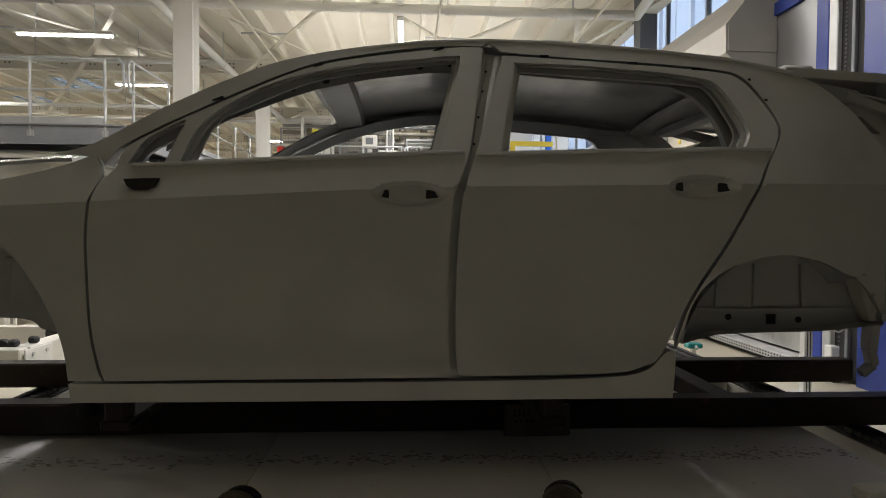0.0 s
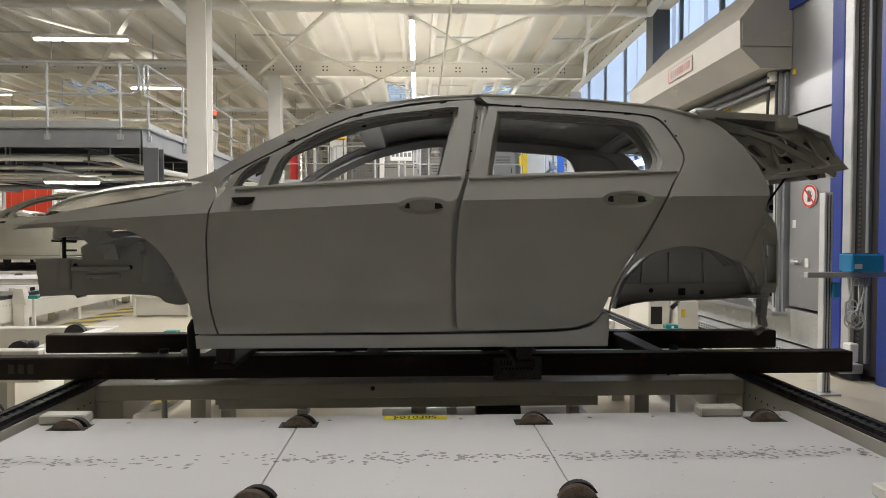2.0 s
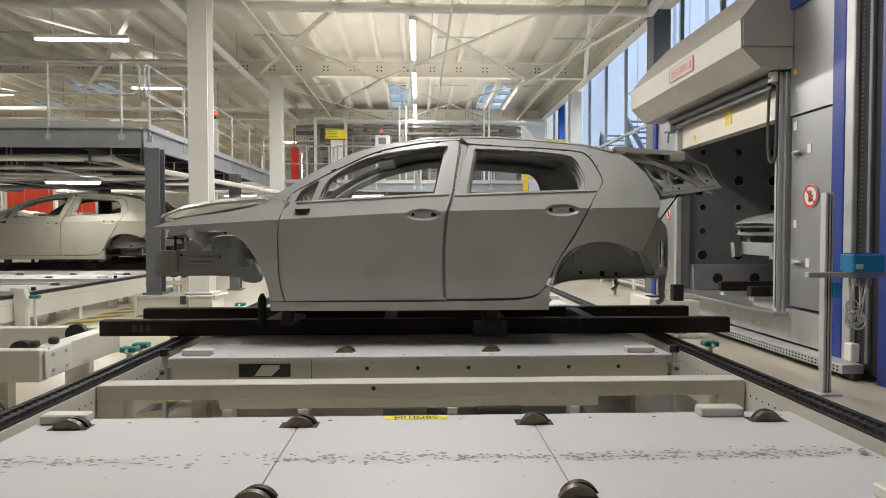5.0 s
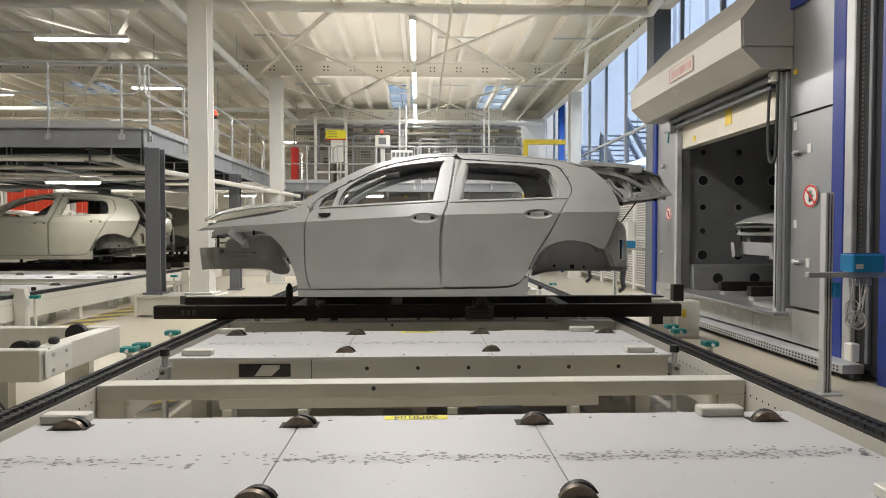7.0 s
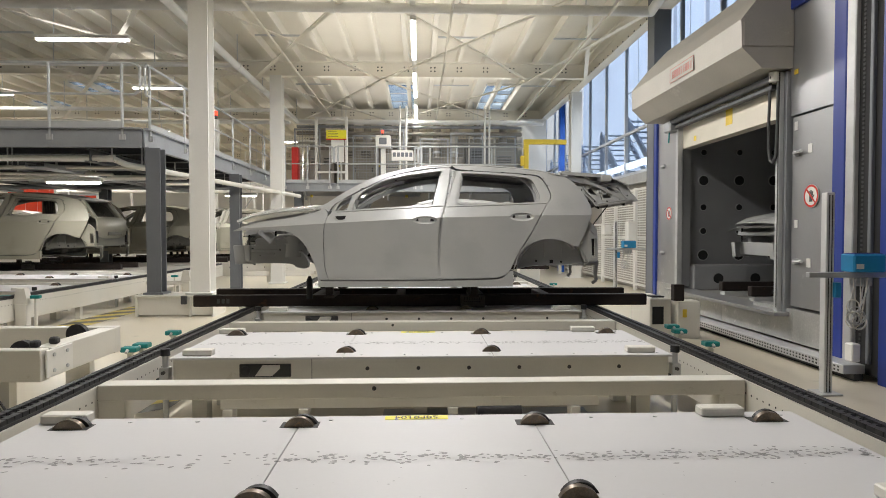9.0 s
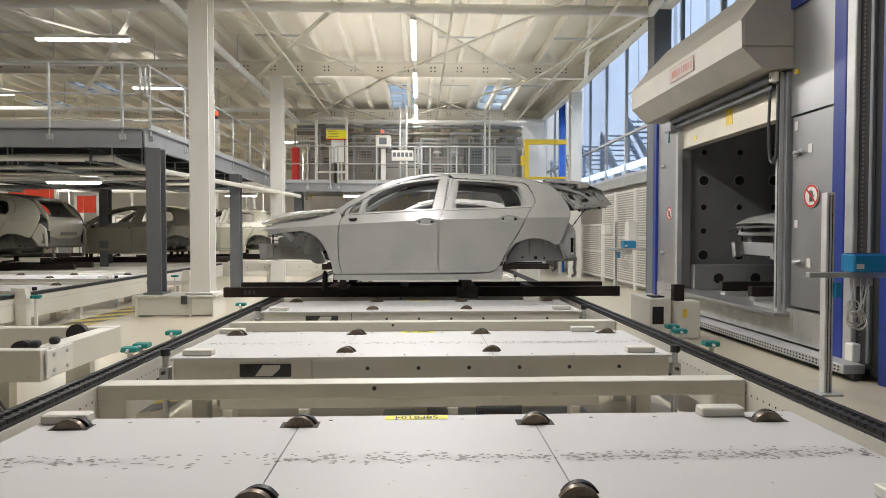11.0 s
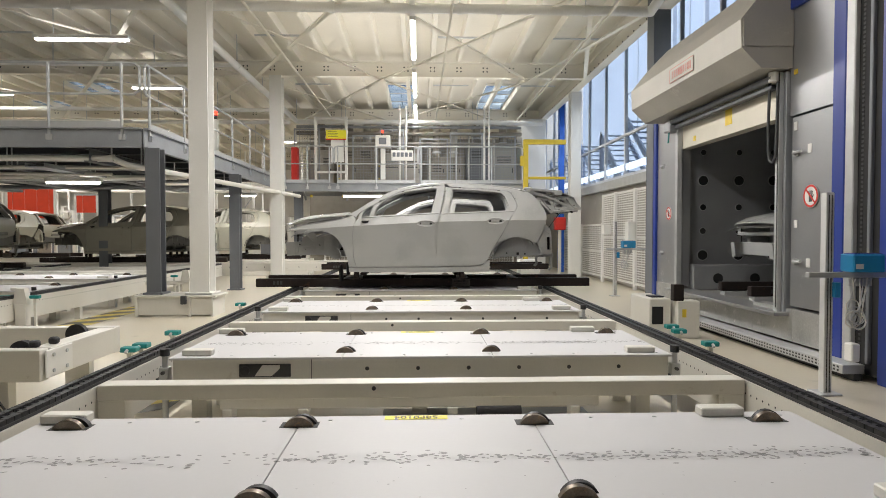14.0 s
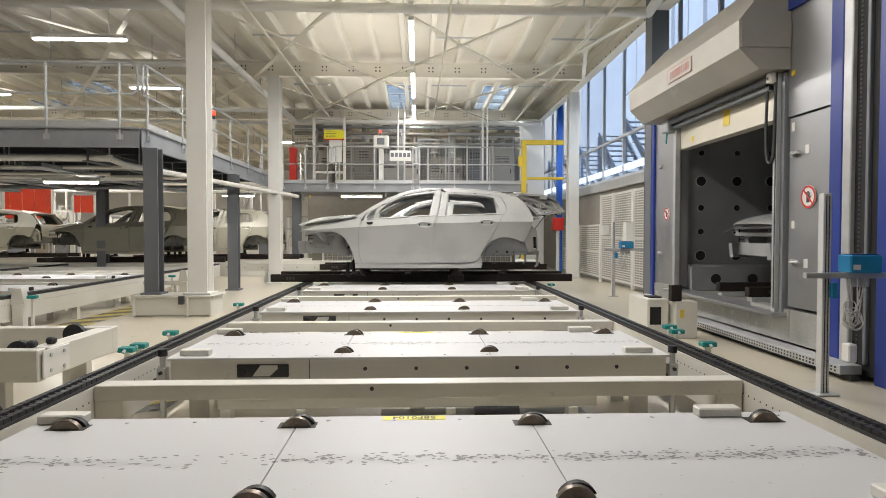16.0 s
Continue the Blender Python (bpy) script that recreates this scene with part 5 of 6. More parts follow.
# fence under the glazing
def fence_panel(y0, y1, z1, slats=True):
    ob = thing("fence_panel", "cream framed safety fence panel with wire infill", "fence", "safety fence panels")
    for y in (y0, y1):
        part("fence_post", B((4.82, 4.88, y - 0.03, y + 0.03, 0.0, z1), bevel=0.005), WHITE, ob)
    for z in (0.15, z1 * 0.52, z1 - 0.04):
        part("fence_rail", B((4.835, 4.865, y0 + 0.03, y1 - 0.03, z - 0.025, z + 0.025)), WHITE, ob)
    bm = bmesh.new()
    for z in np.arange(0.22, z1 - 0.08, 0.055 if slats else 0.09):
        box(bm, 4.846, 4.854, y0 + 0.03, y1 - 0.03, z - (0.012 if slats else 0.004), z + (0.012 if slats else 0.004))
    for y in np.arange(y0 + 0.1, y1 - 0.05, 0.16):
        box(bm, 4.843, 4.847, y - 0.004, y + 0.004, 0.2, z1 - 0.06)
    tagged(part("wire", bm, WHITE, ob), kind="stuff")
    return ob


for y0, y1, z1 in ((10.2, 11.3, 2.3), (11.36, 12.4, 2.3), (12.46, 13.6, 2.3), (13.66, 15.0, 2.3), (15.06, 16.05, 2.3), (16.12, 18.2, 1.55), (18.26, 20.4, 1.55)):
    fence_panel(y0, y1, z1)
for y, z0, z1 in ((13.55, 1.05, 1.55), (15.3, 1.25, 1.5)):
    solid("wall_box", B((4.66, 4.84, y, y + 0.24, z0, z1), bevel=0.01), WHITE, "small white box on the safety fence", "box", "fence boxes")
mesh_panel(-3.4, 0.0, 22.0, 0.0, 1.7, WHITE, "white low guard fence beneath the gallery")
mesh_panel(0.1, 3.4, 22.0, 0.0, 1.7, WHITE, "white low guard fence beneath the gallery")
solid("hose_cabinet", B((4.22, 4.55, 18.9, 19.2, 1.38, 1.78), bevel=0.02), RED, "red hose cabinet beside the fence", "cabinet")
solid("fire_extinguisher_stand", B((4.34, 4.43, 19.0, 19.1, 0.0, 1.38), bevel=0.01), CREAM, "cream painted stand under the hose cabinet", "stand")
solid("valve_unit", B((2.5, 3.0, 15.2, 15.7, 0.0, 0.62), bevel=0.02), WHITE, "white valve unit beside the conveyor", "machine")

# ---------------- booth ----------------
bo = thing("process_booth", "stainless steel process booth with an open doorway", "booth")
part("wall_panel", B((3.9, 4.05, 5.50, 6.34, 2.52, 4.9)), STAINLESS, bo)
part("wall_panel", B((3.9, 4.05, 9.05, 9.92, 0.50, 3.9)), STAINLESS, bo)
part("lintel_panel", B((3.9, 4.05, 6.50, 9.04, 2.54, 3.9)), CREAMSTEEL, bo)
part("door_panel", B((3.905, 4.05, 5.55, 6.31, 0.53, 2.50), bevel=0.004), STAINLESS, bo)
part("jamb", B((3.86, 4.05, 6.35, 6.49, 0.42, 3.0), bevel=0.006), GALVDARK, bo)
part("jamb_slot", B((3.806, 3.811, 6.40, 6.415, 0.5, 3.0)), INK, bo)
part("guide_post", B((3.81, 3.86, 6.39, 6.46, 0.42, 3.0), bevel=0.006), GALV, bo)
part("guide_post", B((3.82, 3.9, 8.98, 9.06, 0.42, 3.0), bevel=0.006), GALV, bo)
for k in range(6):
    y0 = 5.5 + 0.75 * k
    part("plinth_panel", B((3.89, 4.05, y0, y0 + 0.745, 0.16, 0.42 if 6.3 < y0 < 9 else 0.50)), STAINLESS_WORN, bo)
kick = part("kick_strip", B((3.70, 3.9, 5.2, 9.95, 0.06, 0.14), bevel=0.004), GALV, bo, "perforated galvanised strip")
bm = bmesh.new()
for k in range(92):
    for z in (0.085, 0.115):
        box(bm, 3.697, 3.70, 5.25 + k * 0.05, 5.272 + k * 0.05, z - 0.008, z + 0.008)
tagged(part("perforation", bm, INK, kick), kind="stuff")
part("kick_foot", B((3.80, 3.88, 5.2, 9.95, 0.0, 0.06)), INK, bo)
part("door_ledge", B((3.73, 4.1, 6.3, 9.2, 0.42, 0.46), bevel=0.004), STAINLESS, bo)
part("floor_plate", B((4.05, 9.0, 6.3, 9.3, 0.30, 0.44)), STAINLESS_WORN, bo)
part("chamber_wall", B((4.05, 9.0, 9.30, 9.38, 0.44, 3.2)), DARKSTEEL, bo)
part("chamber_wall", B((4.05, 9.0, 6.30, 6.36, 0.44, 3.2)), DARKSTEEL, bo)
part("chamber_back", B((9.0, 9.1, 6.3, 9.38, 0.44, 3.2)), DARKSTEEL, bo)
part("chamber_roof", B((4.05, 9.1, 6.3, 9.38, 3.2, 3.26)), DARKSTEEL, bo)
bench = part("chamber_bench", B((4.06, 9.0, 8.95, 9.30, 0.44, 0.82), bevel=0.02), DARKSTEEL, bo, "grey duct bench along the chamber")
for x in (4.36, 4.92, 5.46, 6.0, 6.5):
    bm = bmesh.new()
    rod(bm, (x + 0.08, 8.945, 0.62), (x + 0.08, 8.96, 0.62), 0.075, 18)
    part("nozzle_hole", bm, BLACK, bench)
    for z, r in ((2.53, 0.042), (2.10, 0.072), (1.69, 0.046), (1.325, 0.046), (0.955, 0.074)):
        ring = part("nozzle_ring", rods(r * 1.2, ((x, 9.288, z), (x, 9.30, z)), seg=20), GALV, bo, "pale steel nozzle rim")
        part("nozzle_hole", rods(r, ((x, 9.282, z), (x, 9.289, z)), seg=20), BLACK, ring)
part("booth_roof", B((4.05, 9.1, 6.35, 9.92, 3.82, 3.9)), STAINLESS, bo)
part("booth_side", B((4.05, 9.1, 6.30, 6.345, 3.2, 4.9)), STAINLESS, bo)
part("end_wall", B((4.05, 9.1, 9.84, 9.92, 0.0, 3.82)), STAINLESS, bo)
bp = part("blue_post", B((3.885, 4.0, 5.49, 5.66, 0.0, 4.9), bevel=0.008), BLUE, bo)
part("blue_post", B((3.86, 4.0, 9.92, 10.02, 0.0, 3.9), bevel=0.008), BLUE, bo)
part("blue_band", B((3.86, 3.9, 5.7, 6.4, 3.62, 3.75)), BLUE, bo)
lift = thing("lift_mast", "grey and blue lift mast beside the booth", "lift mast")
part("mast_profile", B((3.885, 4.1, 5.37, 5.485, 0.05, 4.9), bevel=0.01), GALV, lift)
part("mast_slot", B((3.93, 4.1, 5.07, 5.37, 0.05, 4.9)), BLACK, lift)
bm = bmesh.new()
for k in range(120):
    box(bm, 3.925, 3.931, 5.30, 5.325, 0.1 + k * 0.04, 0.12 + k * 0.04)
tagged(part("rack_hole", bm, INK, lift), kind="stuff")
part("chain_cover", B((3.90, 4.0, 5.17, 5.21, 0.15, 4.9), bevel=0.006), GREY, lift)
part("blue_panel", B((3.90, 4.1, 4.2, 5.06, 0.0, 4.9), bevel=0.006), BLUE, lift)
part("terminal_box", B((3.72, 3.80, 5.12, 5.22, 0.18, 0.34), bevel=0.01), WHITE, lift)
bm = bmesh.new()
prism(bm, [(3.895, 3.015), (3.56, 3.015), (3.345, 3.225), (3.335, 3.515), (3.56, 3.80), (3.895, 4.15)], "y", 6.30, 9.60)
sh = solid("shutter_housing", bm, HOUSING, "stainless roller shutter housing over the doorway", "shutter housing")
part("housing_cap", B((3.36, 3.89, 6.285, 6.299, 3.24, 3.52)), HOUSING, sh)
pl = part("name_plate", B((3.331, 3.343, 7.40, 8.10, 3.28, 3.46)), HOUSING, sh, "pale plate with red frame and bars")
bm = bmesh.new()
for z in (3.28, 3.455):
    box(bm, 3.3285, 3.3315, 7.40, 8.10, z, z + 0.006)
for y in (7.40, 8.094):
    box(bm, 3.3285, 3.3315, y, y + 0.006, 3.28, 3.46)
for k in range(9):
    y = 7.46 + k * 0.066
    box(bm, 3.3285, 3.3315, y, y + 0.012, 3.325, 3.42)
    box(bm, 3.3285, 3.3315, y + 0.028, y + 0.038, 3.325, 3.42)
part("print_bar", bm, REDINK, pl)
part("shutter_roll", rods(0.04, ((3.75, 6.4, 2.94), (3.75, 9.1, 2.94)), seg=14), DARKGREY, bo, "", 40)
part("shutter_bar", B((3.78, 3.86, 6.5, 9.0, 2.84, 2.89), bevel=0.006), DARKGREY, bo)
mo = part("shutter_drive", B((3.70, 3.86, 9.0, 9.22, 2.80, 2.97), bevel=0.02), GALVDARK, bo)
part("drive_cable", rods(0.012, ((3.74, 9.1, 2.80), (3.77, 9.2, 2.66))), TEAL, mo)
part("motor", rods(0.05, ((3.76, 6.42, 2.9), (3.76, 6.42, 3.0)), seg=12), CREAM, bo)
for y, z, w, h in ((7.55, 2.66, 0.16, 0.22), (8.55, 2.60, 0.07, 0.07), (6.22, 2.94, 0.06, 0.05)):
    st = part("sticker", B((3.894, 3.90, y, y + w, z, z + h)), YELLOW, bo, "yellow warning sticker")
for y, z in ((6.22, 2.12), (6.20, 1.0), (9.70, 2.35), (9.70, 0.98)):
    h = part("handle", rods(0.016, ((3.86, y, z), (3.86, y - 0.13, z + 0.01)), seg=8), GALV, bo, "", 40)
    part("handle_base", B((3.86, 3.905, y - 0.03, y + 0.02, z - 0.03, z + 0.03), bevel=0.006), GALV, h)
for y, z, w, h in ((5.98, 2.1, 0.06, 0.09), (6.22, 2.36, 0.05, 0.09), (6.20, 1.35, 0.05, 0.08), (5.98, 0.95, 0.06, 0.09), (5.62, 2.15, 0.04, 0.09)):
    part("paper_label", B((3.898, 3.905, y, y + w, z, z + h)), WHITE, bo)
# hose by the jamb
bm = bmesh.new()
pts = [(3.80, 6.55, 3.0), (3.79, 6.56, 2.5), (3.79, 6.55, 2.2), (3.79, 6.52, 2.08), (3.79, 6.47, 2.05), (3.79, 6.42, 2.10), (3.79, 6.40, 2.3), (3.80, 6.40, 3.0)]
for p, q in zip(pts, pts[1:]):
    rod(bm, p, q, 0.016, 8)
part("hose", bm, INK, bo, "", 40)


def ban_sign(y, z, r):
    ob = thing("prohibition_sign", "round no touching sign, red ring on white", "sign", "prohibition signs")
    part("disc", rods(r, ((3.890, y, z), (3.899, y, z)), seg=32), WHITE, ob, "", 40)
    bm = bmesh.new()
    for k in range(32):
        a0, a1 = k * math.tau / 32, (k + 1) * math.tau / 32
        lo = [(y + rr * math.cos(a), z + rr * math.sin(a)) for rr, a in ((r * 0.80, a0), (r * 0.985, a0), (r * 0.985, a1), (r * 0.80, a1))]
        bm.faces.new([bm.verts.new((3.8885, *p)) for p in lo])
    bmesh.ops.remove_doubles(bm, verts=bm.verts, dist=0.0005)
    part("ring", bm, RED, ob)
    bm = bmesh.new()
    bar(bm, (3.887, y + r * 0.58, z + r * 0.58), (3.887, y - r * 0.58, z - r * 0.58), 0.002, r * 0.16)
    part("slash", bm, RED, ob)
    bm = bmesh.new()
    box(bm, 3.8882, 3.8892, y - r * 0.22, y + r * 0.22, z - r * 0.5, z + r * 0.05, bevel=0.0)
    for k in range(4):
        yy = y + r * (-0.18 + 0.12 * k)
        bar(bm, (3.8887, yy, z), (3.8887, yy + r * (-0.06 + 0.04 * k), z + r * (0.42 + 0.06 * (k in (1, 2)))), 0.001, r * 0.085)
    bar(bm, (3.8887, y - r * 0.2, z - r * 0.2), (3.8887, y - r * 0.42, z + r * 0.1), 0.001, r * 0.09)
    part("palm_symbol", bm, INK, ob)
    return ob


ban_sign(5.97, 1.665, 0.115)
ban_sign(9.45, 1.60, 0.10)


# ---------------- conveyor ----------------
def rail(x, inner, y0, y1, label="cream conveyor rail with black chain on top"):
    ob = thing("chain_conveyor_rail", label, "conveyor", "conveyor rails")
    s = inner
    part("side_plate", B((*span(x + s * 0.045, x + s * 0.063), y0, y1, 0.19, 0.47)), CREAM, ob)
    part("top_flange", B((x - 0.06, x + 0.0446, y0, y1, 0.455, 0.47) if s > 0 else (x - 0.0446, x + 0.06, y0, y1, 0.455, 0.47)), CREAM, ob)
    part("outer_plate", B((*span(x - s * 0.045, x - s * 0.060), y0, y1, 0.25, 0.452)), CREAM, ob)
    part("track_bed", B((x - 0.055, x + 0.055, y0, y1, 0.472, 0.486)), INK, ob)
    # chain links, ribbed
    vs, fs = [], []
    n = int((y1 - y0) / 0.05)
    for k in range(n):
        y = y0 + k * 0.05
        for a, b, z1 in ((-0.05, -0.018, 0.508), (0.018, 0.05, 0.508), (-0.03, 0.03, 0.500)):
            o = len(vs)
            yy = y if z1 > 0.505 else y + 0.012
            L = 0.0455 if z1 > 0.505 else 0.018
            for zz in (0.486, z1):
                vs += [(x + a, yy, zz), (x + b, yy, zz), (x + b, yy + L, zz), (x + a, yy + L, zz)]
            fs += [tuple(o + i for i in f) for f in ((4, 5, 6, 7), (0, 1, 5, 4), (1, 2, 6, 5), (2, 3, 7, 6), (3, 0, 4, 7))]
    me = bpy.data.meshes.new("chain")
    me.from_pydata(vs, [], fs)
    me.materials.append(CHAIN)
    ch = tagged(new("chain", me), "black conveyor chain links", kind="stuff")
    ch.parent = ob
    # punched holes along the plate
    vs, fs = [], []
    xf = x + s * 0.0642
    for k in range(int((y1 - y0) / 0.058)):
        y = y0 + 0.03 + k * 0.058
        o = len(vs)
        vs += [(xf, y + 0.0065 * math.cos(a * math.tau / 8), 0.40 + 0.0065 * math.sin(a * math.tau / 8)) for a in range(8)]
        fs.append(tuple(o + i for i in range(8)))
    me = bpy.data.meshes.new("perforation")
    me.from_pydata(vs, [], fs)
    me.materials.append(INK)
    h = tagged(new("perforation", me), kind="stuff")
    h.parent = ob
    y = y0 + 0.6
    while y < y1:
        part("rail_leg", B((*span(x - s * 0.04, x + s * 0.04), y, y + 0.08, 0.0, 0.455)), CREAM, ob)
        y += 1.9
    return ob


rail(-1.80, 1, 1.0, 17)
rail(1.89, -1, 1.0, 17)
rail(-5.15, 1, 5.0, 16, "cream side lane rail with black chain on top")
rail(-8.95, 1, 5.0, 16, "cream side lane rail with black chain on top")


def roller(parent, x, y, z=0.5, r=0.068):
    """A pair of wheel discs that peep out of a slot in the deck."""
    w = part("roller", rods(r, ((x, y - 0.028, z - 0.028), (x, y - 0.004, z - 0.028)), seg=30), ROLLER, parent, "worn brown roller disc", 40)
    part("rear_disc", rods(r * 0.96, ((x + 0.012, y + 0.006, z - 0.026), (x + 0.012, y + 0.030, z - 0.026)), seg=30), CHAIN, w, "", 40)
    part("slot", B((x - r - 0.008, x + r + 0.012, y - 0.036, y + 0.038, z - 0.004, z + 0.0015)), INK, parent)


random.seed(4)


def lift_table(x0, x1, depth, cx, label, marks=True):
    ob = thing("lift_table", label, "roller table", "roller tables")
    cuts = [x0, cx - 0.5, cx + 0.48, x1]
    for a, b in zip(cuts, cuts[1:]):
        part("deck_panel", B((a + 0.0015, b - 0.0015, 0.0, depth, 0.485, 0.5), bevel=0.002), DECK, ob)
    part("apron", B((x0 + 0.02, x1 - 0.02, 0.02, 0.04, 0.355, 0.485)), CREAM, ob)
    part("apron", B((x0 + 0.02, x1 - 0.02, depth - 0.04, depth - 0.02, 0.355, 0.485)), CREAM, ob)
    for k in range(8):
        x = cx - 1.0 + k * 0.33
        if k != 1:
            part("apron_hole", rods(0.013, ((x, 0.017, 0.42), (x, 0.0205, 0.42)), seg=12), INK, ob)
    part("apron_joint", B((cx - 0.70, cx - 0.696, 0.0185, 0.0205, 0.355, 0.485)), INK, ob)
    w = part("apron_opening", B((cx - 1.16, cx - 0.83, 0.014, 0.0205, 0.37, 0.455), bevel=0.004), INK, ob, "cut-out with its shade painted dark, and a bracket")
    bm = bmesh.new()
    prism(bm, [(cx - 1.06, 0.378), (cx - 0.95, 0.378), (cx - 0.90, 0.425), (cx - 0.90, 0.448), (cx - 1.01, 0.448)], "y", 0.008, 0.0135)
    part("bracket", bm, CREAM, w)
    part("roller_end", rods(0.03, ((cx - 1.12, 0.006, 0.412), (cx - 1.12, 0.014, 0.412)), seg=16), CHAIN, w, "", 40)
    for x in (x0 + 0.12, cx, x1 - 0.12):
        part("table_leg", B((x - 0.05, x + 0.05, 0.2, 0.3, 0.0, 0.485)), CREAM, ob)
        part("table_leg", B((x - 0.05, x + 0.05, depth - 0.3, depth - 0.2, 0.0, 0.485)), CREAM, ob)
    for x in (x0 + 0.17, cx - 0.5, cx + 0.48, x1 - 0.18):
        roller(ob, x, depth - 0.12)
    for x in (cx - 0.5, cx + 0.48):
        roller(ob, x, 0.165, 0.497)
    for x, y in ((x0 + 0.06, 0.06), (x1 - 0.28, 0.06), (x0 + 0.02, depth - 0.08), (x1 - 0.44, depth - 0.08)):
        blk = part("stop_block", B((x, x + 0.19, y, y + 0.07, 0.50, 0.54), bevel=0.006), PLASTIC, ob, "chipped white plastic block")
    bm = bmesh.new()
    for x in np.arange(x0 + 0.1, x1, 0.28):
        for y in (0.06, depth - 0.06):
            rod(bm, (x, y, 0.5), (x, y, 0.503), 0.009, 8)
    tagged(part("screw", bm, GALV, ob), kind="stuff")
    if marks:
        vs, fs = [], []
        for k in range(540):
            x = random.uniform(x0 + 0.02, x1 - 0.02)
            if math.sin(x * 2.1) + random.random() < -0.35:
                continue
            y = depth * 0.49 + random.gauss(0, 0.03)
            a, b, t = random.uniform(0.006, 0.015), random.uniform(0.004, 0.0075), random.uniform(-0.7, 0.7)
            o = len(vs)
            for i in range(7):
                u, v = a * math.cos(i * math.tau / 7) * random.uniform(0.75, 1.1), b * math.sin(i * math.tau / 7)
                vs.append((x + u * math.cos(t) - v * math.sin(t), y + u * math.sin(t) + v * math.cos(t), 0.5012))
            fs.append(tuple(range(o, o + 7)))
        for k in range(45):
            x, y = random.uniform(x0 + 0.05, x1 - 0.05), random.uniform(0.05, depth * 0.4)
            a = random.uniform(0.001, 0.0035)
            o = len(vs)
            vs += [(x + a * math.cos(i * math.tau / 6) * 1.6, y + a * math.sin(i * math.tau / 6), 0.5012) for i in range(6)]
            fs.append(tuple(range(o, o + 6)))
        me = bpy.data.meshes.new("scuffing")
        me.from_pydata(vs, [], fs)
        me.materials.append(SMUDGE)
        wm = tagged(new("scuffing", me), "grey scuff marks across the deck", kind="stuff")
        wm.parent = ob
    for x in (x0 - 0.045, x1 + 0.04):
        bm = bmesh.new()
        rod(bm, (x, 0.06, 0.0), (x, 0.06, 0.505), 0.019, 14)
        box(bm, x - 0.03, x + 0.03, 0.03, 0.09, 0.30, 0.43, bevel=0.004)
        p = part("buffer_post", bm, GALV, ob, "", 40)
        part("buffer_knob", rods(0.030, ((x, 0.06, 0.505), (x, 0.06, 0.55)), seg=14), CHAIN, p, "black rubber knob", 40)
        part("clamp_bolt", rods(0.012, ((x, 0.012, 0.33), (x, 0.03, 0.33)), ((x, 0.012, 0.40), (x, 0.03, 0.40)), seg=8), INK, p)
        part("clamp_arm", B((x - 0.055, x - 0.03, 0.04, 0.10, 0.27, 0.36), bevel=0.004), CHAIN, p)
    return ob


table = lift_table(-1.60, 1.66, 1.0, 0.0, "white topped roller table between the conveyor rails")
table.location = (0, 1.67, 0)
tables = [table] + [copy_thing(table, pose(0, 1.67 + 2.28 * i, 0)) for i in range(1, 6)]
side_table = lift_table(-8.77, -5.35, 1.05, -7.0, "white topped roller table in the side lane", False)
side_table.location = (0, 6.3, 0)
for i in range(1, 3):
    copy_thing(side_table, pose(0, 6.3 + 2.28 * i, 0))


def number_plate(i, text):
    ob = thing("deck_label", "yellow deck label with dark code, read from behind", "label", "deck labels")
    ob.location = (-0.02, 1.67 + 2.28 * i + 0.962, 0.5012)
    part("label_strip", B((-0.13, 0.14, -0.027, 0.027, 0.0, 0.001)), SIGNYELLOW, ob)
    cu = bpy.data.curves.new("code", "FONT")
    cu.body, cu.size, cu.align_x, cu.align_y = text, 0.055, "CENTER", "CENTER"
    tmp = bpy.data.objects.new("code", cu)
    me = bpy.data.meshes.new_from_object(tmp)
    bpy.data.objects.remove(tmp)
    me.materials.append(INK)
    t = new("code", me)
    t.parent = ob
    t.matrix_basis = pose(0.005, 0, 0.0022, 0, 0, 180)


number_plate(0, "58F0104")
number_plate(1, "58F0105")
number_plate(2, "58F0106")

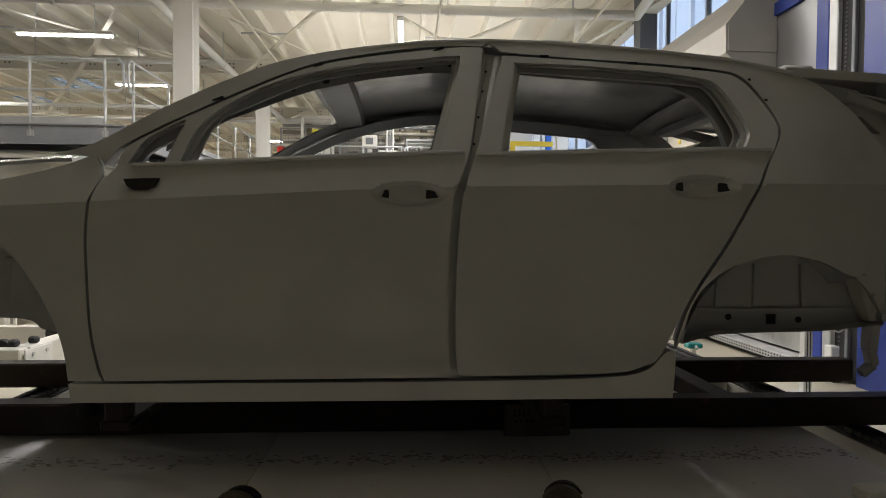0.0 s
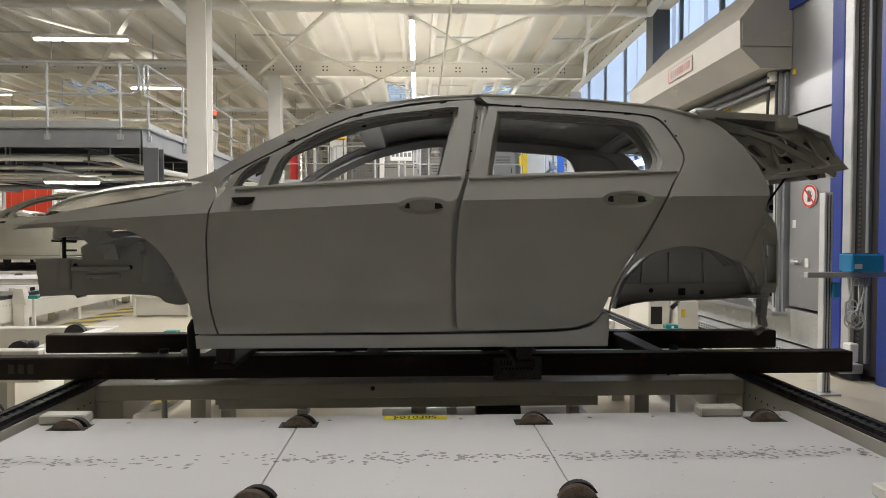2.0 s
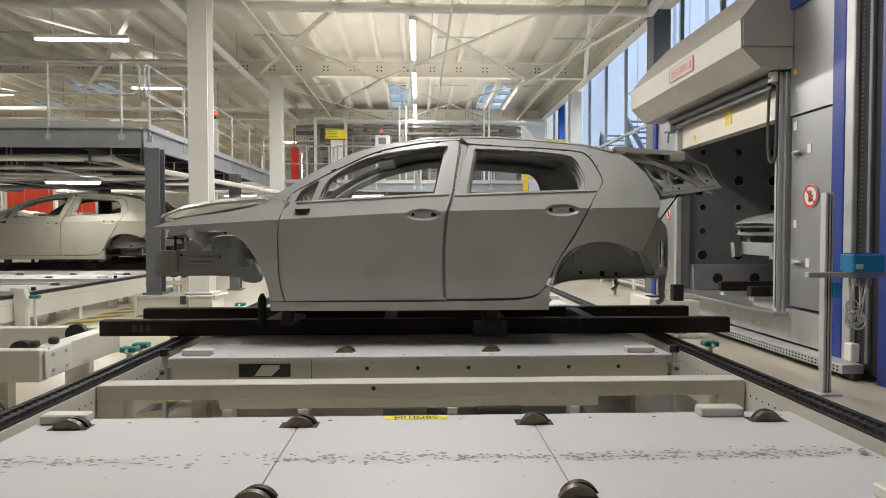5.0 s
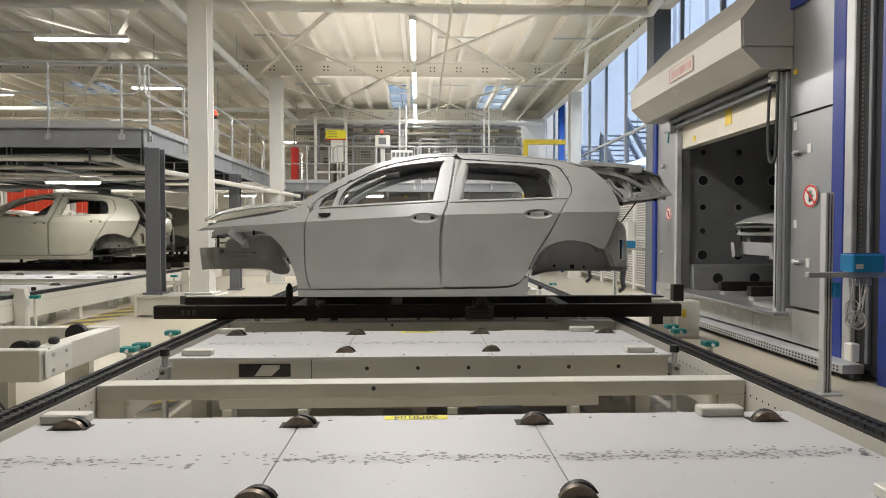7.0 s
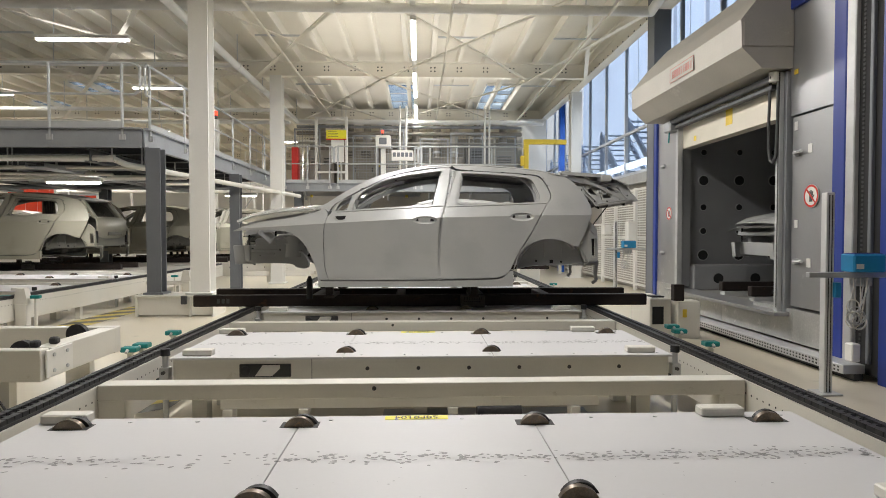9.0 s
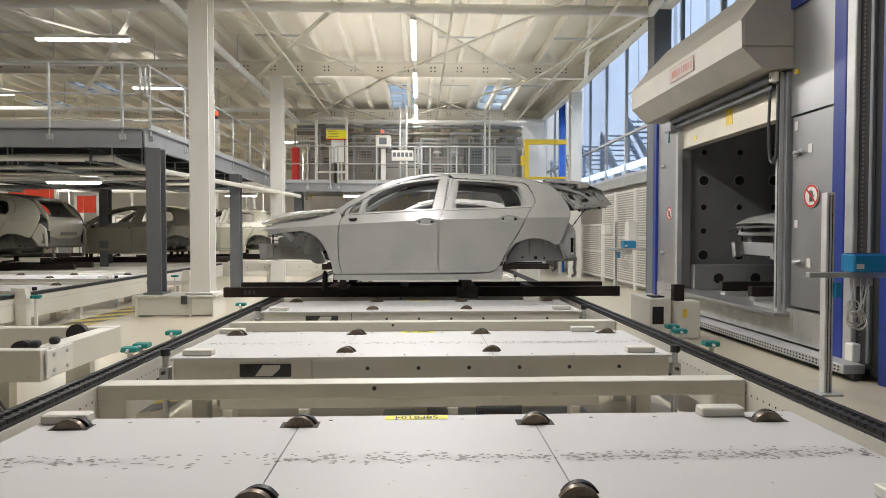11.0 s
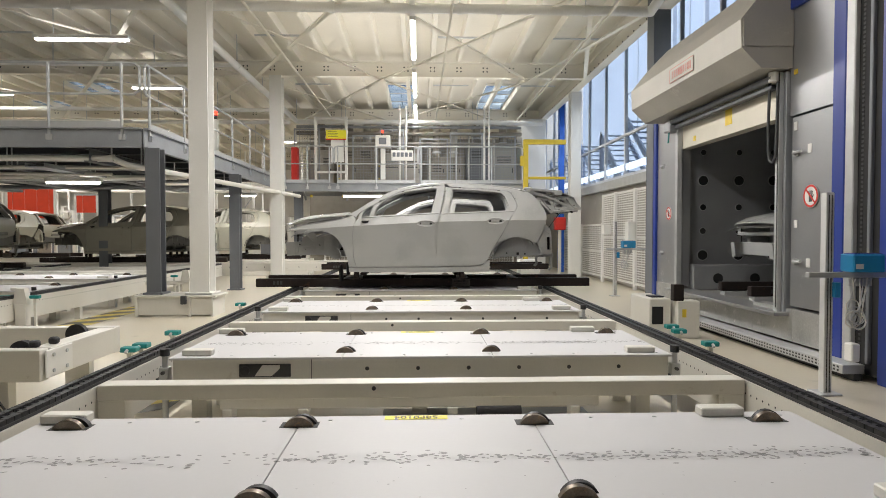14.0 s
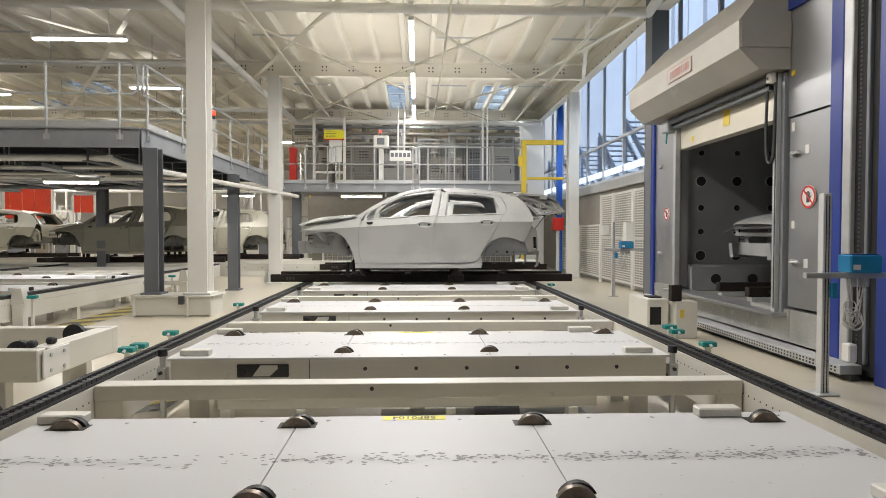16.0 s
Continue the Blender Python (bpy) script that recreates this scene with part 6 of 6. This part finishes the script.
for i in range(6):
    yb = 3.40 + 2.29 * i
    ob = thing("cross_beam", "cream cross beam on legs between the conveyor rails", "beam", "conveyor cross beams")
    part("beam", B((-1.735, 1.82, yb - 0.06, yb + 0.06, 0.395, 0.478), bevel=0.004), CREAM, ob)
    for x0, x1 in ((-1.735, -1.59), (1.67, 1.82)):
        part("leg", B((x0, x1, yb - 0.055, yb + 0.055, 0.0, 0.395), bevel=0.004), CREAM, ob)
    for x in (-0.75, 0.62):
        part("hanging_plate", B((x - 0.16, x + 0.16, yb + 0.02, yb + 0.03, 0.345, 0.395)), CREAM, ob)
    part("bolt", rods(0.012, ((-0.25, yb - 0.066, 0.45), (-0.25, yb - 0.06, 0.45))), INK, ob)
    for k, (x, y) in enumerate(((-0.3, 0.5), (0.35, 0.7))):
        part("drip_tray", B((x - 0.9 + 0.3 * k, x + 0.8, yb + y - 0.12, yb + y + 0.16, 0.04 + 0.02 * k, 0.05 + 0.02 * k)), GALVDARK, ob)
    part("drive_bar", B((-1.2, 1.1, yb + 0.30, yb + 0.36, 0.24, 0.31), bevel=0.004), CREAM, ob)
    for x in (-1.15, -0.7, 0.2, 0.95):
        part("drive_bracket", B((x - 0.03, x + 0.03, yb + 0.28, yb + 0.38, 0.0 if abs(x) > 0.9 else 0.20, 0.24), bevel=0.004), CREAM, ob)
    part("drive_motor", rods(0.055, ((0.35, yb + 0.33, 0.20), (0.62, yb + 0.33, 0.20)), seg=16), CHAIN, ob, "dark motor drum", 40)
    part("motor_bracket", B((0.46, 0.52, yb + 0.30, yb + 0.36, 0.0, 0.15)), CREAM, ob)
    part("tray_foot", B((-0.5, -0.4, yb + 0.5, yb + 0.55, 0.0, 0.06)), GALVDARK, ob)

# transfer table on the near west side
tt = thing("transfer_table", "cream steel transfer table with rollers", "roller table")
for y in (4.30, 5.32):
    part("side_beam", B((-3.9, -2.58, y - 0.05, y + 0.05, 0.28, 0.50), bevel=0.006), CREAM, tt)
part("end_beam", B((-2.70, -2.57, 4.36, 5.26, 0.29, 0.50), bevel=0.006), CREAM, tt)
part("end_plate", B((-2.568, -2.555, 4.28, 4.6, 0.30, 0.49), bevel=0.004), WHITE, tt)
for x, y in ((-2.9, 4.30), (-2.9, 5.32), (-3.7, 4.30), (-3.7, 5.32)):
    part("table_leg", B((x - 0.10, x + 0.10, y - 0.04, y + 0.04, 0.0, 0.28)), CREAM, tt)
for x, y in ((-2.80, 4.42), (-2.85, 5.2), (-3.6, 4.42)):
    bm = bmesh.new()
    rod(bm, (x, y - 0.025, 0.455), (x, y + 0.025, 0.455), 0.085, 28)
    part("roller", bm, CHAIN, tt, "dark rubber roller", 40)
for x, y in ((-2.68, 4.36), (-2.63, 4.50)):
    bm = bmesh.new()
    box(bm, x - 0.03, x + 0.03, y - 0.03, y + 0.03, 0.50, 0.55, bevel=0.012)
    part("knob", bm, CHAIN, tt, "", 40)
bm = bmesh.new()
for y in (4.36, 4.52):
    for z in (0.34, 0.45):
        rod(bm, (-2.556, y, z), (-2.546, y, z), 0.014, 8)
part("bolt", bm, GALV, tt)
bm = bmesh.new()
for k in range(5):
    pts = [(-3.05 - 0.04 * k, 4.25, 0.3), (-2.95 + 0.02 * k, 4.2, 0.17 + 0.015 * k), (-2.85 + 0.03 * k, 4.15, 0.05 + 0.01 * k), (-3.1, 4.1, 0.01)]
    for p, q in zip(pts, pts[1:]):
        rod(bm, p, q, 0.008, 6)
part("cable_loop", bm, INK, tt)

# side lane: beams, stands, sensors
for y, x0, x1 in ((7.9, -12, -5.3), (10.35, -12, -5.3), (12.6, -14, -5.3), (12.95, -14, -5.3), (14.45, -14, -5.3), (16.2, -12, -1.9), (17.6, -12, -1.9)):
    ob = thing("lane_beam", "cream longitudinal beam of the side lane conveyor", "beam", "side lane beams")
    part("beam", B((x0, x1, y - 0.05, y + 0.05, 0.30, 0.508 if y > 12.8 else 0.47), bevel=0.006), CREAM, ob)
    for x in np.arange(x0 + 0.4, x1, 1.9):
        part("leg", B((x, x + 0.1, y - 0.045, y + 0.045, 0.0, 0.30)), CREAM, ob)
    bm = bmesh.new()
    for x in np.arange(x0 + 0.3, x1, 0.45):
        rod(bm, (x, y - 0.053, 0.40), (x, y - 0.05, 0.40), 0.014, 8)
    tagged(part("beam_hole", bm, INK, ob), kind="stuff")


def frame_stand(x, y):
    ob = thing("sensor_bracket", "cream bracket stand beside the side lane", "bracket", "side lane brackets")
    part("upright", B((x - 0.07, x + 0.07, y - 0.05, y + 0.05, 0.0, 0.40), bevel=0.006), CREAM, ob)
    bm = bmesh.new()
    prism(bm, [(x - 0.09, 0.40), (x + 0.09, 0.40), (x + 0.05, 0.60), (x - 0.05, 0.60)], "y", y - 0.05, y + 0.05)
    part("head", bm, CREAM, ob)
    part("arm", B((x - 0.9, x - 0.07, y - 0.03, y + 0.03, 0.33, 0.40), bevel=0.004), CREAM, ob)
    part("side_arm", B((x - 0.9, x - 0.8, y - 0.03, y + 0.03, 0.0, 0.33), bevel=0.004), CREAM, ob)
    for dx in (-0.22, 0.16):
        part("sensor", B((x + dx - 0.06, x + dx + 0.06, y - 0.03, y + 0.03, 0.47, 0.51), bevel=0.006), TEAL, ob, "teal sensor head")
        part("sensor_post", B((x + dx - 0.015, x + dx + 0.015, y - 0.015, y + 0.015, 0.0, 0.47)), CREAM, ob)
    return ob


frame_stand(-5.0, 7.9)
frame_stand(-4.35, 11.6)
frame_stand(-7.0, 8.7)


def floor_sensor(x, y, a=0):
    ob = thing("floor_sensor", "teal sensor block on a short post", "sensor", "floor sensors")
    part("sensor_head", B((x - 0.07, x + 0.07, y - 0.05, y + 0.05, 0.235, 0.28), bevel=0.008), TEAL, ob)
    part("sensor_post", B((x - 0.02, x + 0.02, y - 0.02, y + 0.02, 0.0, 0.235)), CREAM, ob)
    part("sensor_plug", rods(0.014, ((x, y - 0.05, 0.258), (x, y - 0.08, 0.24)), seg=8), GALV, ob)
    return ob


for x, y in ((-2.59, 5.56), (-2.57, 5.75), (-2.57, 6.47), (2.80, 6.69), (2.75, 6.38), (2.73, 5.64), (-2.6, 9.0), (-2.3, 9.4), (2.7, 12.3)):
    floor_sensor(x, y)

# machine beside the doorway
mb = thing("transfer_drive", "cream transfer drive box with dark post", "machine")
part("cabinet", B((2.86, 3.13, 7.50, 8.2, 0.0, 0.48), bevel=0.012), CREAM, mb)
part("opening", B((2.89, 3.03, 7.494, 7.502, 0.16, 0.38)), BLACK, mb)
part("column", B((3.17, 3.44, 7.38, 7.62, 0.0, 0.46), bevel=0.01), CREAM, mb)
part("post", B((3.12, 3.25, 7.40, 7.50, 0.46, 0.66), bevel=0.006), SKID, mb)
part("plate", B((2.92, 3.08, 7.6, 7.8, 0.482, 0.50), bevel=0.003), CHAIN, mb)
part("sticker", B((3.22, 3.27, 7.374, 7.38, 0.26, 0.36)), YELLOW, mb)


# scanner stands
def scanner(x, y, k=1.0):
    ob = thing("scanner_stand", "aluminium post with blue scanner and looped cables", "scanner stand", "scanner stands")
    post = part("post", B((x - 0.035, x + 0.035, y - 0.035, y + 0.035, 0.0, 1.62 * k), bevel=0.006), ANODISED, ob)
    bm = bmesh.new()
    for s in (-1, 1):
        box(bm, x + s * 0.012 - 0.004, x + s * 0.012 + 0.004, y - 0.0365, y - 0.0345, 0.02, 1.60 * k)
    part("groove", bm, INK, post)
    part("foot", B((x - 0.09, x + 0.09, y - 0.09, y + 0.09, 0.0, 0.015), bevel=0.004), GALV, ob)
    z = 0.965
    part("arm", B((x - 0.20, x + 0.62, y - 0.085, y - 0.036, z - 0.022, z + 0.022), bevel=0.004), GALV, ob)
    sc = part("scanner", B((x + 0.12, x + 0.38, y - 0.14, y + 0.02, z + 0.024, z + 0.165), bevel=0.010), CYAN, ob, "bright blue scanner housing")
    part("scanner_plate", B((x + 0.14, x + 0.36, y - 0.12, y + 0.0, z + 0.166, z + 0.172)), BLUE, sc)
    part("scanner_label", B((x + 0.14, x + 0.20, y - 0.1425, y - 0.1395, z + 0.05, z + 0.09)), WHITE, sc)
    part("clamp", B((x + 0.14, x + 0.32, y - 0.08, y - 0.04, z - 0.09, z - 0.024), bevel=0.006), GALV, ob)
    part("terminal", B((x + 0.02, x + 0.07, y - 0.075, y - 0.036, z - 0.18, z - 0.06), bevel=0.004), CYAN, ob)
    random.seed(8)
    for j in range(7):
        cu = bmesh.new()
        pts = []
        r0 = random.uniform(0.05, 0.085)
        cx0, cz0 = x + 0.16 + random.uniform(-0.04, 0.04), 0.62 + random.uniform(-0.04, 0.10)
        a0 = random.uniform(0, 6)
        for i in range(15):
            a = a0 + i * math.tau / 14
            pts.append((cx0 + r0 * math.cos(a), y - 0.10 - 0.006 * j, cz0 + r0 * math.sin(a)))
        pts.append((x + 0.12 + 0.03 * j, y - 0.09, z - 0.02))
        for p, q in zip(pts, pts[1:]):
            rod(cu, p, q, 0.005, 6)
        part("cable", cu, CREAM if j % 2 else GALV, ob, "", 60)
    return ob


scanner(3.27, 4.8)
scanner(4.0, 12.4, 0.95)

# hazard stripes on the floor
def stripes(x0, x1, y0, y1, n, label):
    ob = thing("floor_marking", label, "floor marking", "floor markings", "structure")
    for k in range(n):
        y = y0 + (y1 - y0) * k / n
        h = (y1 - y0) / n
        bm = bmesh.new()
        vs = [bm.verts.new(p) for p in ((x0, y, 0.003), (x1, y + h * 1.2, 0.003), (x1, y + h * 2.2, 0.003), (x0, y + h, 0.003))]
        bm.faces.new(vs)
        part("stripe", bm, HAZYEL if k % 2 else HAZDARK, ob)
    return ob


stripes(-5.06, -4.62, 8.2, 12.5, 16, "worn yellow and dark hazard stripes on the floor")
stripes(-2.25, -1.85, 4.3, 5.2, 4, "worn yellow and dark hazard stripes on the floor")

# far west: red curtains, lights, clutter behind the lane
for x0, x1, z0, z1 in ((-14.4, -12.75, 1.80, 2.85), (-12.05, -11.3, 2.0, 2.60)):
    ob = thing("strip_curtain", "red plastic strip curtain hung below the platform", "curtain", "red curtains")
    n = int((x1 - x0) / 0.19)
    for k in range(n):
        a = x0 + (x1 - x0) * k / n
        part("strip", B((a, a + (x1 - x0) / n - 0.004, 22.0 + 0.01 * (k % 2), 22.008 + 0.01 * (k % 2), z0, z1)), ORANGERED, ob)
    part("curtain_rail", B((x0, x1, 21.97, 22.05, z1, z1 + 0.06)), GALV, ob)
    for x in (x0, x1):
        part("curtain_post", B((x - 0.04, x + 0.04, 21.98, 22.04, 0.0, z1)), WHITE, ob)
random.seed(12)
for k in range(22):
    x = -27 + k * 1.0
    h = random.uniform(1.7, 3.4)
    ob = thing("far_machine", "pale machine frame far back in the hall", "machine", "far machines")
    y = 27 + random.uniform(-2.0, 3)
    w = random.uniform(0.7, 1.1)
    for dx in (0, w):
        part("frame_post", B((x + dx, x + dx + 0.10, y, y + 0.10, 0, h)), WHITE, ob)
    for z in (h, h * 0.72, h * 0.45):
        part("frame_rail", B((x, x + w + 0.1, y - 0.002, y + 0.102, z, z + 0.07)), random.choice((WHITE, WHITE, GALV, HOUSING)), ob)
    part("machine_body", B((x + 0.12, x + w - 0.02, y - 0.2, y + 0.6, 0, h * random.uniform(0.3, 0.6)), bevel=0.03), random.choice((CREAM, GALV, GREY, WHITE, BROWNISH)), ob)
    part("control_box", B((x + 0.2, x + 0.5, y - 0.12, y, h * 0.78, h * 0.95), bevel=0.01), random.choice((WHITE, GREY, CREAM)), ob)
    bm = bmesh.new()
    bar(bm, (x, y + 0.2, h * 0.5), (x + w, y + 0.2, h), 0.05, 0.05)
    part("frame_brace", bm, GALV, ob)
    part("riser", rods(0.04, ((x + w * 0.6, y + 0.4, 0), (x + w * 0.6, y + 0.4, 5.2)), seg=8), WHITE, ob, "", 40)
for y, z in ((25.5, 3.3), (26.5, 3.05), (31.0, 3.6)):
    pipe([(-28, y, z), (-6, y, z)], 0.07, "white process pipe far back in the hall")


# ---------------- lamps ----------------
def tube_lamp(x, y, z, length, along, label="lit fluorescent tube lamp in a white tray", drop=0.0):
    ob = thing("tube_lamp", label, "lamp", "ceiling lamps")
    h = length / 2
    e = (x - h, x + h, y - 0.06, y + 0.06) if along == "x" else (x - 0.06, x + 0.06, y - h, y + h)
    f = (x - h + 0.03, x + h - 0.03, y - 0.045, y + 0.045) if along == "x" else (x - 0.045, x + 0.045, y - h + 0.03, y + h - 0.03)
    part("tray", B((*e, z + 0.03, z + 0.10), bevel=0.01), WHITE, ob)
    part("tube", B((*f, z - 0.01, z + 0.028), bevel=0.012), TUBE, ob, "glowing tube")
    for k in (-0.6, 0.6):
        c = (x + k * h, y, z + 0.1) if along == "x" else (x, y + k * h, z + 0.1)
        part("hanger", rods(0.008, (c, (c[0], c[1], (5.86 if z > 3 else 2.86) - drop)), seg=6), GALV, ob)
    return ob


# The first lamp is unseen, added behind the camera as weak frontal fill.
LAMPS_Y = [(-0.12, -9.0, 5.1, 2.4), (-0.12, 3.95, 5.1, 2.3), (-0.12, 8.8, 5.1, 2.3), (-0.12, 12.4, 5.1, 2.5), (-0.12, 16.1, 5.1, 2.6), (-0.12, 19.7, 5.1, 2.4)]
SHARES = (0.10, 1.3, 1.75, 1.6, 1.0, 0.3)
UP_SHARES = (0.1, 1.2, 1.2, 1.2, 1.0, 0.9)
for x, y, z, n in LAMPS_Y:
    tube_lamp(x, y, z, n, "y")
tr = solid("lamp_trunking", B((-0.17, -0.07, -10.5, 22, 5.205, 5.245)), WHITE, "white lamp trunking under the roof", "trunking", kind="structure")
LAMPS_X = [(-6.45, 12.1, 4.98, 1.8), (-6.9, 16.6, 5.1, 1.4), (-10.2, 23.6, 5.1, 1.6), (-11.5, 12.0, 5.1, 1.8), (-12.0, 17.5, 5.1, 1.6), (-6.5, 5.6, 5.1, 1.8), (-4.5, 22.8, 4.6, 1.5)]
for x, y, z, n in LAMPS_X:
    tube_lamp(x, y, z, n, "x")
tube_lamp(-6.6, 12.0, 2.24, 1.05, "x", "lit tube lamp under the platform")
tube_lamp(-1.75, 19.3, 2.42, 1.3, "x", "lit tube lamp under the gallery", 0.12)
tube_lamp(-4.95, 17.2, 2.3, 0.9, "x", "lit tube lamp under the platform")
# Out-of-view tube added to brighten the bodies in the side lane.
tube_lamp(-10.6, 12.4, 2.24, 1.2, "x", "lit tube lamp under the platform")


def area(x, y, z, sx, sy, power):
    ob = new("area_light", bpy.data.lights.new("area_light", "AREA"))
    ob.data.shape, ob.data.size, ob.data.size_y, ob.data.energy, ob.data.color = "RECTANGLE", sx, sy, power, LAMP_COLOR
    ob.location = (x, y, z)


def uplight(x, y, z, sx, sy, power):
    """A wide fill light added to brighten the roof, for a tray lamp's upward light."""
    ob = new("area_light", bpy.data.lights.new("area_light", "AREA"))
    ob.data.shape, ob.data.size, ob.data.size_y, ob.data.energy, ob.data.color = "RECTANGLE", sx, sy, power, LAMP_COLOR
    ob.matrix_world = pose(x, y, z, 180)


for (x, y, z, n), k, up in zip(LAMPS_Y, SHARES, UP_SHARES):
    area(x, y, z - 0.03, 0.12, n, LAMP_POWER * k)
    # Roof fill, much wider than the tray itself.
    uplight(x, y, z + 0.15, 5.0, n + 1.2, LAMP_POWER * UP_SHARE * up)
for x, y, z, n in LAMPS_X:
    area(x, y, z - 0.03, n, 0.12, LAMP_POWER * 0.65)
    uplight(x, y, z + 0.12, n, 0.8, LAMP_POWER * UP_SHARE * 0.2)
# Fill lights with no fixtures, added to brighten the far hall.
for x in (-20, -15):
    for y in (8, 16, 25, 33):
        area(x, y, 5.05, 2, 0.15, LAMP_POWER * (1.0 if y < 20 else 2.0))
for x in (-6, 0.5):
    for y in (28, 34):
        area(x, y, 5.05, 2, 0.15, LAMP_POWER)
day = new("window_daylight", bpy.data.lights.new("window_daylight", "AREA"))
day.data.shape, day.data.size, day.data.size_y, day.data.energy, day.data.color = "RECTANGLE", 15.0, 2.0, DAY_POWER, (0.78, 0.88, 1.0)
day.matrix_world = look((4.90, 17.8, 3.8), (-10, 17.8, 2.0))
area(-6.6, 12.0, 2.21, 1.0, 0.1, 40)
area(-4.95, 17.2, 2.27, 0.85, 0.1, 40)
# Fill from the added tube that stays out of view.
area(-10.6, 12.4, 2.21, 1.1, 0.1, 48)
area(-1.75, 19.3, 2.39, 1.2, 0.1, 25)

# ---------------- bodies that stand still ----------------
waiting = copy_thing(golf, pose(0.35, 13.5, 0))
waiting["label"] = "grey primer hatchback body waiting further along the line"
copy_thing(golf_skid, pose(0.35, 13.5, 0))
booth_car = copy_thing(golf, pose(6.3, 7.85, 0))
booth_car["label"] = "grey primer body standing inside the process booth"
copy_thing(golf_skid, pose(6.5, 7.78, 0))
for x, y, lab in ((-7.55, 16.9, "grey primer body tinted olive for its light, standing in the side lane"), (-5.98, 18.9, "shaded grey body tinted olive for its light, waiting under the platform"), (-13.6, 20.4, "grey primer body tinted olive for its light, far under the platform")):
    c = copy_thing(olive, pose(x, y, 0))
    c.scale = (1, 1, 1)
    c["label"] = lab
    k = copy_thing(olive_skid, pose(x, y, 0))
for y in (20.0, 20.8):
    solid("lane_beam", B((-18, -11, y - 0.05, y + 0.05, 0.0, 0.508), bevel=0.006), CREAM, "cream beam carrying the far skid", "beam", "side lane beams")
for y in (18.53, 19.27):
    solid("lane_beam", B((-9.5, -3.3, y - 0.05, y + 0.05, 0.0, 0.508), bevel=0.006), CREAM, "cream beam carrying a waiting skid", "beam", "side lane beams")
for y in (7.41, 8.15):
    solid("booth_rail", B((4.1, 9.0, y - 0.06, y + 0.06, 0.44, 0.513), bevel=0.006), GALV, "steel rail on the booth floor", "rail", "booth rails")


# ---------------- motion ----------------
LINE = ((0, -0.008, 2.835), (1.5, 0.004, 3.513), (3, 0.006, 4.205), (6.5, 0.02, 5.815), (9, 0.034, 6.975), (12, 0.058, 8.39), (14, 0.07, 9.335), (16, 0.084, 10.285))


def motions():
    for ob in (golf, golf_skid):
        walk(ob, [(t, pose(x, y, 0)) for t, x, y in LINE])
    lane = ((0, -7.5), (3, -7.5), (6.2, -7.5), (6.6, -7.58), (7.6, -8.09), (9.2, -8.89), (11.3, -9.93), (12.5, -10.52), (14, -11.27), (16, -12.26))
    walk(olive, [(t, pose(x, 13.7, -0.08)) for t, x in lane])
    walk(olive_skid, [(t, pose(x, 13.7, 0)) for t, x in lane])


# punched holes, bolts and screws too small to pick apart
for ob in list(scene.objects):
    if ob.name.split(".")[0] in ("pillar_hole", "inner_hole", "rail_hole", "rail_slot", "wheelhouse_hole", "wheelhouse_rib", "rail_rib", "plate_hole", "stencil_mark", "bolt", "print_bar", "print_line", "groove"):
        ob["kind"] = "stuff"
motions()
